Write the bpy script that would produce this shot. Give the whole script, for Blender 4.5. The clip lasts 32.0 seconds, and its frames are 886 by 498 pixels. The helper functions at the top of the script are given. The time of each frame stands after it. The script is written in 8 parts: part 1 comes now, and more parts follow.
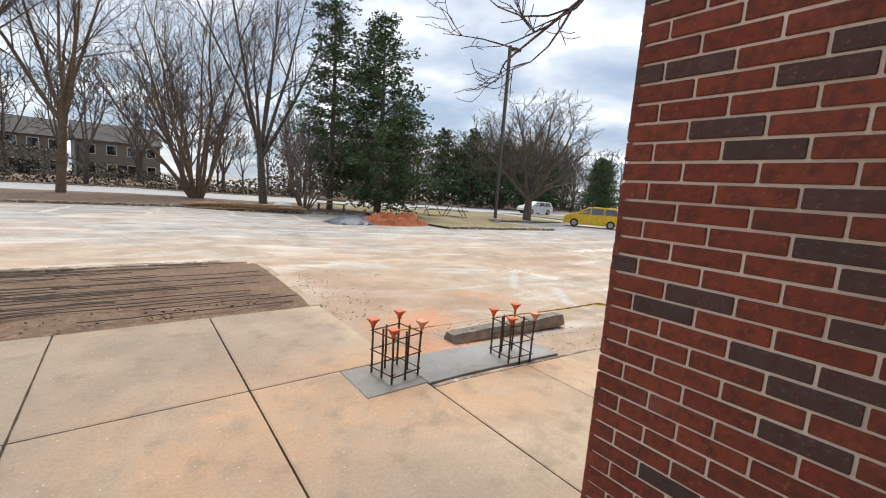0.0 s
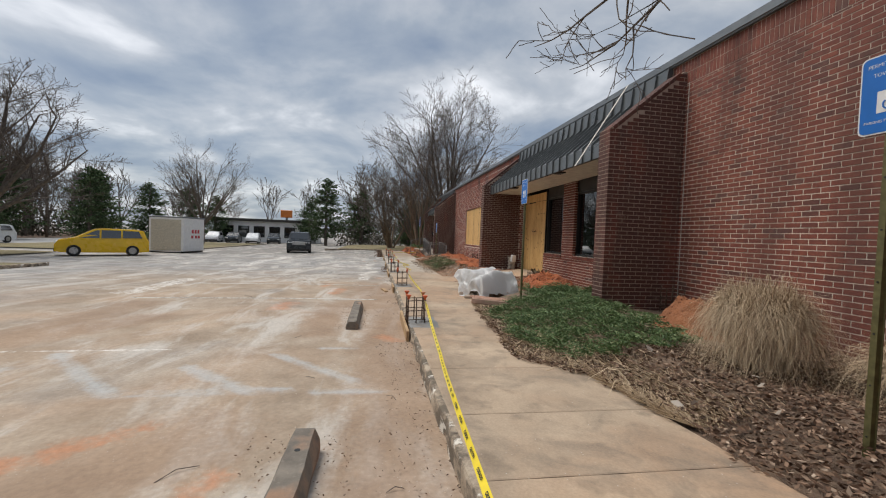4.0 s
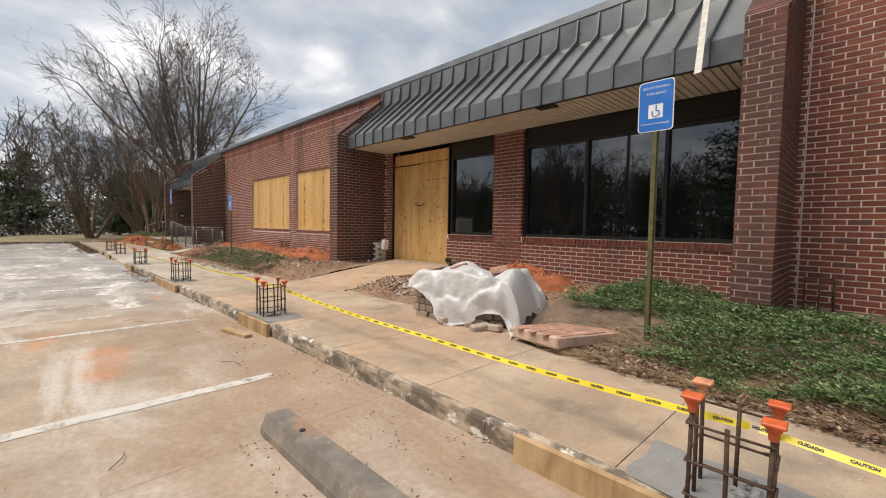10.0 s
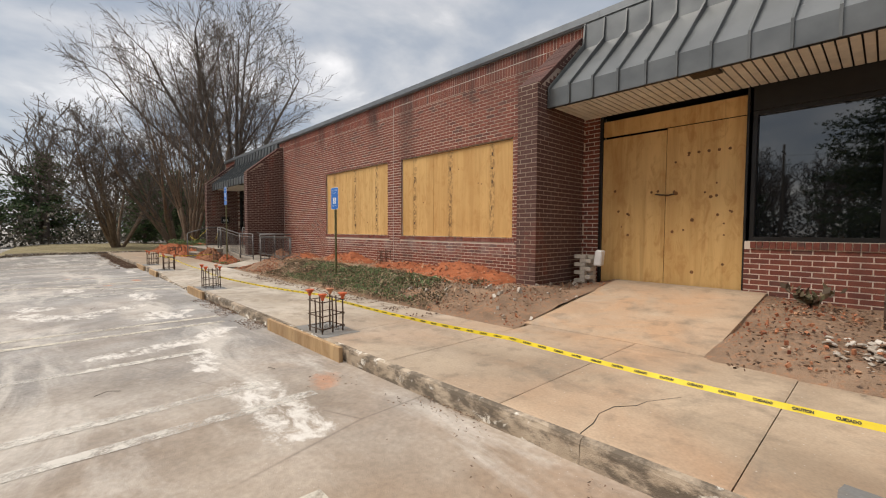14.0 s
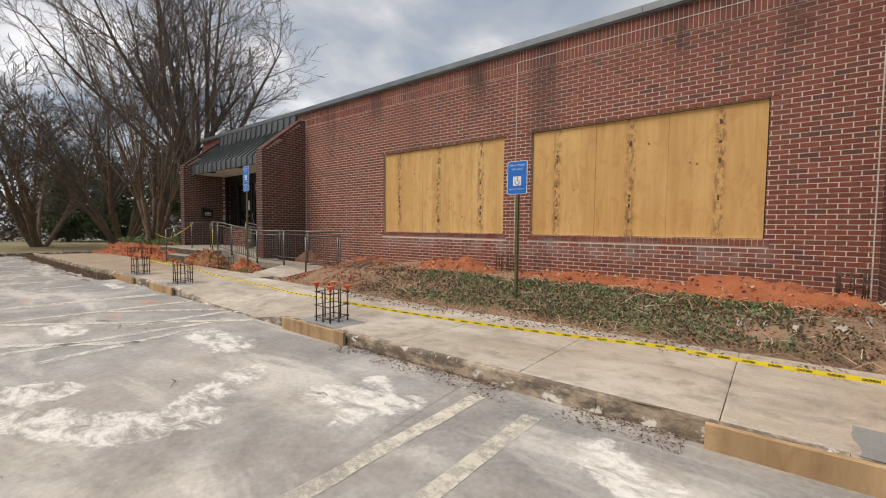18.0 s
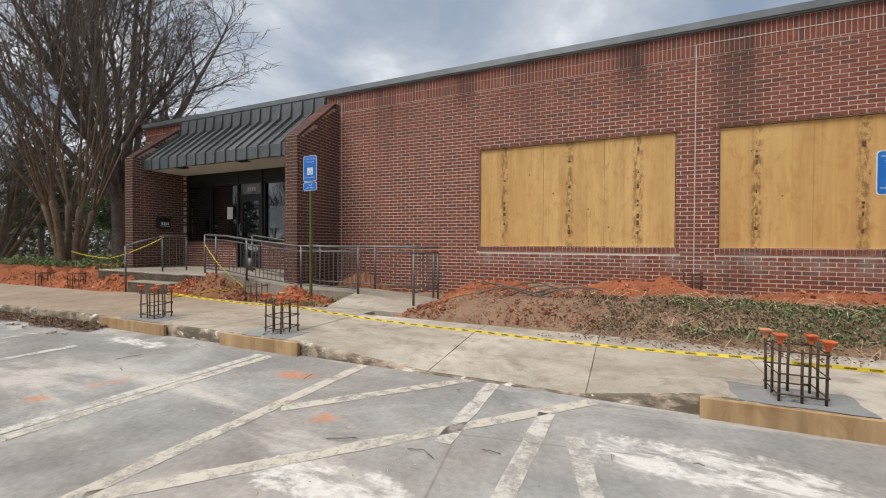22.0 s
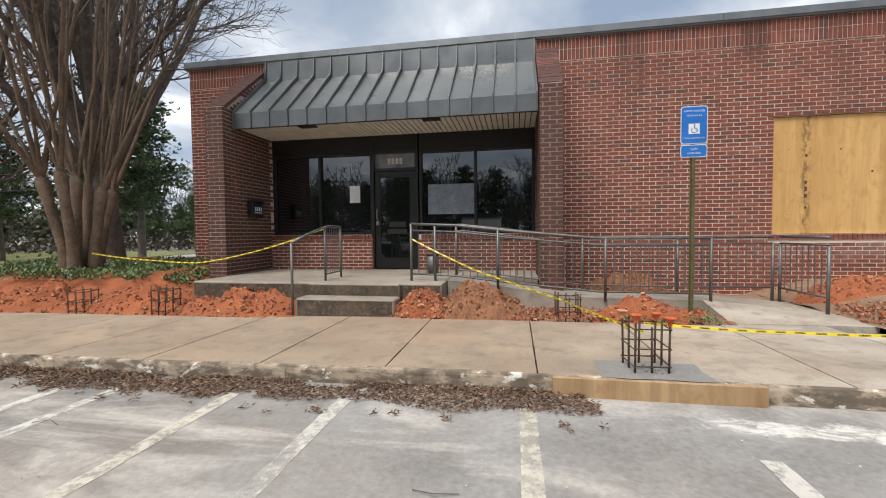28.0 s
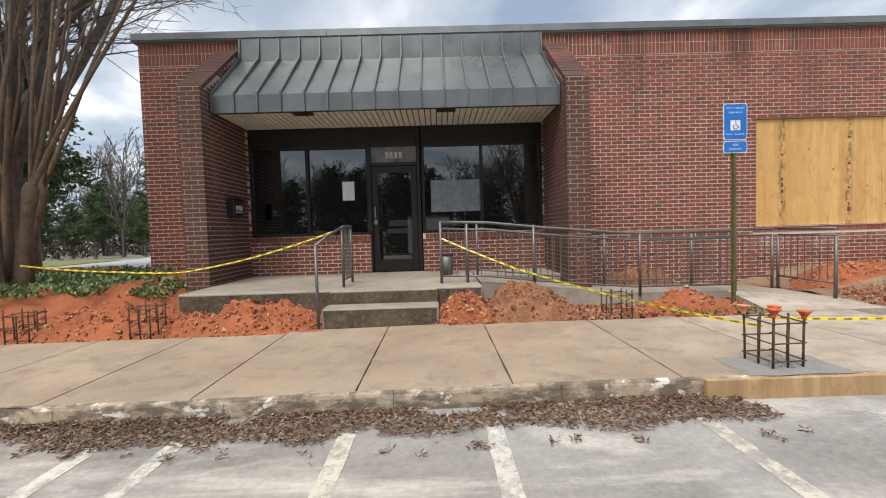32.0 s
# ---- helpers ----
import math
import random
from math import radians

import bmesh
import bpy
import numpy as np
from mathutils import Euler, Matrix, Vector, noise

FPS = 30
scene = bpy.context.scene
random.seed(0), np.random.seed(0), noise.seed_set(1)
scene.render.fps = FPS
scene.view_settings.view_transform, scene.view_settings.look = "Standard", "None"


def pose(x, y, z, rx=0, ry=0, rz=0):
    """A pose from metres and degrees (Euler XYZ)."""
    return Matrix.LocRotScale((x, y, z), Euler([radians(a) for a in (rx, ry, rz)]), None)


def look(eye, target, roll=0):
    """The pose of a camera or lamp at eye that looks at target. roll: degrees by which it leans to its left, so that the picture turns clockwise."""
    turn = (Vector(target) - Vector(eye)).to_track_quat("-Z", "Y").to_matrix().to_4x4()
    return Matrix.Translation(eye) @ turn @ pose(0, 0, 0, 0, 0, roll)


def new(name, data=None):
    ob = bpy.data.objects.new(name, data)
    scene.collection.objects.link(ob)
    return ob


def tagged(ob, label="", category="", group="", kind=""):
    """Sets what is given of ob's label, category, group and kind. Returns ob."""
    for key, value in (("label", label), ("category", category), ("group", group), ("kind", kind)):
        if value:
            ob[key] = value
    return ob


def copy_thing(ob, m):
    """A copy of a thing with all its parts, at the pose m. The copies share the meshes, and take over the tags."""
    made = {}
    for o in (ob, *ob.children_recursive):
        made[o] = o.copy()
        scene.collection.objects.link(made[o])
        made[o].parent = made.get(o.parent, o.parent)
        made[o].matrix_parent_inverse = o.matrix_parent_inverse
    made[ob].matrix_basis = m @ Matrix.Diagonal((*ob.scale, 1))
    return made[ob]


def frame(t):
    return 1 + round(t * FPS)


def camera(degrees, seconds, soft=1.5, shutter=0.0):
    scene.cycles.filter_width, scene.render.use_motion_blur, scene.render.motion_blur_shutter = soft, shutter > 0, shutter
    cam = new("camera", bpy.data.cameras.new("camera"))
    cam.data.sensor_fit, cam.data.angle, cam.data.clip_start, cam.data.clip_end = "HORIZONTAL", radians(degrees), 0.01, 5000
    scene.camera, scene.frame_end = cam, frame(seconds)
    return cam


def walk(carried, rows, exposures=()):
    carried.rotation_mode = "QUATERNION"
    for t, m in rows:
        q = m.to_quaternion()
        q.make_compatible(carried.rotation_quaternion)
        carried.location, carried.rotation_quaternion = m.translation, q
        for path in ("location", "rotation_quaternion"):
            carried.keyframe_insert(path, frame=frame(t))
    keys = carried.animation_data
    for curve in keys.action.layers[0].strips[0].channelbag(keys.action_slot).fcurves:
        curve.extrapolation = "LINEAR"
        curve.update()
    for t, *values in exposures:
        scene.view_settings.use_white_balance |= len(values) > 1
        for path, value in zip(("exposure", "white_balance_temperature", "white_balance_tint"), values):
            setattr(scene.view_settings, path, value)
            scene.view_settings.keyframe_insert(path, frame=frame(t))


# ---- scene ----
cam = camera(93.93, 32.0, 1.1)
PATH = [
    (0, (-0.36, -0.648, 1.344), (0.848, 0.921, 1.062), 4.1),
    (0.5, (-0.064, -0.178, 1.28), (0.771, 1.632, 1.114), 4.6),
    (1, (0.09, 0.24, 1.259), (0.986, 2.019, 1.087), 3.8),
    (1.5, (0.247, 0.743, 1.239), (1.481, 2.313, 1.143), 3.3),
    (2, (0.403, 1.147, 1.257), (1.986, 2.365, 1.165), 3.3),
    (2.5, (0.582, 1.438, 1.208), (2.448, 2.156, 1.161), -0.1),
    (3, (0.671, 1.609, 1.187), (2.666, 1.685, 1.07), -0.0),
    (3.5, (0.916, 1.806, 1.189), (2.906, 1.615, 1.138), 2.2),
    (4, (1.158, 1.993, 1.195), (3.131, 1.675, 1.134), 2.3),
    (4.5, (1.381, 2.138, 1.148), (3.321, 1.658, 1.071), 1.7),
    (6.5, (3.052, 2.97, 1.009), (4.695, 1.834, 0.918), 2.0),
    (7, (3.571, 3.068, 0.986), (5.12, 1.805, 0.897), 2.3),
    (7.5, (4.123, 3.144, 0.997), (5.602, 1.801, 0.905), 2.5),
    (8, (4.714, 3.186, 0.995), (6.155, 1.802, 0.898), 2.4),
    (8.5, (5.356, 3.227, 0.999), (6.787, 1.833, 0.905), 2.0),
    (9, (5.98, 3.261, 0.989), (7.407, 1.862, 0.891), 1.6),
    (9.5, (6.626, 3.293, 0.967), (8.052, 1.895, 0.868), 1.3),
    (10, (7.225, 3.341, 0.96), (8.653, 1.945, 0.854), 1.0),
    (10.5, (7.912, 3.342, 0.98), (9.377, 1.986, 0.864), 1.1),
    (11, (8.619, 3.351, 0.964), (10.131, 2.048, 0.85), 1.3),
    (11.5, (9.347, 3.376, 0.95), (10.88, 2.096, 0.839), 1.2),
    (12, (9.987, 3.43, 0.938), (11.52, 2.152, 0.813), 0.9),
    (12.5, (10.689, 3.467, 0.932), (12.198, 2.161, 0.798), 0.8),
    (13, (11.316, 3.456, 0.913), (12.796, 2.119, 0.771), 0.7),
    (13.5, (11.967, 3.467, 0.92), (13.413, 2.092, 0.783), 0.7),
    (14, (12.665, 3.502, 0.917), (14.127, 2.14, 0.828), 0.3),
    (14.5, (13.369, 3.547, 0.921), (14.869, 2.226, 0.849), -0.7),
    (15, (14.038, 3.592, 0.866), (15.542, 2.275, 0.809), -1.8),
    (15.5, (14.678, 3.681, 0.883), (16.165, 2.344, 0.837), -1.7),
    (17.5, (17.237, 4.106, 0.859), (18.615, 2.658, 0.791), 1.0),
    (18, (17.838, 4.307, 0.86), (19.087, 2.748, 0.765), 0.7),
    (18.5, (18.417, 4.511, 0.85), (19.516, 2.846, 0.712), 0.0),
    (19, (19.012, 4.768, 0.867), (19.87, 2.972, 0.672), -0.1),
    (19.5, (19.64, 4.986, 0.886), (20.329, 3.115, 0.723), -0.5),
    (20, (20.356, 5.109, 0.882), (21.082, 3.252, 0.723), -2.0),
    (20.5, (21.121, 5.138, 0.872), (21.946, 3.318, 0.779), -2.7),
    (21, (21.812, 5.136, 0.85), (22.587, 3.295, 0.757), 0.8),
    (21.5, (22.472, 5.051, 0.842), (23.312, 3.237, 0.812), 0.4),
    (22, (23.112, 4.985, 0.818), (23.934, 3.162, 0.795), 0.3),
    (22.5, (23.704, 4.98, 0.848), (24.543, 3.164, 0.837), 0.6),
    (23, (24.328, 5.042, 0.892), (25.175, 3.23, 0.852), 0.8),
    (23.5, (24.968, 5.11, 0.897), (25.797, 3.291, 0.847), 0.3),
    (24, (25.629, 5.221, 0.904), (26.367, 3.364, 0.816), -0.9),
    (24.5, (26.288, 5.307, 0.904), (26.901, 3.408, 0.771), -0.7),
    (26.5, (28.754, 5.045, 0.884), (29.142, 3.084, 0.813), 0.2),
    (27, (29.316, 4.972, 0.891), (29.69, 3.008, 0.822), 0.7),
    (27.5, (29.91, 4.855, 0.868), (30.275, 2.89, 0.79), 0.2),
    (28, (30.48, 4.812, 0.863), (30.827, 2.844, 0.786), -0.6),
    (28.5, (30.994, 4.728, 0.844), (31.311, 2.754, 0.78), -1.4),
    (29, (31.435, 4.668, 0.847), (31.71, 2.688, 0.8), -2.1),
    (29.5, (31.8, 4.539, 0.841), (32.014, 2.551, 0.808), -2.6),
    (30, (32.052, 4.478, 0.867), (32.201, 2.483, 0.841), -3.1),
    (30.5, (32.127, 4.476, 0.875), (32.226, 2.479, 0.815), -4.4),
    (31, (32.108, 4.522, 0.891), (32.081, 2.524, 0.8), -2.9),
    (31.5, (32.122, 4.513, 0.893), (32.073, 2.516, 0.794), -1.9),
    (32, (32.132, 4.493, 0.886), (32.111, 2.495, 0.797), -1.7),
]
walk(cam, [(t, look(eye, target, roll)) for t, eye, target, roll in PATH], [(0.0, 1.35, 6500, 10), (0.5, 0.95, 6500, 10), (1.0, 0.75, 6500, 10), (4.5, 0.72, 6500, 10), (7.0, 1.0, 6900, 12), (9.0, 1.12, 6900, 12), (11.0, 1.05, 6900, 12), (15.0, 0.98, 6950, 12), (18.0, 0.92, 6900, 12), (21.0, 0.95, 6600, 10), (24.5, 0.98, 6550, 10), (27.0, 1.12, 6500, 10), (30.0, 1.3, 6550, 10), (32.0, 1.3, 6550, 10)])

# ---- world and sun: broken overcast ----
world = bpy.data.worlds.new("overcast_sky")
scene.world = world
world.use_nodes = True
wt = world.node_tree
wt.nodes.clear()
w_out = wt.nodes.new("ShaderNodeOutputWorld")
w_bg = wt.nodes.new("ShaderNodeBackground")
w_sky = wt.nodes.new("ShaderNodeTexSky")
w_sky.sky_type, w_sky.sun_disc = "NISHITA", False
w_sky.sun_elevation, w_sky.sun_rotation = radians(60), radians(28)
w_co = wt.nodes.new("ShaderNodeTexCoord")
w_sep = wt.nodes.new("ShaderNodeSeparateXYZ")
wt.links.new(w_co.outputs["Generated"], w_sep.inputs[0])


def w_math(op, a, b):
    n = wt.nodes.new("ShaderNodeMath")
    n.operation = op
    for k, v in enumerate((a, b)):
        if isinstance(v, (int, float)):
            n.inputs[k].default_value = v
        else:
            wt.links.new(v, n.inputs[k])
    return n.outputs[0]


# the cloud layer is a flat sheet seen in perspective: divide by the height
w_h = w_math("ADD", w_math("MAXIMUM", w_sep.outputs[2], 0.0), 0.18)
w_vec = wt.nodes.new("ShaderNodeCombineXYZ")
wt.links.new(w_math("DIVIDE", w_sep.outputs[0], w_h), w_vec.inputs[0])
wt.links.new(w_math("DIVIDE", w_sep.outputs[1], w_h), w_vec.inputs[1])
w_n1 = wt.nodes.new("ShaderNodeTexNoise")
w_n1.inputs["Scale"].default_value, w_n1.inputs["Detail"].default_value = 1.5, 7
w_n1.inputs["Roughness"].default_value, w_n1.inputs["Distortion"].default_value = 0.52, 0.25
wt.links.new(w_vec.outputs[0], w_n1.inputs["Vector"])
w_ramp = wt.nodes.new("ShaderNodeValToRGB")
wt.links.new(w_n1.outputs[0], w_ramp.inputs[0])
for k, (pos, col) in enumerate(((0.34, (1.5, 1.85, 2.4, 1)), (0.46, (2.2, 2.5, 2.9, 1)), (0.56, (3.2, 3.38, 3.62, 1)), (0.72, (6.4, 6.45, 6.55, 1)))):
    el = w_ramp.color_ramp.elements[k] if k < 2 else w_ramp.color_ramp.elements.new(pos)
    el.position, el.color = pos, col
w_mix = wt.nodes.new("ShaderNodeMix")
w_mix.data_type = "RGBA"
w_mix.inputs[0].default_value = 0.88
wt.links.new(w_sky.outputs[0], w_mix.inputs[6])
wt.links.new(w_ramp.outputs[0], w_mix.inputs[7])
wt.links.new(w_mix.outputs[2], w_bg.inputs[0])
w_bg.inputs[1].default_value = 0.1
wt.links.new(w_bg.outputs[0], w_out.inputs[0])

sun = new("sun", bpy.data.lights.new("sun", "SUN"))
sun.data.energy, sun.data.angle, sun.data.color = 1.75, radians(35), (1.0, 0.95, 0.88)
sun.matrix_world = look((5, 9.5, 19), (0, 0, 0))


# ---- materials ----
class Mat:
    """A node material in the making."""

    def __init__(self, name, rough=0.8, metal=0.0):
        self.m = bpy.data.materials.new(name)
        self.m.use_nodes = True
        self.t = self.m.node_tree
        self.b = self.t.nodes["Principled BSDF"]
        self.b.inputs["Roughness"].default_value = rough
        self.b.inputs["Metallic"].default_value = metal
        self.pos = self.t.nodes.new("ShaderNodeNewGeometry").outputs["Position"]

    def put(self, socket, v):
        if isinstance(v, bpy.types.NodeSocket):
            self.t.links.new(v, socket)
        elif isinstance(v, tuple) and len(v) == 3 and socket.type == "RGBA":
            socket.default_value = (*v, 1)
        else:
            socket.default_value = v

    def noise(self, scale, detail=4, stretch=None, rough=0.55, dist=0.0, vec=None):
        n = self.t.nodes.new("ShaderNodeTexNoise")
        n.inputs["Scale"].default_value, n.inputs["Detail"].default_value = scale, detail
        n.inputs["Roughness"].default_value, n.inputs["Distortion"].default_value = rough, dist
        v = vec or self.pos
        if stretch:
            mp = self.t.nodes.new("ShaderNodeMapping")
            mp.inputs["Scale"].default_value = stretch
            self.t.links.new(v, mp.inputs["Vector"])
            v = mp.outputs[0]
        self.t.links.new(v, n.inputs["Vector"])
        return n.outputs[0]

    def voronoi(self, scale, feature="F1", out=0):
        n = self.t.nodes.new("ShaderNodeTexVoronoi")
        n.feature = feature
        n.inputs["Scale"].default_value = scale
        self.t.links.new(self.pos, n.inputs["Vector"])
        return n.outputs[out]

    def ramp(self, fac, *stops):
        n = self.t.nodes.new("ShaderNodeValToRGB")
        for k, (p, c) in enumerate(stops):
            e = n.color_ramp.elements[k] if k < 2 else n.color_ramp.elements.new(p)
            e.position = p
            e.color = (c, c, c, 1) if isinstance(c, (int, float)) else (*c, 1)
        self.put(n.inputs[0], fac)
        return n.outputs[0]

    def mix(self, fac, a, b, mode="MIX"):
        n = self.t.nodes.new("ShaderNodeMix")
        n.data_type, n.blend_type = "RGBA", mode
        for k, v in ((0, fac), (6, a), (7, b)):
            self.put(n.inputs[k], v)
        return n.outputs[2]

    def math(self, op, a, b=0.0, clamp=False):
        n = self.t.nodes.new("ShaderNodeMath")
        n.operation, n.use_clamp = op, clamp
        self.put(n.inputs[0], a), self.put(n.inputs[1], b)
        return n.outputs[0]

    def xyz(self):
        n = self.t.nodes.new("ShaderNodeSeparateXYZ")
        self.t.links.new(self.pos, n.inputs[0])
        return n.outputs

    def span(self, v, lo, hi):
        n = self.t.nodes.new("ShaderNodeMapRange")
        n.interpolation_type = "SMOOTHSTEP"
        self.put(n.inputs[0], v)
        n.inputs[1].default_value, n.inputs[2].default_value = lo, hi
        return n.outputs[0]

    def rand(self, island=True):
        if island:
            return self.t.nodes.new("ShaderNodeNewGeometry").outputs["Random Per Island"]
        return self.t.nodes.new("ShaderNodeObjectInfo").outputs["Random"]

    def done(self, col, bump=None, strength=0.3, dist=0.01, rough=None):
        self.put(self.b.inputs["Base Color"], col)
        if rough is not None:
            self.put(self.b.inputs["Roughness"], rough)
        if bump is not None:
            n = self.t.nodes.new("ShaderNodeBump")
            n.inputs["Strength"].default_value, n.inputs["Distance"].default_value = strength, dist
            self.put(n.inputs["Height"], bump)
            self.t.links.new(n.outputs[0], self.b.inputs["Normal"])
        return self.m


def plain(name, col, rough=0.6, metal=0.0, grain=14.0, amount=0.25, bump=0.1):
    """A paint, metal or plastic with slight grime and relief."""
    k = Mat(name, rough, metal)
    n = k.noise(grain, 5)
    c = k.mix(k.ramp(n, (0.35, 0.0), (0.75, 1.0)), tuple(v * (1 - amount) for v in col), tuple(min(1, v * (1 + amount)) for v in col))
    return k.done(c, k.noise(grain * 8, 3), bump, 0.004, k.ramp(k.noise(grain * 0.5), (0.3, max(0.04, rough - 0.12)), (0.7, min(1, rough + 0.12))))


def brick_material(name, island, soot=0.56, deep=0.0):
    k = Mat(name, 0.85)
    r = k.rand(island)
    base = k.ramp(r, (0.0, (0.105, 0.045, 0.036)), (0.1, (0.175, 0.05, 0.033)), (0.5, (0.225, 0.06, 0.037)), (0.9, (0.245, 0.072, 0.043)), (0.97, (0.12, 0.056, 0.045)))
    base = k.mix(k.ramp(k.noise(38, 7, rough=0.65), (0.4, 0.0), (0.7, 0.6)), base, (0.1, 0.038, 0.03))
    base = k.mix(k.ramp(k.noise(9, 5), (0.45, 0.0), (0.75, 0.35)), base, (0.36, 0.13, 0.08))
    if deep:   # deeper red, with a larger share of dark bricks
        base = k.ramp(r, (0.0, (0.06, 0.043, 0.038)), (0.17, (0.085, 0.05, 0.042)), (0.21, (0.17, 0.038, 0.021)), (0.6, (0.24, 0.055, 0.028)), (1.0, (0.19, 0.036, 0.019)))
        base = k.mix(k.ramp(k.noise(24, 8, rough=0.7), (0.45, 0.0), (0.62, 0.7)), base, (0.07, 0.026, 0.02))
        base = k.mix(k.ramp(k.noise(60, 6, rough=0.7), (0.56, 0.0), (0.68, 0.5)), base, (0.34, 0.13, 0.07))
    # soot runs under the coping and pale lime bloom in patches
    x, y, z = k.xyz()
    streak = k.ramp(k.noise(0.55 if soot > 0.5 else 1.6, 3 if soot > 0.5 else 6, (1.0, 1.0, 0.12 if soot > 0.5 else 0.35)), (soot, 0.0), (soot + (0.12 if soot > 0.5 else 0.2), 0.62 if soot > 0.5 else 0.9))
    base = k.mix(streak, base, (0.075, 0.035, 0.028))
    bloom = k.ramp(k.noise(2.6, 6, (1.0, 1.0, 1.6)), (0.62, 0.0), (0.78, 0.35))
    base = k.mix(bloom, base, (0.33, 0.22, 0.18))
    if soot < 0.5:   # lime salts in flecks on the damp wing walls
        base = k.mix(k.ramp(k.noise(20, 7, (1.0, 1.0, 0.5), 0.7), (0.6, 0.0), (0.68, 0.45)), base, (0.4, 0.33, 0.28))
    old = k.math("MULTIPLY", k.math("MULTIPLY", k.span(x, 3.5, 3.85), k.span(x, 4.3, 4.1)), k.math("MULTIPLY", k.span(z, 0.85, 1.15), k.span(z, 1.9, 1.8)))
    base = k.mix(k.math("MULTIPLY", old, 0.7), base, (0.085, 0.032, 0.024))
    for xc, low in ((6.85, 1.2), (23.1, 2.9), (21.5, 3.3), (26.4, 3.5), (28.4, 2.2), (17.6, 3.0), (19.2, 3.4), (3.2, 2.6)):   # drips from the coping
        run = k.math("MULTIPLY", k.span(k.math("ABSOLUTE", k.math("SUBTRACT", x, xc)), 0.38, 0.08), k.span(z, low, 4.2))
        run = k.math("MULTIPLY", run, k.ramp(k.noise(3.0, 5, (1.6, 1.6, 0.35)), (0.35, 0.1), (0.68, 0.85)))
        base = k.mix(run, base, (0.035, 0.02, 0.017))
    lime = k.math("MULTIPLY", k.math("MULTIPLY", k.span(z, 0.25, 0.5), k.span(z, 0.76, 0.66)), k.math("MULTIPLY", k.span(x, 17.6, 18.2), k.span(x, 26.6, 25.8)))
    base = k.mix(k.math("MULTIPLY", lime, k.ramp(k.noise(3.5, 6, (1, 1, 0.5)), (0.4, 0.0), (0.65, 0.35))), base, (0.42, 0.38, 0.36))
    return k.done(base, k.noise(160, 4), 0.5, 0.004)


BRICK = brick_material("fired_clay_brick", True)
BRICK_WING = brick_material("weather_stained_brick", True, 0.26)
BRICK_ONE = brick_material("dark_red_brick", False, 0.56, 0.5)


def mortar_material(name="lime_mortar", low=(0.64, 0.54, 0.44), high=(0.84, 0.735, 0.62)):
    k = Mat(name, 0.95)
    c = k.mix(k.noise(3, 5), low, high)
    c = k.mix(k.ramp(k.noise(0.55, 3, (1.0, 1.0, 0.12)), (0.56, 0.0), (0.68, 0.6)), c, (0.2, 0.14, 0.115))
    if name == "lime_mortar":   # the drips from the coping run over the joints as well
        x, y, z = k.xyz()
        c = k.mix(k.math("MULTIPLY", k.span(z, 2.6, 4.4), 0.45), c, (0.3, 0.23, 0.19))
        for xc, low in ((6.85, 1.2), (23.1, 2.9), (21.5, 3.3), (26.4, 3.5), (28.4, 2.2), (17.6, 3.0), (19.2, 3.4)):
            run = k.math("MULTIPLY", k.span(k.math("ABSOLUTE", k.math("SUBTRACT", x, xc)), 0.38, 0.08), k.span(z, low, 4.2))
            c = k.mix(k.math("MULTIPLY", run, k.ramp(k.noise(3.0, 5, (1.6, 1.6, 0.35)), (0.35, 0.1), (0.68, 0.85))), c, (0.06, 0.042, 0.035))
    return k.done(c, k.noise(220, 3), 0.6, 0.003)


MORTAR = mortar_material()
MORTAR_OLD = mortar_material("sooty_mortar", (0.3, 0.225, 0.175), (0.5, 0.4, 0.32))


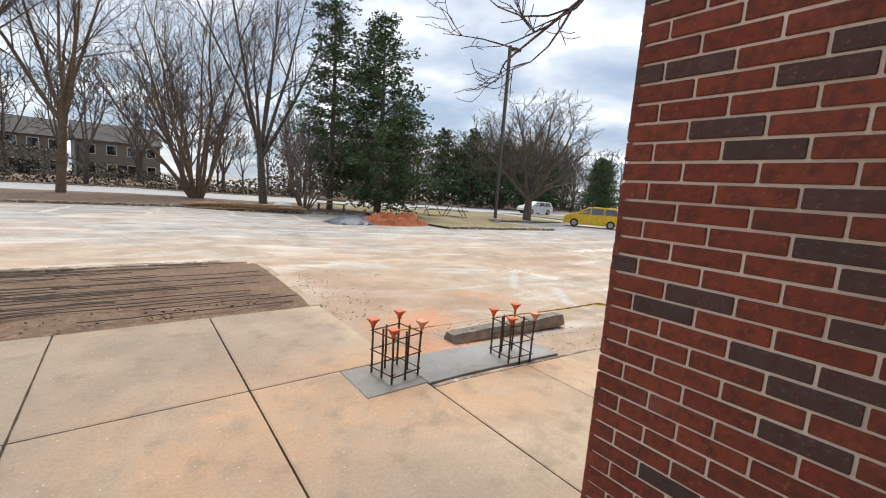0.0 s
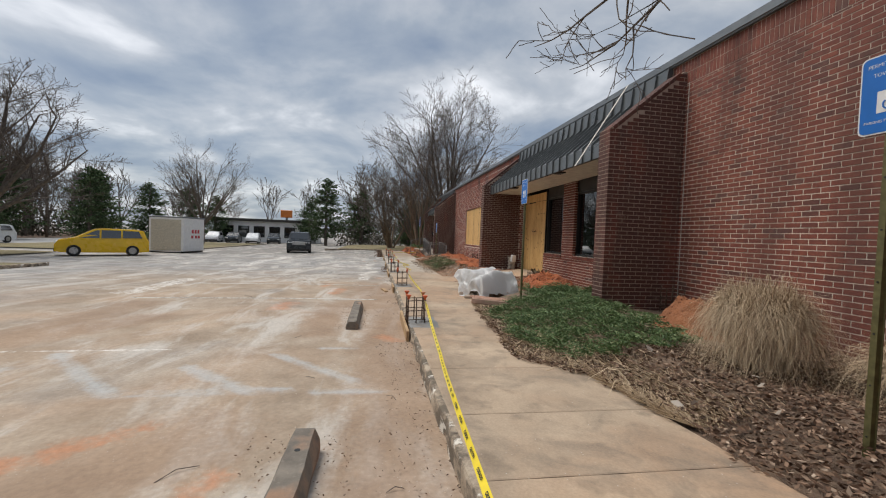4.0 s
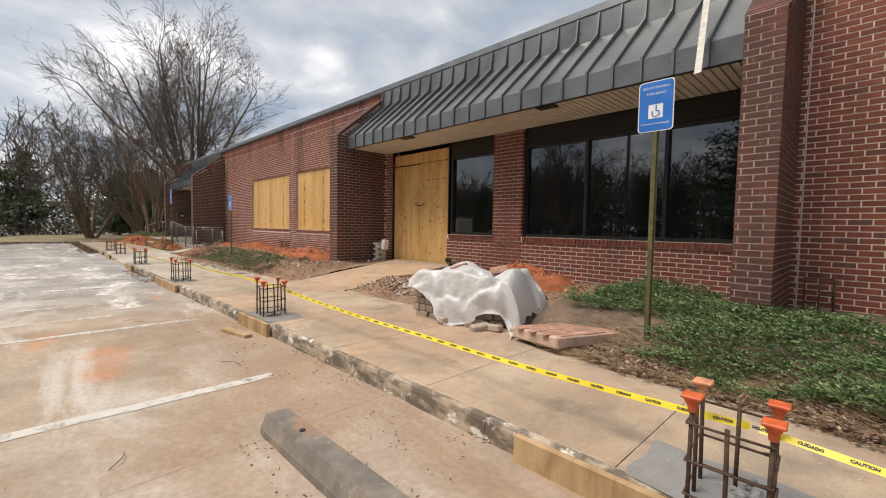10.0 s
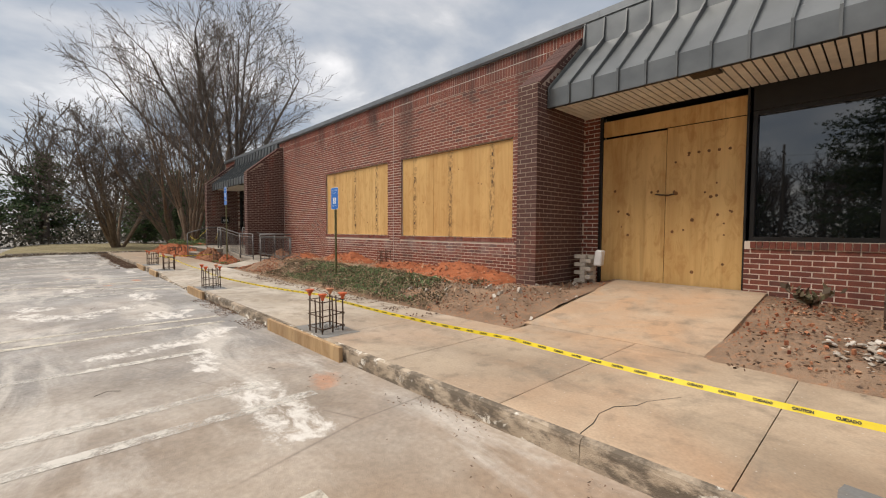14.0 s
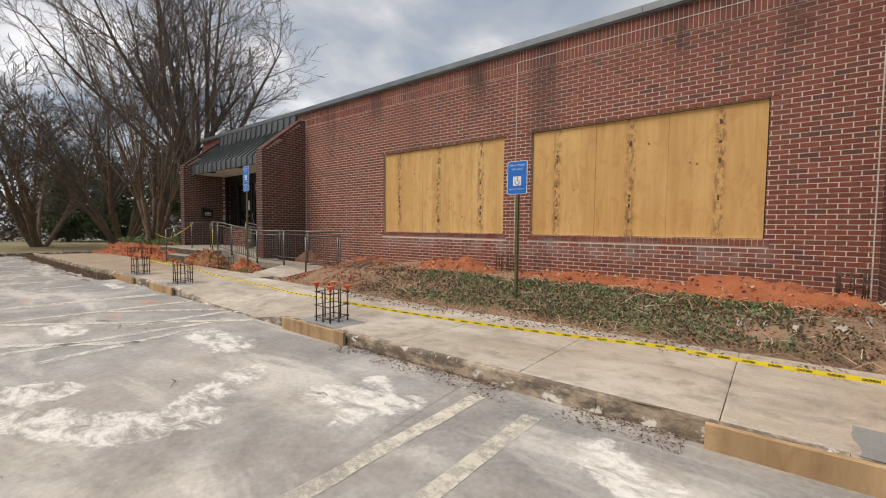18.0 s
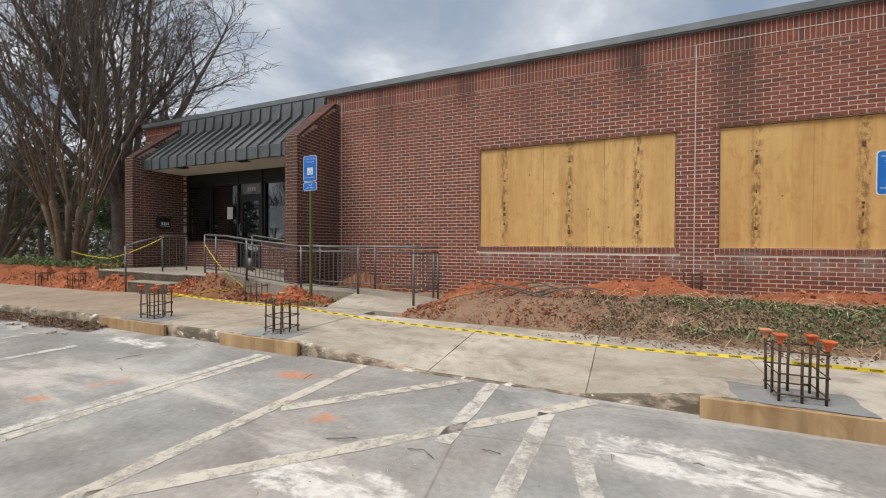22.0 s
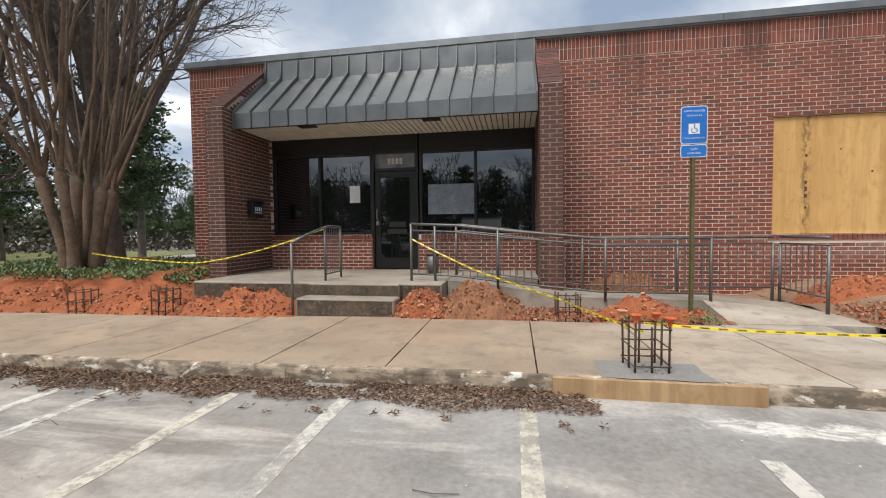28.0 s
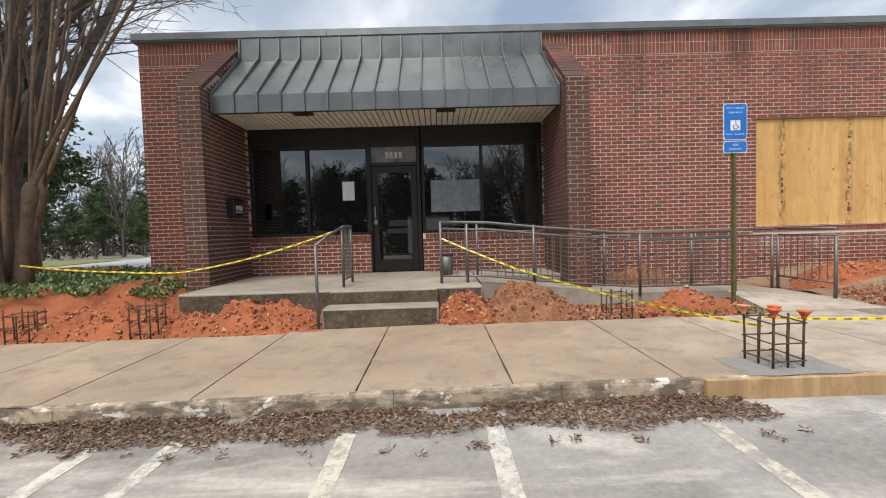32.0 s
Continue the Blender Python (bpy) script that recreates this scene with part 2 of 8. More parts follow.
def lot_material():
    k = Mat("worn_parking_lot", 0.92)
    x, y, z = k.xyz()
    n_big, n_mid, n_fine = k.noise(0.35, 6, rough=0.6), k.noise(1.4, 7, rough=0.62), k.noise(26, 6)
    ragged = k.math("ADD", k.math("MULTIPLY", k.math("SUBTRACT", k.noise(3.2, 8, None, 0.68, 0.4), 0.5), 1.1), k.math("MULTIPLY", k.math("SUBTRACT", k.noise(22, 5), 0.5), 0.5))
    marks = k.t.nodes.new("ShaderNodeSeparateColor")
    at = k.t.nodes.new("ShaderNodeAttribute")
    at.attribute_name = "marks"
    k.t.links.new(at.outputs["Color"], marks.inputs[0])
    soil = k.t.nodes.new("ShaderNodeAttribute")
    soil.attribute_name = "soil"
    worn = lambda m, lo, hi: k.span(k.math("ADD", m, k.math("MULTIPLY", ragged, k.math("MINIMUM", k.math("MULTIPLY", m, 4.0), 1.0))), lo, hi)
    grey = k.mix(k.ramp(n_mid, (0.34, 0.0), (0.66, 1.0)), (0.215, 0.206, 0.195), (0.39, 0.377, 0.357))
    tan = k.mix(k.ramp(n_mid, (0.32, 0.0), (0.7, 1.0)), (0.27, 0.205, 0.146), (0.46, 0.368, 0.277))
    east = k.math("ADD", k.math("MAXIMUM", k.span(x, 12.0, 21.0), k.math("MULTIPLY", k.span(y, 7.0, 13.0), 0.9)), k.math("MULTIPLY", k.math("SUBTRACT", n_big, 0.5), 1.4), True)
    c = k.mix(east, tan, grey)
    # bare dark asphalt showing through, east of the doors
    c = k.mix(k.math("MULTIPLY", k.ramp(k.noise(0.6, 9, (0.8, 1.3, 1), 0.7, 0.7), (0.49, 0.0), (0.62, 0.6)), k.span(x, 14.0, 18.0)), c, k.mix(n_fine, (0.17, 0.165, 0.16), (0.26, 0.253, 0.243)))
    # sealed darker bays by the second entrance
    c = k.mix(k.math("MULTIPLY", k.span(x, 29.5, 34.0), k.ramp(n_big, (0.35, 0.5), (0.6, 0.8))), c, (0.19, 0.178, 0.162))
    # dragged pale dust, in streaks along the building
    dust = k.ramp(k.noise(0.8, 8, (0.5, 1.6, 1), 0.65, 0.6), (0.5, 0.0), (0.63, 0.75))
    c = k.mix(dust, c, (0.56, 0.525, 0.475))
    # clay film tracked over the lot, mostly by the first beds
    film = k.math("MULTIPLY", k.ramp(k.noise(0.42, 7, None, 0.6, 0.8), (0.48, 0.0), (0.72, 0.42)), k.math("SUBTRACT", 1.0, k.math("MULTIPLY", k.span(x, 6.0, 19.0), 0.75)))
    c = k.mix(film, c, (0.48, 0.29, 0.17))
    # oil and damp
    c = k.mix(k.ramp(k.noise(0.7, 5, None, 0.6, 0.3), (0.58, 0.0), (0.72, 0.5)), c, (0.17, 0.14, 0.115))
    # stains that have a place of their own: soil, clay, plaster, blue paint
    c = k.mix(k.math("MULTIPLY", worn(soil.outputs["Fac"], 0.3, 1.0), 0.66), c, k.mix(n_mid, (0.215, 0.138, 0.09), (0.38, 0.255, 0.165)))
    c = k.mix(k.math("MULTIPLY", worn(marks.outputs[0], 0.62, 1.1), k.math("ADD", 0.52, k.math("MULTIPLY", k.span(x, 18.0, 24.0), 0.3))), c, k.mix(n_mid, (0.5, 0.23, 0.11), (0.6, 0.2, 0.075)))
    c = k.mix(k.math("MULTIPLY", k.math("MULTIPLY", worn(marks.outputs[1], 0.62, 0.85), k.ramp(k.noise(5.5, 9, (0.7, 1.4, 1), 0.72, 0.5), (0.42, 0.0), (0.56, 1.0))), 0.78), c, (0.74, 0.71, 0.66))
    c = k.mix(k.math("MULTIPLY", worn(marks.outputs[2], 0.4, 1.1), 0.55), c, (0.47, 0.51, 0.53))
    speck = k.ramp(k.voronoi(38), (0.05, 0.6), (0.16, 0.0))
    c = k.mix(k.math("MULTIPLY", speck, k.ramp(n_mid, (0.45, 0.0), (0.6, 1.0))), c, (0.62, 0.58, 0.53))
    crack = k.ramp(k.voronoi(0.33, "DISTANCE_TO_EDGE"), (0.0, 0.5), (0.004, 0.0))
    c = k.mix(k.math("MULTIPLY", crack, k.ramp(n_big, (0.53, 0.0), (0.6, 1.0))), c, (0.13, 0.1, 0.08))
    c = k.mix(0.3, c, k.mix(n_fine, (0.0, 0.0, 0.0), (1, 1, 1)), "OVERLAY")
    return k.done(c, k.math("ADD", n_fine, k.noise(140, 3)), 0.4, 0.008)


LOT = lot_material()


def walk_material(name="poured_concrete", low=(0.32, 0.235, 0.16), high=(0.54, 0.42, 0.3), clay=0.42):
    k = Mat(name, 0.9)
    n = k.noise(0.9, 7, rough=0.62)
    c = k.mix(k.ramp(n, (0.3, 0.0), (0.7, 1.0)), low, high)
    c = k.mix(k.ramp(k.noise(0.5, 6, None, 0.6, 0.5), (0.48, 0.0), (0.68, clay)), c, (0.46, 0.24, 0.12))
    if name == "poured_concrete":   # clay trodden over the first slabs
        x, y, z = k.xyz()
        by_door = k.math("MULTIPLY", k.math("MULTIPLY", k.span(x, 13.4, 14.4), k.span(x, 16.9, 15.8)), k.math("MULTIPLY", k.span(y, -3.5, -2.6), k.span(y, 0.5, -0.8)))
        trod = k.math("MAXIMUM", by_door, k.math("MULTIPLY", k.math("MULTIPLY", k.span(x, -1.2, 0.3), k.span(x, 3.2, 1.8)), k.math("MULTIPLY", k.span(y, 0.5, 1.3), k.span(y, 2.6, 1.7))))
    if name == "poured_concrete":   # greyer and dustier towards the far end
        x, y, z = k.xyz()
        c = k.mix(k.math("MULTIPLY", k.math("ADD", k.span(x, 1.6, 0.4), k.math("MULTIPLY", k.span(x, 27.0, 30.5), 0.62)), k.ramp(k.noise(1.3, 7, rough=0.6), (0.3, 0.35), (0.65, 0.85))), c, (0.2, 0.163, 0.126))
        c = k.mix(k.math("MULTIPLY", k.math("MULTIPLY", k.span(x, 13.0, 21.0), k.span(x, 31.0, 27.0)), 0.75), c, k.mix(k.ramp(k.noise(1.1, 8, (0.7, 1.5, 1), 0.65), (0.35, 0.0), (0.65, 1.0)), (0.3, 0.27, 0.225), (0.58, 0.55, 0.49)))
    c = k.mix(k.ramp(k.rand(False), (0.0, 0.0), (1.0, 0.3)), c, (0.24, 0.2, 0.155))
    c = k.mix(k.ramp(k.noise(1.7, 9, rough=0.68, dist=0.8), (0.5, 0.0), (0.66, 0.5)), c, (0.19, 0.16, 0.125))
    if name == "poured_concrete":
        c = k.mix(k.math("MULTIPLY", trod, k.ramp(k.noise(1.5, 7, None, 0.62, 0.8), (0.36, 0.1), (0.62, 0.62))), c, (0.5, 0.285, 0.15))
    c = k.mix(k.ramp(k.noise(5, 7), (0.54, 0.0), (0.7, 0.5)), c, (0.17, 0.135, 0.1))
    c = k.mix(k.ramp(k.voronoi(16), (0.03, 0.7), (0.09, 0.0)), c, (0.6, 0.56, 0.5))
    c = k.mix(0.25, c, k.noise(60, 4), "OVERLAY")
    return k.done(c, k.noise(130, 4), 0.3, 0.005)


WALK = walk_material()


def kerb_material():
    k = Mat("weathered_kerb_concrete", 0.9)
    c = k.mix(k.ramp(k.noise(2.5, 7, rough=0.65), (0.35, 0.0), (0.65, 1.0)), (0.28, 0.215, 0.15), (0.5, 0.41, 0.31))
    c = k.mix(k.ramp(k.noise(4.5, 8, (1, 1, 2.2), 0.7), (0.43, 0.0), (0.56, 0.85)), c, (0.1, 0.08, 0.06))
    c = k.mix(k.ramp(k.noise(6.0, 6, (1, 1, 1.5), 0.65, 0.5), (0.58, 0.0), (0.64, 0.9)), c, (0.74, 0.7, 0.62))
    return k.done(c, k.math("ADD", k.noise(130, 4), k.noise(20, 5)), 0.5, 0.01)


KERB = kerb_material()
PORCH = walk_material("porch_concrete", (0.22, 0.19, 0.155), (0.4, 0.36, 0.3), 0.1)
FRESH = walk_material("fresh_grout", (0.17, 0.175, 0.175), (0.3, 0.305, 0.3), 0.05)
def stop_material():
    k = Mat("weathered_precast_concrete", 0.95)
    c = k.mix(k.ramp(k.noise(6, 8, rough=0.6), (0.3, 0.0), (0.7, 1.0)), (0.115, 0.1, 0.085), (0.25, 0.22, 0.18))
    c = k.mix(k.ramp(k.noise(16, 7, rough=0.7), (0.58, 0.0), (0.68, 0.5)), c, (0.36, 0.31, 0.25))
    c = k.mix(k.ramp(k.noise(3.0, 6), (0.52, 0.0), (0.66, 0.5)), c, (0.4, 0.2, 0.1))
    return k.done(c, k.math("ADD", k.noise(30, 7), k.noise(110, 4)), 0.5, 0.006)


STOP = stop_material()


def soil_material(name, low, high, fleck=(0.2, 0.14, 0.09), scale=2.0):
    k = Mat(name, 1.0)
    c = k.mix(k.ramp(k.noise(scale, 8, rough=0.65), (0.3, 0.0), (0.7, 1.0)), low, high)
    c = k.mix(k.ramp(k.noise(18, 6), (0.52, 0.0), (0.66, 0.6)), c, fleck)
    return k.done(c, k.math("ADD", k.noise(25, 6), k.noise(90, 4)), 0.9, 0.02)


# for the risers: dirt and the shade below the treads, both in the colour
RISER = soil_material("shaded_dirty_concrete", (0.045, 0.036, 0.027), (0.15, 0.115, 0.08), (0.2, 0.15, 0.1), 5.0)
CLAY = soil_material("red_clay", (0.24, 0.07, 0.03), (0.47, 0.15, 0.06), (0.36, 0.13, 0.065))
RUST_SOIL = soil_material("dug_orange_brown_dirt", (0.2, 0.078, 0.034), (0.37, 0.15, 0.068), (0.3, 0.13, 0.065), 3.0)
SPOIL = soil_material("dug_brown_dirt", (0.15, 0.068, 0.035), (0.36, 0.165, 0.085), (0.4, 0.2, 0.11), 3.0)
MULCH = soil_material("brown_mulch_soil", (0.1, 0.07, 0.05), (0.24, 0.165, 0.115), (0.3, 0.215, 0.15))
ISLAND = soil_material("raked_island_soil", (0.12, 0.074, 0.048), (0.235, 0.152, 0.1), (0.28, 0.19, 0.13))
BARE = soil_material("bare_dirt", (0.18, 0.115, 0.075), (0.35, 0.235, 0.155), (0.42, 0.2, 0.1))
VERGE = soil_material("dormant_grass", (0.16, 0.13, 0.07), (0.3, 0.25, 0.14), (0.12, 0.13, 0.05), 0.6)


def island_colours(name, *stops, rough=0.8, grain=30):
    """Colour by loose piece: leaves, clods, stones."""
    k = Mat(name, rough)
    c = k.ramp(k.rand(), *stops)
    c = k.mix(k.ramp(k.noise(grain, 4), (0.4, 0.0), (0.7, 0.35)), c, tuple(v * 0.5 for v in stops[0][1]))
    return k.done(c, k.noise(grain * 3, 3), 0.3, 0.004)


LEAF_DRY = island_colours("dead_leaves", (0.0, (0.07, 0.041, 0.026)), (0.5, (0.17, 0.098, 0.06)), (0.85, (0.29, 0.185, 0.12)), (1.0, (0.46, 0.35, 0.26)))
LEAF_GREEN = island_colours("juniper_green", (0.0, (0.055, 0.098, 0.034)), (0.5, (0.13, 0.212, 0.073)), (0.9, (0.23, 0.32, 0.135)), (1.0, (0.28, 0.25, 0.13)), rough=0.6)
LEAF_DULL = island_colours("winter_groundcover", (0.0, (0.07, 0.05, 0.03)), (0.35, (0.15, 0.1, 0.06)), (0.6, (0.09, 0.095, 0.042)), (1.0, (0.24, 0.18, 0.11)))
STRAW = island_colours("dry_grass_straw", (0.0, (0.24, 0.165, 0.1)), (0.45, (0.46, 0.34, 0.21)), (1.0, (0.66, 0.53, 0.37)))
NEEDLE = island_colours("pine_needles", (0.0, (0.03, 0.058, 0.024)), (0.5, (0.07, 0.115, 0.045)), (1.0, (0.13, 0.18, 0.075)))
CLOD = island_colours("clay_clods", (0.0, (0.17, 0.055, 0.03)), (0.45, (0.35, 0.12, 0.056)), (0.85, (0.47, 0.2, 0.1)), (1.0, (0.55, 0.33, 0.2)))
RUST_CLOD = island_colours("orange_brown_crumbs", (0.0, (0.14, 0.055, 0.028)), (0.5, (0.29, 0.115, 0.055)), (1.0, (0.42, 0.2, 0.11)))
CHALK = plain("pale_sealant", (0.6, 0.56, 0.5), 0.95, 0, 14, 0.2)
RUBBLE = island_colours("broken_concrete_chips", (0.0, (0.3, 0.25, 0.2)), (0.5, (0.5, 0.44, 0.37)), (1.0, (0.68, 0.62, 0.55)))
BARK = soil_material("grey_bark", (0.085, 0.07, 0.058), (0.2, 0.165, 0.135), (0.05, 0.04, 0.034), 5)
BARK_TAN = soil_material("smooth_tan_bark", (0.13, 0.09, 0.06), (0.25, 0.18, 0.122), (0.09, 0.065, 0.05), 4)
TWIG = plain("twig_bark", (0.13, 0.105, 0.088), 0.9)


def plywood_material(name, light, dark):
    k = Mat(name, 0.75)
    g = k.noise(1.6, 6, (2.2, 2.2, 0.16), 0.6, 1.2)
    c = k.mix(k.ramp(g, (0.35, 0.0), (0.65, 1.0)), dark, light)
    c = k.mix(k.ramp(k.noise(5, 6, (3, 3, 0.12), 0.6, 0.4), (0.55, 0.0), (0.7, 0.4)), c, tuple(v * 0.72 for v in dark))
    c = k.mix(k.ramp(k.noise(7, 7, (1, 1, 0.45), 0.65, 0.8), (0.5, 0.0), (0.68, 0.55)), c, (dark[0] * 0.78, dark[1] * 0.62, dark[2] * 0.42))
    if name == "sheathing_plywood":   # sheets weather one by one, and darken in mottled strips over the studs
        c = k.mix(k.ramp(k.rand(False), (0.0, 0.0), (1.0, 0.55)), c, (0.52, 0.27, 0.08))
        x, y, z = k.xyz()
        blot = k.ramp(k.noise(14, 7, (1, 1, 0.5), 0.7), (0.45, 0.0), (0.57, 0.8))
        for xs_, w_ in ((18.55, 0.1), (19.86, 0.12), (21.2, 0.1), (22.98, 0.12), (24.2, 0.1), (25.5, 0.11)):
            near_x = k.span(k.math("ABSOLUTE", k.math("SUBTRACT", x, xs_)), w_, 0.04)
            c = k.mix(k.math("MULTIPLY", near_x, blot), c, (0.19, 0.1, 0.035))
    c = k.mix(k.ramp(k.noise(0.9, 3), (0.5, 0.0), (0.75, 0.3)), c, tuple(min(1, v * 1.15) for v in light))
    return k.done(c, k.noise(40, 4, (1, 1, 0.1)), 0.25, 0.004)


PLY = plywood_material("sheathing_plywood", (0.7, 0.46, 0.185), (0.53, 0.32, 0.115))
PLY_DOOR = plywood_material("knotty_plywood", (0.7, 0.45, 0.18), (0.53, 0.3, 0.1))
KNOT = plain("dark_knot", (0.2, 0.09, 0.032), 0.8)
STAMP = plain("faded_black_ink", (0.11, 0.065, 0.035), 0.9)
LUMBER = plywood_material("form_lumber", (0.5, 0.34, 0.18), (0.31, 0.195, 0.1))
ROOF_METAL = plain("bronze_grey_standing_seam", (0.15, 0.16, 0.162), 0.36, 0.45, 1.6, 0.22, 0.05)
SEAM = plain("rubbed_seam_metal", (0.13, 0.138, 0.138), 0.42, 0.4, 3.0, 0.2, 0.05)
COPING = plain("grey_coping_metal", (0.17, 0.185, 0.195), 0.45, 0.4, 3.0, 0.15, 0.05)
SOFFIT = plain("cream_soffit_slats", (0.72, 0.68, 0.58), 0.7, 0, 6, 0.12)
FRAME = plain("dark_bronze_aluminium", (0.022, 0.02, 0.018), 0.4, 0.3, 8, 0.2, 0.03)
# near-black that stands for unlit space, indoors and above the slats
BLACK = plain("unlit_space_black", (0.012, 0.012, 0.012), 0.9)
RAIL = plain("grey_painted_steel", (0.16, 0.155, 0.15), 0.5, 0.5, 12, 0.25)
RUST = plain("rusty_rebar", (0.1, 0.062, 0.042), 0.85, 0.3, 40, 0.4)
CAP = plain("orange_safety_cap", (0.6, 0.115, 0.035), 0.55, 0, 20, 0.3)
CAP_OLD = plain("faded_peach_cap", (0.62, 0.27, 0.14), 0.6, 0, 20, 0.3)
GREEN_POST = plain("green_u_channel_steel", (0.14, 0.13, 0.055), 0.5, 0.4, 20, 0.3)
BLUE = plain("sign_blue", (0.015, 0.15, 0.52), 0.4, 0, 6, 0.1, 0.02)
WHITE = plain("white_enamel", (0.75, 0.75, 0.74), 0.45, 0, 6, 0.08, 0.03)
YELLOW = plain("caution_tape_yellow", (0.78, 0.6, 0.03), 0.4, 0, 5, 0.12, 0.05)
INK = plain("black_print", (0.02, 0.02, 0.018), 0.5)
def line_paint(name, col):
    k = Mat(name, 0.85)
    n = k.math("ADD", k.noise(9, 9, rough=0.75), k.math("MULTIPLY", k.noise(0.9, 3), 0.4))
    k.put(k.b.inputs["Alpha"], k.ramp(n, (0.64, 0.88), (0.86, 0.1)))
    return k.done(k.mix(k.noise(3, 5), col, tuple(v * 0.75 for v in col)), k.noise(90), 0.2)


PAINT_WHITE = line_paint("worn_white_line_paint", (0.7, 0.665, 0.6))
PAINT_YELLOW = line_paint("worn_cream_line_paint", (0.68, 0.63, 0.53))
SHEET = Mat("translucent_plastic_sheet", 0.35)
SHEET.b.inputs["Subsurface Weight"].default_value = 0.0
SHEET.b.inputs["Transmission Weight"].default_value = 0.35
SHEET = SHEET.done(SHEET.mix(SHEET.noise(3), (0.72, 0.72, 0.71), (0.85, 0.85, 0.84)), SHEET.noise(22, 5), 0.5, 0.02)
STONE = island_colours("tan_grey_cut_stone", (0.0, (0.24, 0.19, 0.15)), (0.5, (0.4, 0.32, 0.25)), (1.0, (0.5, 0.42, 0.34)))
GLASS = Mat("dark_tinted_glass", 0.02)
GLASS.b.inputs["IOR"].default_value = 2.1
GLASS = GLASS.done((0.006, 0.007, 0.008), GLASS.noise(0.7, 2), 0.01, 0.02)
CAR_YELLOW = plain("yellow_car_paint", (0.72, 0.44, 0.01), 0.25, 0, 3, 0.06, 0.0)
CAR_DARK = plain("dark_car_paint", (0.03, 0.035, 0.04), 0.25, 0.3, 3, 0.1, 0.0)
CAR_WHITE = plain("white_car_paint", (0.7, 0.71, 0.72), 0.25, 0, 3, 0.06, 0.0)
TYRE = plain("tyre_rubber", (0.02, 0.02, 0.02), 0.9)
ALLOY = plain("wheel_alloy", (0.4, 0.4, 0.4), 0.35, 0.8)
LAMP_RED = plain("red_lens", (0.4, 0.02, 0.02), 0.3)
TARP = plain("dark_blue_tarp", (0.06, 0.08, 0.11), 0.5, 0, 4, 0.4)
SIDING = plain("weathered_house_siding", (0.2, 0.175, 0.145), 0.8, 0, 3, 0.15)
ROOFING = plain("dark_roof_shingles", (0.07, 0.065, 0.06), 0.9, 0, 4, 0.25)
ROAD = plain("pale_worn_road", (0.36, 0.36, 0.36), 0.9, 0, 2, 0.15)
RED = plain("red_print", (0.5, 0.05, 0.06), 0.5)
GREY_POST = plain("weathered_steel_post", (0.12, 0.11, 0.1), 0.6, 0.5)
CREAM = plain("cream_roller_door", (0.55, 0.5, 0.4), 0.6)


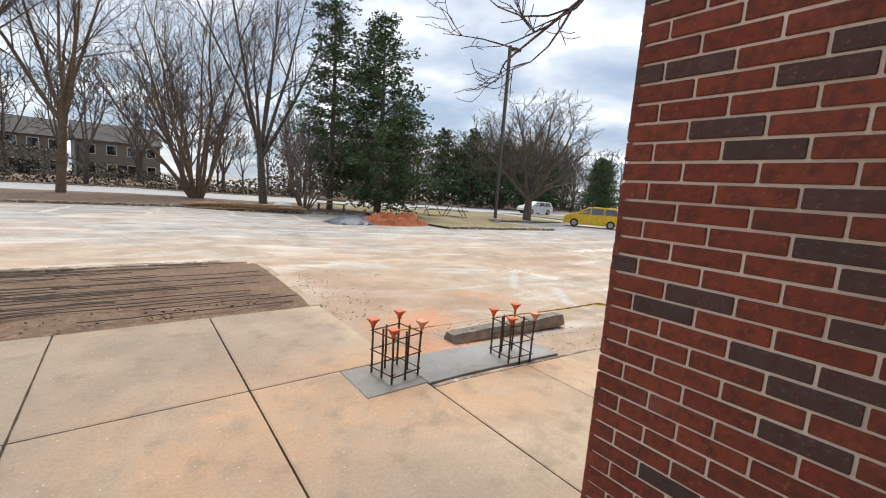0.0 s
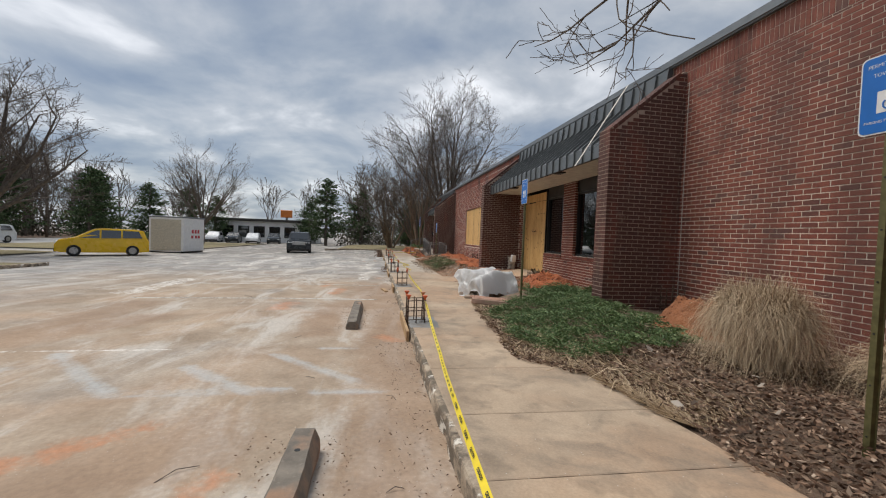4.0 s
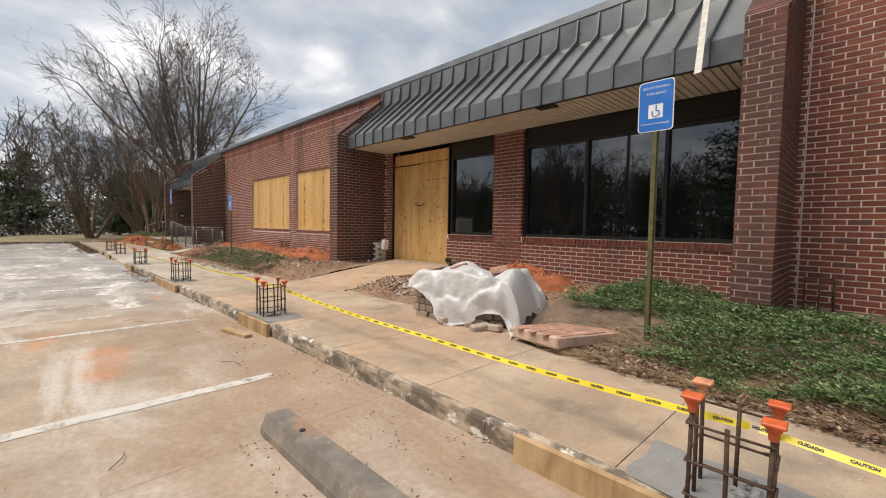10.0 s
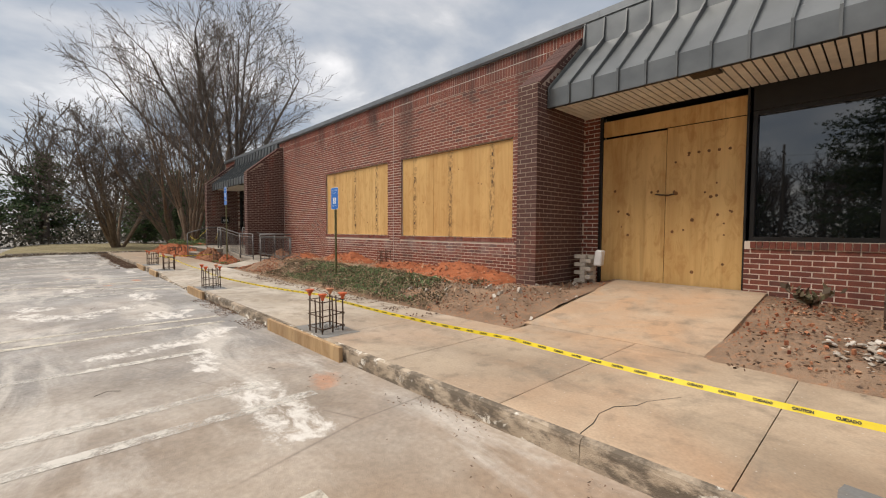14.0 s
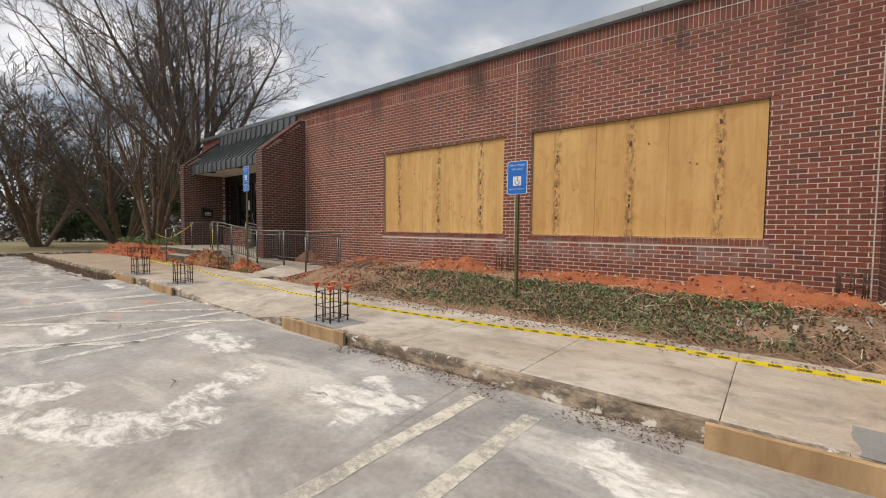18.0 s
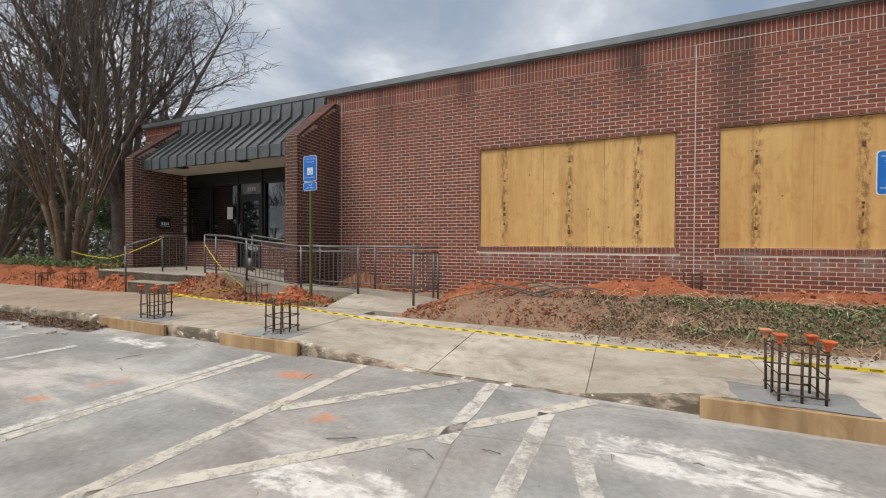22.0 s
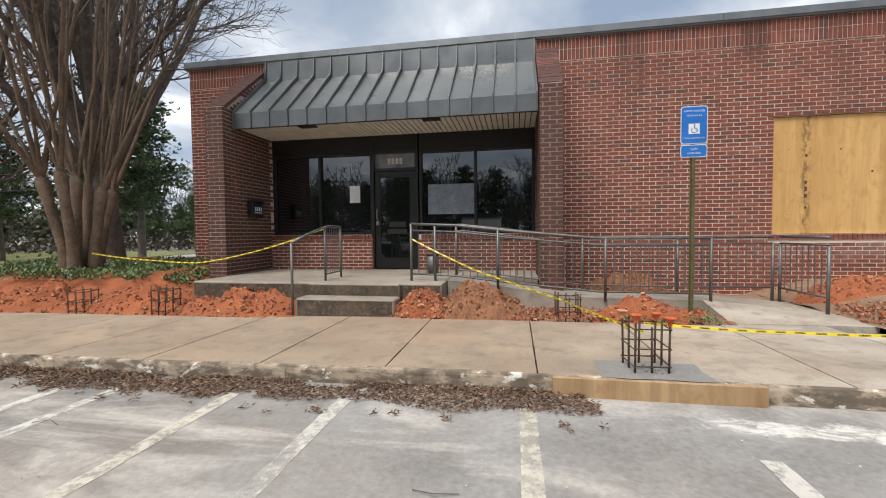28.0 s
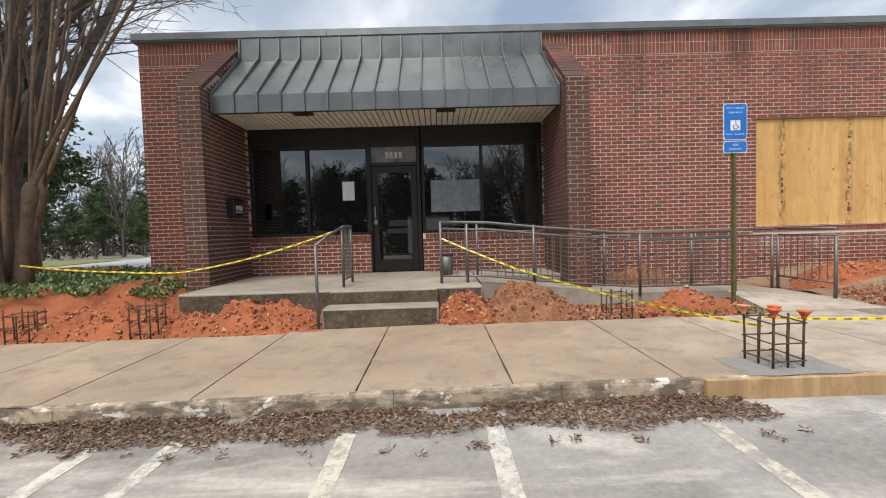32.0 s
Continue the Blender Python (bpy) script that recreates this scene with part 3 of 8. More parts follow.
# ---- geometry helpers ----
class G:
    """Gathers vertices and faces of one mesh."""

    def __init__(self):
        self.v, self.f = [], []

    def add(self, verts, faces):
        n = len(self.v)
        self.v.extend(verts)
        self.f.extend([tuple(i + n for i in f) for f in faces])
        return self

    def box(self, x0, x1, y0, y1, z0, z1, m=None):
        p = [(x, y, z) for x in (x0, x1) for y in (y0, y1) for z in (z0, z1)]
        if m is not None:
            p = [tuple(m @ Vector(q)) for q in p]
        return self.add(p, ((0, 1, 3, 2), (4, 6, 7, 5), (0, 4, 5, 1), (2, 3, 7, 6), (0, 2, 6, 4), (1, 5, 7, 3)))

    def cbox(self, x0, x1, y0, y1, z0, z1, c=0.01, m=None):
        """A box with chamfered edges."""
        lo, hi = (x0, y0, z0), (x1, y1, z1)
        p = []
        for corner in CORNERS:
            for ax in range(3):
                q = [hi[k] if corner[k] else lo[k] for k in range(3)]
                for k in range(3):
                    if k != ax:
                        q[k] += -c if corner[k] else c
                p.append(tuple(m @ Vector(q)) if m is not None else tuple(q))
        return self.add(p, CFACES)

    def tube(self, pts, radii, n=6, caps=True):
        """A tube along points, with a radius at each."""
        if isinstance(radii, (int, float)):
            radii = [radii] * len(pts)
        pts = [Vector(p) for p in pts]
        base = len(self.v)
        ref = None
        for i, p in enumerate(pts):
            d = (pts[min(i + 1, len(pts) - 1)] - pts[max(i - 1, 0)]).normalized()
            if ref is None:
                ref = d.orthogonal().normalized()
            ref = (ref - d * ref.dot(d))
            ref = ref.normalized() if ref.length > 1e-5 else d.orthogonal().normalized()
            w = d.cross(ref)
            for k in range(n):
                a = 2 * math.pi * k / n
                q = p + (ref * math.cos(a) + w * math.sin(a)) * radii[i]
                self.v.append((q.x, q.y, q.z))
        for i in range(len(pts) - 1):
            for k in range(n):
                a, b = base + i * n + k, base + i * n + (k + 1) % n
                self.f.append((a, b, b + n, a + n))
        if caps:
            self.f.append(tuple(base + k for k in reversed(range(n))))
            self.f.append(tuple(base + (len(pts) - 1) * n + k for k in range(n)))
        return self

    def prism(self, outline, axis, a, b):
        """An outline of 2D points pushed from a to b along an axis."""
        def at(p, h):
            return {"x": (h, p[0], p[1]), "y": (p[0], h, p[1]), "z": (p[0], p[1], h)}[axis]
        n = len(outline)
        self.add([at(p, a) for p in outline] + [at(p, b) for p in outline],
                 [tuple(range(n)), tuple(reversed(range(n, 2 * n)))] + [(k, k + n, (k + 1) % n + n, (k + 1) % n) for k in range(n)])
        return self

    def grid(self, nx, ny, fn):
        """A sheet: fn(u, v) with u, v in 0..1 gives the point."""
        n = len(self.v)
        for j in range(ny + 1):
            for i in range(nx + 1):
                self.v.append(tuple(fn(i / nx, j / ny)))
        for j in range(ny):
            for i in range(nx):
                a = n + j * (nx + 1) + i
                self.f.append((a, a + 1, a + nx + 2, a + nx + 1))
        return self

    def mesh(self, name, mat, smooth=False, fix=True):
        me = bpy.data.meshes.new(name)
        me.from_pydata(self.v, [], self.f)
        if fix:
            bm = bmesh.new()
            bm.from_mesh(me)
            bmesh.ops.recalc_face_normals(bm, faces=bm.faces)
            bm.to_mesh(me)
            bm.free()
        me.materials.append(mat)
        if smooth:
            me.polygons.foreach_set("use_smooth", [True] * len(me.polygons))
        me.update()
        return me


CORNERS = [(a, b, c) for a in (0, 1) for b in (0, 1) for c in (0, 1)]


def chamfer_faces():
    bm = bmesh.new()
    for c in CORNERS:
        for ax in range(3):
            bm.verts.new([(c[k] * 2 - 1) * (1.0 if k == ax else 0.8) for k in range(3)])
    bm.verts.index_update()
    bm.verts.ensure_lookup_table()
    faces = []
    for ax in range(3):
        for side in (0, 1):
            ids = [i * 3 + ax for i, c in enumerate(CORNERS) if c[ax] == side]
            faces.append((ids[0], ids[1], ids[3], ids[2]))
    for i, a in enumerate(CORNERS):
        faces.append((i * 3, i * 3 + 1, i * 3 + 2))
        for j, b in enumerate(CORNERS):
            if j > i and sum(p != q for p, q in zip(a, b)) == 1:
                along = [p != q for p, q in zip(a, b)].index(True)
                o = [k for k in range(3) if k != along]
                faces.append((i * 3 + o[0], i * 3 + o[1], j * 3 + o[1], j * 3 + o[0]))
    bm.free()
    return faces


CFACES = chamfer_faces()


def thing(name, at, label="", category="", group="", kind=""):
    """An empty at the base of a thing that has parts."""
    ob = new(name)
    ob.matrix_world = at if isinstance(at, Matrix) else pose(*at)
    return tagged(ob, label, category, group, kind)


def part(name, g, mat, parent=None, label="", smooth=False, fix=True, **tags):
    """One mesh object, in its parent's own coordinates."""
    me = g if isinstance(g, bpy.types.Mesh) else g.mesh(name, mat, smooth, fix)
    ob = new(name, me)
    ob.parent = parent
    return tagged(ob, label, **tags)


def solo(name, g, mat, label, category="", group="", kind="", smooth=False, fix=True):
    return part(name, g, mat, None, label, smooth, fix, category=category, group=group, kind=kind)


RND = random.Random(7)


def jit(v, a):
    return v + RND.uniform(-a, a)


FALL = ((-50, 0.03), (1.5, 0.03), (4, -0.09), (7, -0.15), (12, -0.175), (16.3, -0.23), (22, -0.275), (31, -0.275), (34, -0.32), (41, -0.36), (900, -0.36))


def walk_z(x):
    """Height of the pavement, which falls along the building."""
    for (x0, z0), (x1, z1) in zip(FALL[:-1], FALL[1:]):
        if x < x1:
            return z0 + (z1 - z0) * max(0.0, x - x0) / (x1 - x0)
    return FALL[-1][1]


def bed_z(x, y):
    """Height of the planting beds, banked up from the pavement towards the wall."""
    u = min(1, max(0, (-0.25 - y) / 0.95))
    z = walk_z(x) + (0.04 - walk_z(x)) * u * u * (3 - 2 * u) * min(1, max(0, (26.5 - x) / 1.2))
    w = max(0.0, 1 - max(13.72 - x, x - 15.72, 0) / 0.5)   # level with the apron beside it
    return z * (1 - w) + (apron_z(x, y) - 0.01) * w


def apron_z(x, y):
    """Height of the apron before the boarded doors."""
    return walk_z(x) + (0.11 - walk_z(x)) * min(1, max(0, (-y - 0.72) / 2.5))


def road_z(x):
    return walk_z(x) - 0.14


def lot_z(x, y):
    """Height of the lot, which drains away from the building."""
    fall = 0.012 * min(max(0, y - 4), 16) + 0.006 * max(0, min(x, 60) - 16) * min(max((y - 4) / 4, 0), 1)
    return road_z(x) - fall


def ramp_drop(x, y):
    """How far the pavement dips at the dropped kerb."""
    u = min(max((x - 22.65) / 0.8, 0), 1) * min(max((26.4 - x) / 1.5, 0), 1)
    v = min(max((y - 0.1) / 1.3, 0), 1)
    return 0.125 * u * v


FACE = -3.38      # the front of the brickwork
WING = -1.95      # the front of the wing walls
EAVE = -2.22      # the front of the canopies
BACK = -14.0
WEST, EAST = -9.0, 37.58
KERB_Y = 1.48
TOP = 4.505        # top of the brickwork
BL, BH = 0.213, 0.0712   # brick and joint, along and up

# ---- ground ----
# stains with a place and outline of their own: strokes x0, y0, x1, y1, reach
CLAY_MARKS = [(4.0, 3.9, 4.3, 3.57, 0.28), (3.45, 2.92, 3.6, 2.82, 0.22), (3.75, 4.1, 3.85, 4.05, 0.3), (1.8, 2.9, 2.5, 3.2, 0.75), (1.5, 2.3, 2.3, 2.2, 0.5), (7.2, 1.85, 6.95, 1.72, 0.3),
              (27.33, 3.32, 27.38, 3.35, 0.15), (27.34, 2.97, 27.25, 2.8, 0.2), (25.85, 2.02, 26.1, 2.03, 0.22), (25.52, 2.55, 25.6, 2.6, 0.16), (25.02, 2.65, 25.12, 2.68, 0.18), (9.4, 3.8, 10.0, 3.7, 0.5), (11.6, 3.0, 12.4, 2.9, 0.4), (13.0, 3.4, 13.6, 3.3, 0.3), (15.8, 1.9, 16.0, 1.8, 0.25)]
PLASTER_MARKS = [(20.5, 2.45, 19.9, 2.2, 0.36), (20.4, 2.0, 20.25, 2.1, 0.22), (20.05, 2.55, 20.0, 2.65, 0.2), (21.6, 3.95, 20.85, 3.5, 0.36), (21.05, 3.2, 20.7, 3.2, 0.24), (18.55, 1.98, 18.3, 2.15, 0.35), (22.3, 3.85, 22.1, 3.8, 0.4), (18.0, 3.2, 18.15, 2.4, 0.3), (16.9, 2.5, 17.6, 2.45, 0.22), (22.3, 2.3, 23.1, 2.3, 0.4),
                 (21.2, 3.0, 21.4, 2.6, 0.35), (24.2, 3.3, 24.8, 3.3, 0.3), (28.2, 1.9, 29.2, 1.85, 0.2), (15.2, 2.4, 16.2, 2.4, 0.35), (21.0, 8.0, 25.5, 8.0, 0.7), (25.5, 7.6, 29.0, 7.6, 0.6), (11.5, 7.5, 14.5, 7.5, 0.6), (6.54, 6.17, 6.51, 4.4, 0.1)]
BLUE_MARKS = [(6.36, 5.48, 4.98, 4.18, 0.15), (4.98, 4.13, 5.04, 2.79, 0.13), (5.77, 3.9, 4.99, 3.06, 0.15), (6.25, 3.13, 5.24, 2.15, 0.13), (4.97, 2.49, 4.96, 1.92, 0.13), (6.5, 2.62, 6.54, 2.25, 0.13), (2.9, 6.9, 3.6, 6.5, 0.4), (4.6, 6.1, 5.8, 5.6, 0.2)]
SOIL_MARKS = [(7.3, 6.2, 8.4, 5.6, 0.6), (7.0, 6.5, 9.9, 6.5, 0.75), (1.6, 1.8, 13.5, 1.75, 0.7), (1.9, 3.4, 2.3, 5.5, 1.15), (2.4, 4.4, 4.0, 3.3, 0.9), (1.7, 2.6, 2.6, 3.4, 0.9), (7.4, 2.8, 9.6, 2.8, 0.5), (9.0, 2.3, 13.0, 2.1, 0.6)]


def marked(x, y, strokes):
    best = 0.0
    for x0, y0, x1, y1, w in strokes:
        dx, dy = x1 - x0, y1 - y0
        t = min(1.0, max(0.0, ((x - x0) * dx + (y - y0) * dy) / (dx * dx + dy * dy)))
        best = max(best, 1 - (math.hypot(x - x0 - dx * t, y - y0 - dy * t) / w) ** 1.5 * 0.75)
    return max(0.0, best)


g = G()
xs = [-400, -120, -40, -14, -6, -3] + [0.13 * k for k in range(0, 250)] + [32.6 + 0.8 * k for k in range(0, 15)] + [46, 60, 100, 200, 500]
ys = [-400, -120, -40, -14, -7, -3, -1, 0, 0.9] + [1.3 + 0.11 * k for k in range(0, 53)] + [7.1 + 0.3 * k for k in range(0, 8)] + [9.6 + 0.9 * k for k in range(0, 18)] + [28, 36, 60, 120, 400]
for y in ys:
    for x in xs:
        g.v.append((x, y, lot_z(x, y) - (0.12 if y < 1.0 and -8.9 < x < 37.4 else 0)))
for j in range(len(ys) - 1):
    for i in range(len(xs) - 1):
        a = j * len(xs) + i
        g.f.append((a, a + 1, a + len(xs) + 1, a + len(xs)))
lot_ob = solo("ground", g, LOT, "worn tan and grey parking lot with clay stains and dust", kind="structure", fix=False)
near_ = lambda x, y: -1 < x < 32.6 and 1.2 < y < 9.2
lot_ob.data.attributes.new("marks", "FLOAT_COLOR", "POINT").data.foreach_set("color", [c for x, y, z in g.v for c in ((marked(x, y, CLAY_MARKS), marked(x, y, PLASTER_MARKS), marked(x, y, BLUE_MARKS), 1.0) if near_(x, y) else (0.0, 0.0, 0.0, 1.0))])
lot_ob.data.attributes.new("soil", "FLOAT", "POINT").data.foreach_set("value", [marked(x, y, SOIL_MARKS) if near_(x, y) else 0.0 for x, y, z in g.v])


def slab(x0, x1, y0, y1, top, thick=0.16, nx=4, ny=14, lip=0.004):
    """A concrete slab whose top follows top(x, y), with eased edges."""
    s = G()
    def p(u, v):
        x, y = x0 + (x1 - x0) * u, y0 + (y1 - y0) * v
        edge = lip if u in (0, 1) or v in (0, 1) else 0
        if u in (0, 1):   # the cut joints are ragged
            x += (0.5 - u) * (0.005 if x < 24 else 0.012) * max(0.0, noise.noise(Vector((x, y * 7.0, 1.0))) + 0.3)
        return (x, y, top(x, y) - edge)
    us = [0, 0.012] + [k / nx for k in range(1, nx)] + [0.988, 1]
    vs = [0, 0.01] + [k / ny for k in range(1, ny)] + [0.99, 1]
    for v in vs:
        for u in us:
            s.v.append(p(u, v))
    w, h = len(us), len(vs)
    for j in range(h - 1):
        for i in range(w - 1):
            a = j * w + i
            s.f.append((a, a + 1, a + w + 1, a + w))
    rim = [i for i in range(w)] + [j * w + w - 1 for j in range(1, h)] + [(h - 1) * w + i for i in range(w - 2, -1, -1)] + [j * w for j in range(h - 2, 0, -1)]
    n = len(s.v)
    s.v.extend([(s.v[i][0], s.v[i][1], s.v[i][2] - thick) for i in rim])
    for k in range(len(rim)):
        l = (k + 1) % len(rim)
        s.f.append((rim[k], n + k, n + l, rim[l]))
    return s


# ---- pavement along the building, slab by slab ----
pavement = thing("pavement", (0, 0, 0), "tan stained concrete pavement of cast slabs", kind="structure")
JOINTS = [1.25, 2.17, 3.18, 4.06, 5.17, 6.66, 8.0, 9.35, 10.6, 11.84, 13.08, 14.35, 15.6, 16.8, 18.05, 19.37, 20.69, 22.05, 23.43, 24.87, 26.9, 28.07, 29.2, 30.31, 31.6, 32.79, 34.03, 35.17, 36.3, 37.5, 38.7, 39.9, 41.1]
top_w = lambda x, y: walk_z(x) - ramp_drop(x, y)


def back_y(x):
    """Where the pavement ends towards the building."""
    for x1, y in ((9.9, -0.19), (13.7, -0.52), (15.7, -0.72), (26.5, -0.37), (28.1, -0.71), (31.5, -0.58), (34.1, -0.7)):
        if x < x1:
            return y
    return -0.55


for a, b in zip(JOINTS[:-1], JOINTS[1:]):
    part("slab", slab(a + (0.002 if a < 24 else 0.005), b - (0.002 if a < 24 else 0.005), back_y((a + b) / 2), KERB_Y - 0.056, top_w), WALK, pavement)
for x0, x1, y0, y1 in ((-6.5, -3.1, -3.3, 1.945), (-3.09, -1.905, -3.3, 1.945), (-1.895, -0.855, -3.3, 1.945), (-0.845, 0.205, -3.3, 1.945), (0.215, 1.243, -3.3, 1.945), (-6.5, -3.1, 1.955, 3.54), (-3.09, -1.905, 1.955, 3.54), (-1.895, -0.855, 1.955, 3.54), (-0.845, 0.205, 1.955, 3.54), (0.215, 1.243, 1.955, 3.54)):
    part("slab", slab(x0, x1, y0, y1, lambda x, y: 0.03), WALK, pavement)
part("crack", G().tube([(x, y, walk_z(x)) for x, y in ((13.78, 1.42), (13.79, 1.25), (13.83, 1.1), (13.81, 0.94), (13.72, 0.82), (13.7, 0.7), (13.57, 0.46))], [0.003, 0.0035, 0.002, 0.004, 0.003, 0.002, 0.0015], 4), INK, pavement)
# apron up to the boarded doors
part("apron", slab(13.72, 15.72, -3.44, -0.73, apron_z, 0.25), WALK, pavement)

# ---- kerb, length by length ----
kerb = thing("kerb", (0, 0, 0), "chipped stained concrete kerb", kind="structure")
for k in range(33):
    a, b = 1.25 + 1.25 * k, 1.25 + 1.25 * (k + 1)
    s = G()
    def kp(u, v):
        x = a + 0.0015 + (b - a - 0.003) * u
        y, dz = ((KERB_Y - 0.055, -0.001), (KERB_Y - 0.03, -0.001), (KERB_Y - 0.008, -0.008), (KERB_Y, -0.03), (KERB_Y + 0.015, -0.3))[round(v * 4)]
        chip = max(0, noise.noise(Vector((x * 3.1, y, 2.0))) - 0.28) * 0.07
        return (x, y - chip * (v > 0.3), walk_z(x) - ramp_drop(x, KERB_Y) + dz - chip * (v == 0.75))
    s.grid(14, 4, kp)
    part("kerb_stone", s, KERB, kerb, fix=False)
for y0, y1 in ((3.545, 4.4), (4.405, 5.1), (5.105, 5.84)):
    part("kerb_stone", G().cbox(1.14, 1.29, y0, y1, -0.35, 0.032, 0.012), WALK, kerb)
# the island's far corner is rounded
arc = [(1.215 - 0.45 * (1 - math.cos(a)), 5.845 + 0.5 * math.sin(a)) for a in (0, 0.4, 0.8, 1.2, 1.57)]
for (x0, y0), (x1, y1) in zip(arc[:-1], arc[1:]):
    part("kerb_stone", G().cbox(-0.07, 0.07, 0.002, math.hypot(x1 - x0, y1 - y0) - 0.002, -0.35, 0.02, 0.012, pose(x0, y0, 0, 0, 0, math.degrees(math.atan2(x0 - x1, y1 - y0)))), WALK, kerb)
for x0, x1 in ((-6.5, -3.2), (-3.195, -1.2), (-1.195, 0.76)):
    part("kerb_stone", G().cbox(x0, x1, 6.275, 6.415, -0.4, 0.03, 0.012), KERB, kerb)

# ---- brick building ----
building = thing("brick_building", (0, 0, 0), "single-storey dark red brick shop building with grey metal coping", kind="structure")


def wall(name, outline_boxes, parent=building):
    s = G()
    for b in outline_boxes:
        s.box(*b)
    return part(name, s, MORTAR, parent)


# openings of the front: x0, x1, z0, z1
BAY1 = (8.22, 16.4, -0.5, 4.38)
WIN_A, WIN_B = (22.37, 26.04, 0.78, 2.83), (17.96, 21.73, 0.77, 2.83)
BAY2 = (30.1, 35.7, -0.8, 4.38)
OPEN = [BAY1, WIN_B, WIN_A, BAY2]
MJ = 0.004        # how far the joints lie behind the brick
cells = []
x = WEST
for o in sorted(OPEN):
    cells.append((x, o[0], FACE - 0.3, FACE - MJ, -1.2, TOP))
    cells.append((o[0], o[1], FACE - 0.3, FACE - MJ, -1.2, o[2]))
    cells.append((o[0], o[1], FACE - 0.3, FACE - MJ, o[3], TOP))
    x = o[1]
cells.append((x, EAST, FACE - 0.3, FACE - MJ, -1.2, TOP))
wall("wall_front", cells)
wall("wall_end", [(EAST - 0.3, EAST - MJ, BACK, FACE - 0.3, -1.3, TOP)])
wall("wall_back", [(WEST, EAST - 0.3, BACK, BACK + 0.3, -1.3, TOP), (WEST, WEST + 0.3, BACK + 0.3, FACE - 0.3, -1.3, TOP)])
part("roof", G().box(WEST + 0.3, EAST - 0.3, BACK + 0.3, FACE - 0.3, TOP - 0.3, TOP - 0.1), ROOFING, building)
part("interior_floor", G().box(WEST + 0.3, EAST - 0.3, BACK + 0.3, FACE - 0.3, -0.3, -0.1), BLACK, building)


class Bricks:
    """Bricks of one face, laid in running bond: eight corners each, five faces seen."""

    def __init__(self):
        self.g = G()

    def lay(self, p, u, w, n, a, b, z0, z1, proud=0.0, depth=0.02):
        """One brick on the plane at p with axes u, w: from a to b along u, z0 to z1 along w, facing n."""
        o = MJ + proud
        q = [p + u * s + w * t + n * h for h in (-depth, o - MJ) for s, t in ((a, z0), (b, z0), (b, z1), (a, z1))]
        self.g.add([tuple(v) for v in q], ((4, 5, 6, 7), (0, 1, 5, 4), (1, 2, 6, 5), (2, 3, 7, 6), (3, 0, 4, 7)))

    def face(self, p, u, length, z0, z1, n, holes=(), top=None):
        """Courses from z0 to z1 over a length; holes: (a, b, z0, z1); top(a): height limit."""
        w = Vector((0, 0, 1))
        p, u, n = Vector(p), Vector(u), Vector(n)
        joint = 0.0135
        row = 0
        z = z0
        while z < z1 - 0.03:
            zt = min(z + BH, z1) - joint
            spans = [(0.0, length)]
            for h in holes:
                if h[2] < zt - 0.01 and h[3] > z + 0.01:
                    cut = []
                    for a, b in spans:
                        if h[0] > a:
                            cut.append((a, min(b, h[0])))
                        if h[1] < b:
                            cut.append((max(a, h[1]), b))
                    spans = [s for s in cut if s[1] - s[0] > 0.02]
            for a, b in spans:
                k = math.floor((a - row * BL / 2) / BL)
                while True:
                    s = k * BL + row * BL / 2
                    e = s + BL - joint
                    s, e = max(s, a), min(e, b)
                    if s >= b:
                        break
                    if e - s > 0.008 and (top is None or zt < top((s + e) / 2)):
                        self.lay(p, u, w, n, s, e, z, zt, RND.uniform(-0.0012, 0.002))
                    k += 1
            z += BH
            row = 1 - row

    def soldiers(self, p, u, length, z0, h, n, pitch=BH, holes=()):
        w = Vector((0, 0, 1))
        p, u, n = Vector(p), Vector(u), Vector(n)
        for k in range(int(length / pitch)):
            a, b = k * pitch, (k + 1) * pitch - 0.0105
            if any(o[0] < b and o[1] > a for o in holes):
                continue
            self.lay(p, u, w, n, a, b, z0, z0 + h - 0.0105, RND.uniform(-0.002, 0.002))

    def out(self, name="brickwork", parent=building, label="", mat=None):
        ob = part(name, self.g, mat or BRICK, parent, label, fix=False, kind="stuff")
        return ob


LOW, HIGH = -0.5, 4.09
hole = [(o[0] - WEST, o[1] - WEST, o[2], o[3]) for o in OPEN]
hole_sill = [(WIN_A[0] - WEST - 0.06, WIN_A[1] - WEST + 0.06, WIN_A[2] - 0.1, WIN_A[2]), (WIN_B[0] - WEST - 0.06, WIN_B[1] - WEST + 0.06, WIN_B[2] - 0.1, WIN_B[2])]
b = Bricks()
b.face((WEST, FACE, 0), (1, 0, 0), EAST - WEST, LOW, HIGH, (0, 1, 0), hole + hole_sill)
bays = [(BAY1[0] - WEST, BAY1[1] - WEST), (BAY2[0] - WEST, BAY2[1] - WEST)]
b.soldiers((WEST, FACE, 0), (1, 0, 0), EAST - WEST, HIGH, 0.206, (0, 1, 0), BH, bays)
b.soldiers((WEST, FACE, 0), (1, 0, 0), EAST - WEST, HIGH + 0.206, 0.206, (0, 1, 0), BH, bays)
for wn in (WIN_A, WIN_B):   # rowlock sills stand a little forward
    b.soldiers((wn[0] - 0.06, FACE + 0.012, 0), (1, 0, 0), wn[1] - wn[0] + 0.121, wn[2] - 0.1, 0.105, (0, 1, 0), (wn[1] - wn[0] + 0.12) / round((wn[1] - wn[0] + 0.12) / BH))
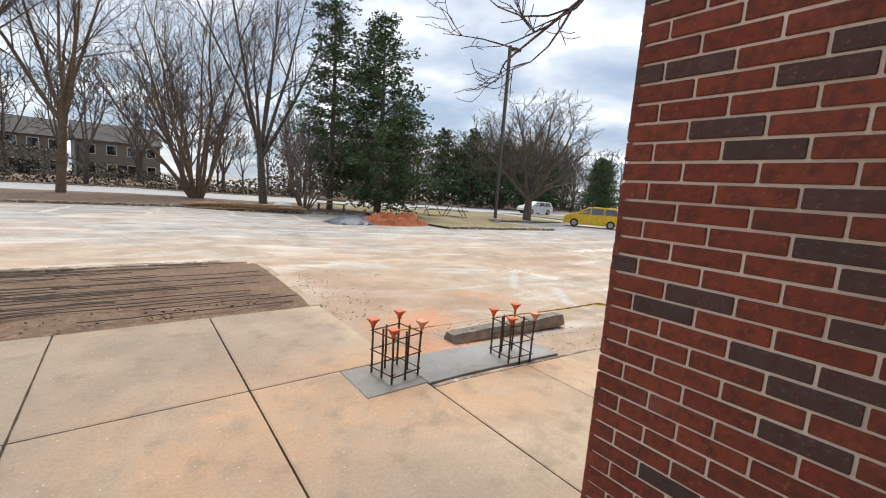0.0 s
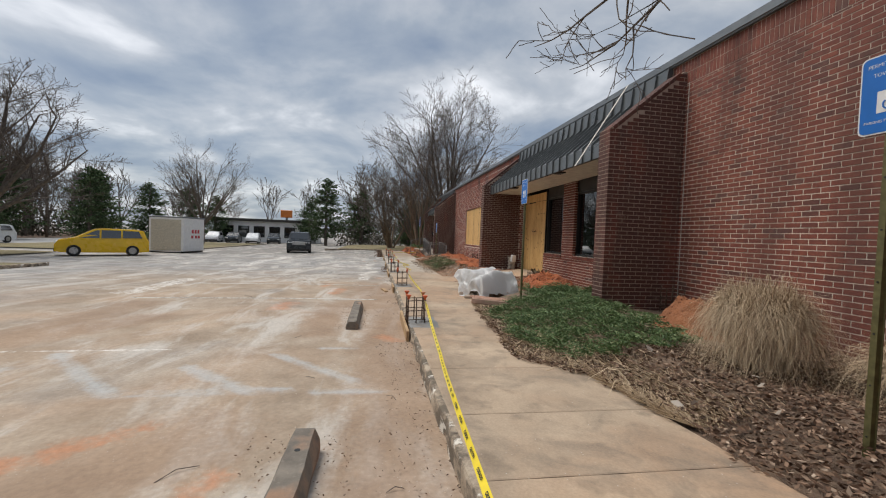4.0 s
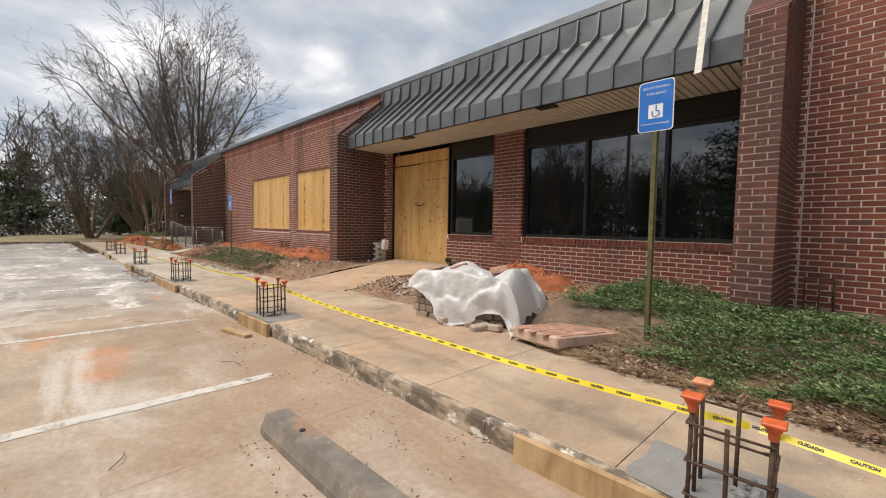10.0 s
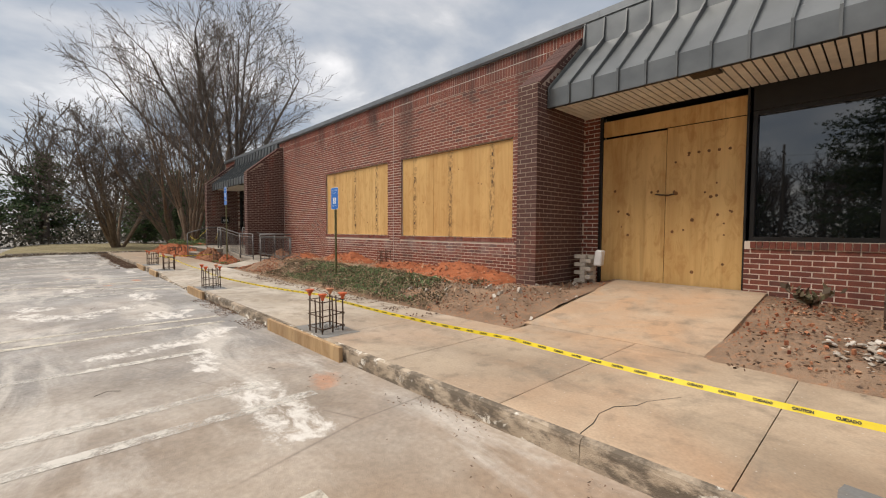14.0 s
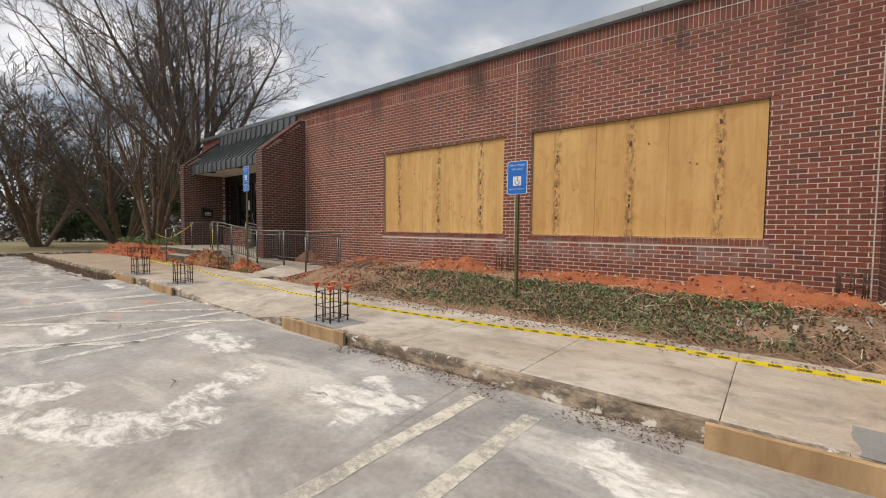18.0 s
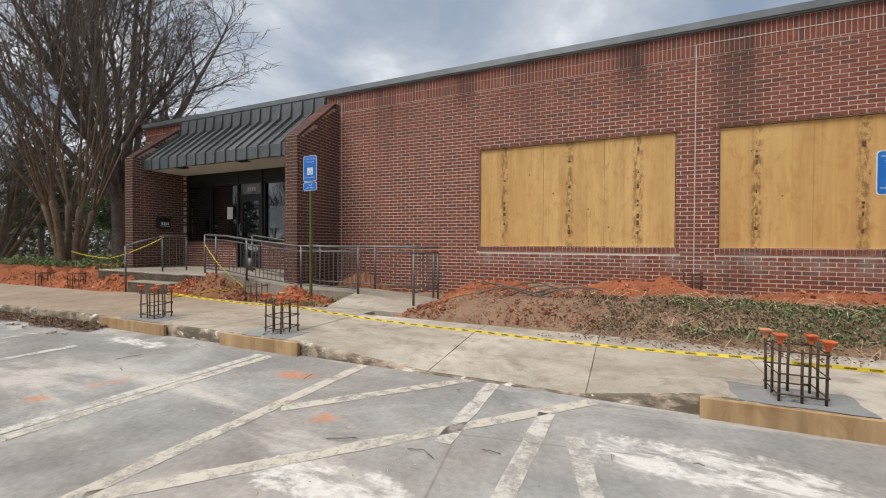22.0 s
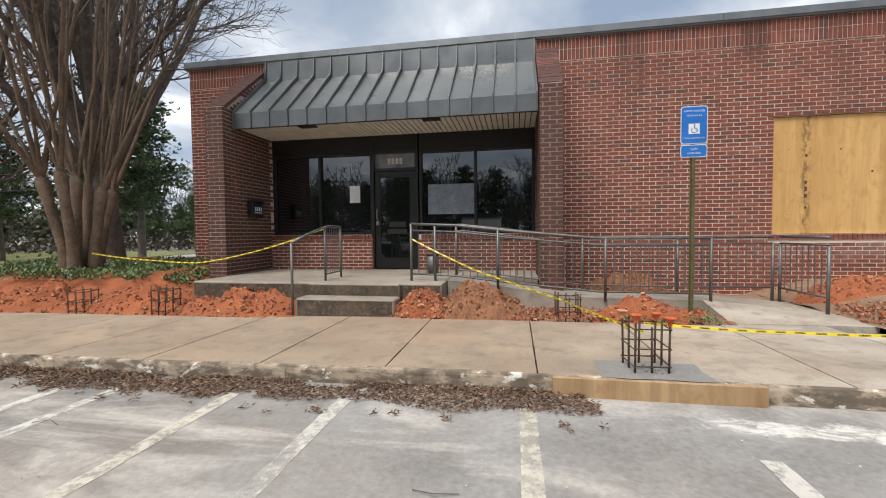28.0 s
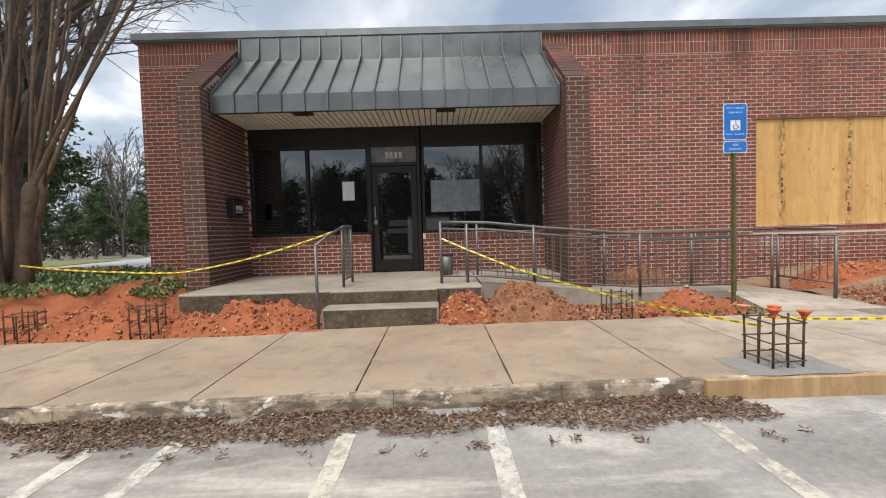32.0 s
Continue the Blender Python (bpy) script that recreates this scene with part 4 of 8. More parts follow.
for o in (BAY1, BAY2):   # returns into the recessed shop fronts
    b.face((o[0], FACE, 0), (0, -1, 0), 0.3, LOW, 4.0, (1, 0, 0))
    b.face((o[1], FACE, 0), (0, -1, 0), 0.3, LOW, 4.0, (-1, 0, 0))
b.out()
b = Bricks()
b.face((EAST, FACE, 0), (0, -1, 0), 9.0, LOW, HIGH, (1, 0, 0))
b.soldiers((EAST, FACE, 0), (0, -1, 0), 9.0, HIGH, 0.206, (1, 0, 0))
b.soldiers((EAST, FACE, 0), (0, -1, 0), 9.0, HIGH + 0.206, 0.206, (1, 0, 0))
b.out()

# ---- sheet-metal coping ----
for k in range(13):
    a = WEST + k * (EAST + 0.08 - WEST) / 13
    c = G().prism([(FACE - 0.4, TOP), (FACE + 0.05, TOP - 0.005), (FACE + 0.058, TOP + 0.02), (FACE + 0.078, TOP + 0.026), (FACE + 0.07, TOP + 0.15), (FACE - 0.4, TOP + 0.17)], "x", a + 0.003, a + (EAST + 0.08 - WEST) / 13 - 0.003)
    part("coping", c, COPING, building)
part("coping", G().box(EAST - 0.35, EAST + 0.08, BACK, FACE - 0.41, TOP, TOP + 0.16), COPING, building)


# ---- wing walls ----
def wing(x0, x1, front=WING, low_top=3.2, back_top=4.3, z0=-0.5):
    """A brick fin that carries a canopy; its top slopes back to the wall."""
    w_ob = thing("wing_wall", (0, 0, 0), "projecting dark brick wing wall with sloped rowlock cap", kind="structure")
    d = front - FACE
    knee = 0.12
    prof = [(FACE + 0.002, z0 - 0.3), (front - MJ, z0 - 0.3), (front - MJ, low_top), (front - knee, low_top + 0.04), (FACE + 0.06, back_top), (FACE + 0.002, back_top)]
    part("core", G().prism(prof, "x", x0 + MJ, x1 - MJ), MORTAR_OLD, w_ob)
    lim = lambda s: low_top + max(0, (s - knee)) / (d - knee - 0.06) * (back_top - low_top) - 0.02 if s > knee else low_top
    bb = Bricks()
    bb.face((x0, front, 0), (0, -1, 0), d - 0.004, z0, back_top, (-1, 0, 0), (), lim)
    bb.face((x1, front, 0), (0, -1, 0), d - 0.004, z0, back_top, (1, 0, 0), (), lim)
    bb.face((x0, front, 0), (1, 0, 0), x1 - x0, z0, low_top, (0, 1, 0))
    # cap: rowlocks laid up the slope
    p0, p1 = Vector((x0 - 0.012, front - knee + 0.05, low_top + 0.0)), Vector((x0 - 0.012, FACE + 0.07, back_top - 0.01))
    u = (p1 - p0).normalized()
    nrm = Vector((0, -u.z, u.y)) * -1
    if nrm.z < 0:
        nrm = -nrm
    bb2 = Bricks()
    L = (p1 - p0).length
    for k in range(int(L / BH)):
        bb2.lay(p0 + nrm * 0.035, u, Vector((1, 0, 0)), nrm, k * BH, (k + 1) * BH - 0.0105, 0, x1 - x0 + 0.024, RND.uniform(-0.002, 0.003), 0.06)
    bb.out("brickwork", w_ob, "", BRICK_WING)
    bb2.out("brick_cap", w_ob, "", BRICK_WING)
    return w_ob


wing(7.87, 8.22)
wing(16.4, 16.77)
wing(29.74, 30.1)
wing(35.7, 36.06)

# ---- the pier by the first entrance, close to the start ----
NX0, NX1, NY = 1.05, 1.4, 0.165
near = thing("entrance_pier", (0, 0, 0), "red brick pier wall with pale mortar beside the pavement", kind="structure")
part("core", G().box(NX0 + 0.006, NX1 - MJ, FACE, NY - 0.006, -0.2, 3.3), MORTAR, near)
PL, PH = 0.203, 0.0648   # the pier is of smaller brick
nb = Bricks()
nb.face((NX1, NY, 0), (0, -1, 0), NY - FACE - 0.01, 0.0, 3.3, (1, 0, 0))
nb.face((NX0, NY, 0), (1, 0, 0), NX1 - NX0, 0.0, 3.3, (0, 1, 0))
nb.face((NX0, NY, 0), (0, -1, 0), NY - FACE - 0.01, 0.0, 3.3, (-1, 0, 0), [(-0.1, 6.5 * PL, -1, 39 * PH)])
nb.out("brickwork", near)
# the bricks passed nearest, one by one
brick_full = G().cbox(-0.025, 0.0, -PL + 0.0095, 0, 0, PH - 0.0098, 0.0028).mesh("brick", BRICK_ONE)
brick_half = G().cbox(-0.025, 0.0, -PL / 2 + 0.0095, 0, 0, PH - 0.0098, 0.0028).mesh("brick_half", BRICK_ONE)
for row in range(39):
    k = -0.5 if row % 2 else 0.0
    while k < 6.4:
        half = k < 0 or (row % 2 == 0 and k > 5.9)
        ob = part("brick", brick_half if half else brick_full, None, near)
        ob.location = (NX0 + 0.025 - jit(0.0015, 0.002), NY - max(0.0, k) * PL, row * PH)
        ob.rotation_euler = (jit(0, 0.006), 0, jit(0, 0.006))
        k += 1
part("pier_cap", G().cbox(NX0 - 0.03, NX1 + 0.03, FACE + 0.01, NY + 0.03, 3.3, 3.38, 0.01), COPING, near)


# ---- canopies of standing-seam metal ----
def canopy(x0, x1, n, zf=2.855, ztop=4.5):
    c = thing("canopy", (0, 0, 0), "dark grey standing-seam metal awning with slatted soffit", "awning", "entrance awnings")
    zt = zf + 0.28
    y_break, z_break = FACE + 0.1, 4.08
    w = (x1 - x0) / n
    for k in range(n):
        a, b = x0 + k * w, x0 + (k + 1) * w
        s = G()
        prof = [(EAVE - 0.02, zf), (EAVE, zf), (EAVE, zt), (y_break, z_break), (FACE + 0.07, ztop), (FACE + 0.01, ztop), (y_break - 0.06, z_break - 0.04), (EAVE - 0.02, zt - 0.03)]
        s.prism(prof, "x", a + 0.001, b - 0.001)
        part("pan", s, ROOF_METAL, c)
    for k in range(n + 1):
        a = x0 + k * w
        a = min(max(a, x0 + 0.02), x1 - 0.02)
        h = 0.06
        s = G().prism([(EAVE - 0.005, zf - 0.005), (EAVE + 0.028, zf - 0.005), (EAVE + 0.028, zt + 0.03), (y_break + 0.045, z_break + h), (FACE + 0.1, ztop), (FACE + 0.06, ztop), (y_break, z_break - 0.01), (EAVE, zt - 0.01)], "x", a - 0.014, a + 0.014)
        part("seam", s, SEAM, c)
    part("drip_edge", G().box(x0, x1, EAVE - 0.06, EAVE - 0.02, zf - 0.006, zf + 0.05), FRAME, c)
    # soffit of narrow boards across
    m = round((x1 - x0) / 0.1)
    for k in range(m):
        a = x0 + (x1 - x0) * k / m
        part("soffit_slat", G().box(a + 0.009, a + (x1 - x0) / m - 0.009, FACE - 0.06, EAVE - 0.06, zf + 0.03, zf + 0.05), SOFFIT, c)
    # added black sheet: gives the gaps between the slats their shade by colour
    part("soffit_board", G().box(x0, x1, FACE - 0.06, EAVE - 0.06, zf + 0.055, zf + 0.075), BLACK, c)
    for fx in (0.3, 0.72):
        part("soffit_vent", G().cbox(x0 + (x1 - x0) * fx, x0 + (x1 - x0) * fx + 0.32, -2.5, -2.3, zf + 0.0, zf + 0.029, 0.006), FRAME, c)
    return c


can_a = canopy(8.23, 16.39, 22)
can_b = canopy(30.11, 35.69, 15)
# a pale strip of flashing lies up the first awning
strip = G().cbox(-0.034, 0.034, -0.004, 0.004, -1.02, 1.02, 0.001, Matrix.Translation((8.66, -2.23, 3.47)) @ pose(0, 0, 0, 33.5, 7, 0))
solo("flashing_strip", strip, CHALK, "loose white metal strip hanging down over the awning", "flashing")


# ---- glazed fronts ----
def glazing(name, x0, x1, z0, z1, y, mullions=(), label="dark tinted shop window in bronze frame", head=0.0):
    w = thing(name, (0, 0, 0), label, kind="structure")
    t, d = 0.055, 0.11
    edges = [x0, *mullions, x1]
    part("window_frame", G().cbox(x0, x1, y - d, y, z0, z0 + t, 0.004), FRAME, w)
    part("window_frame", G().cbox(x0, x1, y - d, y, z1 - t, z1, 0.004), FRAME, w)
    for e in edges:
        a = min(max(e - t / 2, x0), x1 - t)
        part("mullion", G().cbox(a, a + t, y - d + 0.002, y + 0.003, z0 + t, z1 - t, 0.004), FRAME, w)
    for a, b in zip(edges[:-1], edges[1:]):
        part("pane", G().box(a + 0.02, b - 0.02, y - 0.07, y - 0.062, z0 + 0.03, z1 - 0.03), GLASS, w)
    return w


def low_wall(x0, x1, z0, z1, y=FACE - 0.02):
    """Brick under a shop window with a rowlock sill."""
    part("low_wall", G().box(x0, x1, y - 0.25, y - MJ, z0 - 0.3, z1 - 0.004), MORTAR, building)
    bb = Bricks()
    bb.face((x0, y, 0), (1, 0, 0), x1 - x0, z0, z1 - 0.1, (0, 1, 0))
    bb.soldiers((x0, y + 0.025, 0), (1, 0, 0), x1 - x0, z1 - 0.1, 0.1, (0, 1, 0))
    # tops of the sill bricks
    for k in range(int((x1 - x0) / BH)):
        bb.lay(Vector((x0, y + 0.025, z1 - 0.0105)), Vector((1, 0, 0)), Vector((0, -1, 0)), Vector((0, 0, 1)), k * BH, (k + 1) * BH - 0.0105, 0, 0.12, 0, 0.05)
    bb.out()


SILL1, SILL2 = 0.8, 0.85
low_wall(8.22, 11.95, -0.5, SILL1)
low_wall(12.66, 14.0, -0.5, SILL1)
low_wall(30.1, 32.42, -0.6, SILL2)
low_wall(33.42, 35.7, -0.6, SILL2)
# brick pier between the shop windows
part("pier", G().box(11.95 + MJ, 12.66 - MJ, FACE - 0.3, FACE - 0.02, -0.8, 2.9), MORTAR, building)
bb = Bricks()
bb.face((11.95, FACE - 0.012, 0), (1, 0, 0), 0.71, LOW, 2.88, (0, 1, 0))
bb.face((11.95, FACE - 0.012, 0), (0, -1, 0), 0.25, LOW, 2.88, (-1, 0, 0))
bb.face((12.66, FACE - 0.012, 0), (0, -1, 0), 0.25, LOW, 2.88, (1, 0, 0))
bb.out()
YG = FACE - 0.1
glazing("window_1", 8.23, 11.95, SILL1, 2.56, YG, (9.4, 10.68))
glazing("window_2", 12.67, 13.97, SILL1, 2.56, YG)
glazing("window_3", 30.11, 32.42, SILL2, 2.56, YG, (31.27,))
glazing("window_4", 33.42, 35.69, SILL2, 2.56, YG, (34.6,))
for x0, x1, z in ((8.23, 11.95, 2.56), (12.67, 13.97, 2.56), (30.11, 32.42, 2.56), (33.42, 35.69, 2.56)):
    part("header_panel", G().cbox(x0, x1, YG - 0.1, YG + 0.01, z + 0.002, 2.9, 0.006), FRAME, building)
# black sheets stand in for the unlit rooms behind the glass
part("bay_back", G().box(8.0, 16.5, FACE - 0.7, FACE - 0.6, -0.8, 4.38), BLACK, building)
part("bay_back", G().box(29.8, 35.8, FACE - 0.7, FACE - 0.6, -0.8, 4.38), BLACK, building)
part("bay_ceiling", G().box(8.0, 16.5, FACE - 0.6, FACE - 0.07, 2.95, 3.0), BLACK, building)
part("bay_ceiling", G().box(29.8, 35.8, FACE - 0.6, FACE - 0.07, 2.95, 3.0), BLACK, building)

# ---- the glass entrance door ----
d2 = thing("door_2", (0, 0, 0), "dark bronze framed glass entrance door, closed", kind="structure")
DX0, DX1, DZ0, DZ1 = 32.47, 33.42, 0.12, 2.15
for a, b_ in ((DX0 - 0.03, DX0 + 0.04), (DX1 - 0.04, DX1 + 0.03)):
    part("jamb", G().cbox(a, b_, YG - 0.12, YG + 0.03, DZ0, 2.9, 0.005), FRAME, d2)
part("head", G().cbox(DX0 + 0.04, DX1 - 0.04, YG - 0.11, YG + 0.02, DZ1, DZ1 + 0.06, 0.005), FRAME, d2)
part("head", G().cbox(DX0 + 0.04, DX1 - 0.04, YG - 0.11, YG + 0.02, 2.52, 2.9, 0.005), FRAME, d2)
part("transom_pane", G().box(DX0 + 0.04, DX1 - 0.04, YG - 0.06, YG - 0.05, DZ1 + 0.06, 2.52), plain("dusty_transom_glass", (0.2, 0.2, 0.2), 0.35, 0, 5, 0.3), d2, "dusty grey transom pane")
leaf = part("door_leaf", G().cbox(DX0 + 0.045, DX0 + 0.16, YG - 0.06, YG - 0.01, DZ0 + 0.01, DZ1 - 0.005, 0.005).cbox(DX1 - 0.16, DX1 - 0.045, YG - 0.06, YG - 0.01, DZ0 + 0.01, DZ1 - 0.005, 0.005)
            .cbox(DX0 + 0.16, DX1 - 0.16, YG - 0.06, YG - 0.01, DZ1 - 0.13, DZ1 - 0.005, 0.005).cbox(DX0 + 0.16, DX1 - 0.16, YG - 0.06, YG - 0.01, DZ0 + 0.01, DZ0 + 0.24, 0.005), FRAME, d2)
part("pane", G().box(DX0 + 0.15, DX1 - 0.15, YG - 0.04, YG - 0.032, DZ0 + 0.22, DZ1 - 0.12), GLASS, leaf)
part("door_pull", G().tube([(DX1 - 0.1, YG + 0.0, 1.14), (DX1 - 0.1, YG + 0.05, 1.18), (DX1 - 0.1, YG + 0.05, 1.34), (DX1 - 0.1, YG + 0.0, 1.38)], 0.012), ALLOY, leaf, "chrome pull handle")
part("lock", G().cbox(DX1 - 0.13, DX1 - 0.07, YG - 0.01, YG + 0.012, 1.04, 1.12, 0.004), ALLOY, leaf)
# street number above the door, left as plain bars
for k in range(4):
    part("number_bar", G().box(33.04 - k * 0.085, 33.1 - k * 0.085, YG - 0.049, YG - 0.044, 2.3, 2.42), CHALK, d2)
# faint decal in the door's lower half
for k, (a, b_, z) in enumerate(((32.72, 33.08, 1.0), (32.7, 33.12, 0.86))):
    part("door_decal", G().box(a, b_, YG - 0.031, YG - 0.028, z, z + (0.09 if k else 0.11)), INK, leaf)

# ---- boarded double door ----
d1 = thing("door_1", (0, 0, 0), "entrance closed off with knotty plywood sheets", kind="structure")
part("sheet", G().cbox(15.06, 16.08, FACE - 0.12, FACE - 0.1, 0.05, 2.5, 0.003), PLY_DOOR, d1)
part("sheet", G().cbox(14.03, 15.052, FACE - 0.118, FACE - 0.098, 0.05, 2.52, 0.003), PLY_DOOR, d1)
part("sheet", G().cbox(14.03, 16.08, FACE - 0.125, FACE - 0.105, 2.535, 2.8, 0.003), PLY_DOOR, d1)
part("door_frame", G().cbox(16.08, 16.13, FACE - 0.16, FACE - 0.06, 0.0, 2.9, 0.005), FRAME, d1)
part("door_frame", G().cbox(14.0, 14.03, FACE - 0.16, FACE - 0.06, 0.0, 2.9, 0.005), FRAME, d1)
part("return_wall", G().box(16.13, 16.4, FACE - 0.3, FACE - 0.06, -0.8, 2.9), MORTAR, building)
bb = Bricks()
bb.face((16.13, FACE - 0.056, 0), (1, 0, 0), 0.268, LOW, 2.9, (0, 1, 0))
bb.out()
for k in range(26):
    cx, cz = RND.uniform(14.15, 16.0), RND.choice([RND.uniform(0.3, 2.4), RND.uniform(0.9, 2.1)])
    r = RND.uniform(0.012, 0.03)
    part("knot", G().tube([(cx, FACE - 0.1, cz), (cx, FACE - 0.094, cz)], [r, r * 0.9], 8), KNOT, d1)
for k in range(5):
    part("knot", G().tube([(14.22 + 0.13 * k, FACE - 0.1, 2.1), (14.22 + 0.13 * k, FACE - 0.094, 2.1)], 0.022, 8), KNOT, d1)
part("rope_pull", G().tube([(14.93, FACE - 0.09, 1.5), (15.0, FACE - 0.05, 1.48), (15.1, FACE - 0.05, 1.49), (15.2, FACE - 0.09, 1.51)], 0.012), RUST, d1)


# ---- boarded windows ----
def boarded(name, o, seams, stamps):
    w = thing(name, (0, 0, 0), "window opening boarded with tan plywood sheets", kind="structure")
    x0, x1, z0, z1 = o
    edges = [x0 + 0.012, *seams, x1 - 0.012]
    for k, (a, b_) in enumerate(zip(edges[:-1], edges[1:])):
        y = FACE - 0.045 - 0.004 * (k % 2)
        part("sheet", G().cbox(a + 0.0015, b_ - 0.0015, y - 0.016, y, z0 + 0.008, z1 - 0.012, 0.002), PLY, w)
    part("window_frame", G().box(x0, x1, FACE - 0.2, FACE - 0.07, z0, z1), FRAME, w)
    part("lintel", G().box(x0 - 0.1, x1 + 0.1, FACE - 0.11, FACE - 0.002, z1 + 0.001, z1 + 0.012), RUST, w, "rusty steel lintel")
    for sx in stamps:   # grade stamps, unreadable, in upright rows
        z = z0 + 0.25
        while z < z1 - 0.25:
            h = RND.uniform(0.03, 0.09)
            if RND.random() < 0.4:
                wd = RND.uniform(0.02, 0.05)
                part("stamp_bar", G().box(sx - wd / 2, sx + wd / 2, FACE - 0.0455, FACE - 0.0425, z, z + h), STAMP, w)
            z += h + RND.uniform(0.02, 0.06)
    for k in range(7):
        cx, cz = RND.uniform(x0 + 0.1, x1 - 0.1), RND.uniform(z0 + 0.2, z1 - 0.1)
        part("knot", G().tube([(cx, FACE - 0.046, cz), (cx, FACE - 0.041, cz)], RND.uniform(0.008, 0.018), 7), KNOT, w)
    return w


boarded("window_5", WIN_A, (23.56, 24.7), (22.98, 24.2, 25.5))
boarded("window_6", WIN_B, (19.27, 20.46), (18.55, 19.86, 21.2))

# ---- pale caulked movement joints down the brick ----
for x, z1 in ((7.8, 4.1), (16.83, 4.0), (22.09, 4.29), (29.66, 4.3)):
    part("movement_joint", G().box(x - 0.008, x + 0.008, FACE + 0.0035, FACE + 0.006, -0.2, z1), CHALK, building)
part("movement_joint", G().box(17.2, 22.09, FACE + 0.004, FACE + 0.0065, 4.283, 4.295), CHALK, building)

# ---- porch, steps and ramp at the second entrance ----
PZ = 0.12
porch = thing("porch", (0, 0, 0), "worn concrete porch with two steps and a side ramp", kind="structure")
part("landing", G().cbox(31.55, 35.69, FACE - 0.1, -1.12, -0.6, PZ, 0.015), PORCH, porch)
part("landing", G().cbox(30.11, 31.54, FACE - 0.1, -2.35, -0.6, PZ - 0.002, 0.015), PORCH, porch)
part("step", G().cbox(32.17, 33.6, -1.115, -1.02, -0.6, PZ - 0.004, 0.012), PORCH, porch)
part("step", G().cbox(32.15, 33.64, -1.018, -0.7, -0.6, PZ - 0.18, 0.018), PORCH, porch)
# near-black facings darken the risers with dirt and painted shade
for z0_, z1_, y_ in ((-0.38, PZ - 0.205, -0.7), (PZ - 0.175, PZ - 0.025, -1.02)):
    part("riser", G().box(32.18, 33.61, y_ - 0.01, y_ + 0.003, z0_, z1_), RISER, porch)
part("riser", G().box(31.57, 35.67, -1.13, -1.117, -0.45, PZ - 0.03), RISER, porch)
ramp_prof = [(31.53, -0.7), (31.53, PZ), (31.4, PZ - 0.005), (29.4, -0.115), (27.9, -0.125), (26.4, -0.25), (26.4, -0.7)]
part("ramp", G().prism(ramp_prof, "y", -2.34, -1.53), PORCH, porch)


def ramp_h(x):
    """Height of the ramp's floor."""
    if x > 31.4:
        return PZ
    if x > 29.4:
        return -0.115 + (PZ + 0.115) * (x - 29.4) / 2.0
    return -0.125 - 0.125 * max(0.0, 27.9 - x) / 1.5 + 0.01 * min(1.0, max(0.0, x - 27.9))


part("ramp_exit", slab(26.35, 27.9, -1.53, -0.71, lambda x, y: walk_z(x) + 0.008 + (ramp_h(x) - walk_z(x)) * min(1, max(0, (-0.72 - y) / 0.8)), 0.3), WALK, porch)


def railing(name, pts, posts, label, height=0.88, pickets=0.115, low=0.1):
    """A steel railing along floor points: posts, top and lower rails, thin pickets."""
    r = thing(name, pose(*pts[0]), label, "railing", "steel railings of the entrance")
    o = Vector(pts[0])
    top = [Vector(p) - o + Vector((0, 0, height)) for p in pts]
    bot = [Vector(p) - o + Vector((0, 0, low)) for p in pts]
    part("top_rail", G().tube(top, 0.021, 8), RAIL, r, smooth=True)
    part("second_rail", G().tube([p - Vector((0, 0, 0.1)) for p in top], 0.014, 6), RAIL, r, smooth=True)
    part("bottom_rail", G().tube(bot, 0.014, 6), RAIL, r, smooth=True)
    for q in posts:
        q = Vector(q) - o
        part("post", G().tube([q + Vector((0, 0, -0.04)), q + Vector((0, 0, height + 0.005))], 0.022, 8), RAIL, r, smooth=True)
    for a, c in zip(bot[:-1], bot[1:]):
        n = max(1, int((c - a).length / pickets))
        for k in range(1, n):
            p = a.lerp(c, k / n)
            part("picket", G().tube([p, p + Vector((0, 0, height - 0.1 - low))], 0.0075, 5), RAIL, r)
    return r


YF, YB = -1.5, -2.3
front = [(32.1, YF, PZ + 0.01), (31.4, YF, PZ - 0.02), (30.6, YF, ramp_h(30.6) - 0.02), (29.3, YF, ramp_h(29.3)), (27.8, YF, ramp_h(27.95))]
railing("handrail", front, [front[0], (31.72, YF, PZ - 0.03), (30.75, YF, ramp_h(30.75)), (29.2, YF, ramp_h(29.2)), front[-1]], "grey steel picket railing along the front of the ramp")
rear = [(31.5, YB, PZ), (31.4, YB, PZ), (29.4, YB, ramp_h(29.4)), (27.95, YB, ramp_h(27.95)), (26.6, YB, ramp_h(27.95))]
railing("handrail", rear, [rear[0], rear[2], rear[3], (26.6, YB, ramp_h(26.6))], "grey steel picket railing between the ramp and the wall")
end = [(26.5, YB, ramp_h(27.95)), (26.5, -1.3, ramp_h(27.95))]
railing("handrail", end, [(26.5, YB, ramp_h(26.5)), (26.5, -1.3, ramp_h(26.5))], "short grey steel railing closing the foot of the ramp")
sr = thing("stair_rail", pose(33.5, -1.5, PZ), "bent grey steel handrail beside the porch steps", "railing", "steel railings of the entrance")
part("handrail_bar", G().tube([(0, 0.18, 0.84), (0, 0, 0.87), (0, -0.5, 0.87)], 0.02, 8), RAIL, sr, smooth=True)
part("handrail_bar", G().tube([(0, 0.18, 0.84), (0.1, 0.5, 0.74), (0.17, 0.82, 0.62)], 0.02, 8), RAIL, sr, smooth=True)
part("post", G().tube([(0, 0.1, -0.03), (0, 0.1, 0.86)], 0.02, 8), RAIL, sr, smooth=True)
part("post", G().tube([(0, -0.5, -0.03), (0, -0.5, 0.87)], 0.02, 8), RAIL, sr, smooth=True)
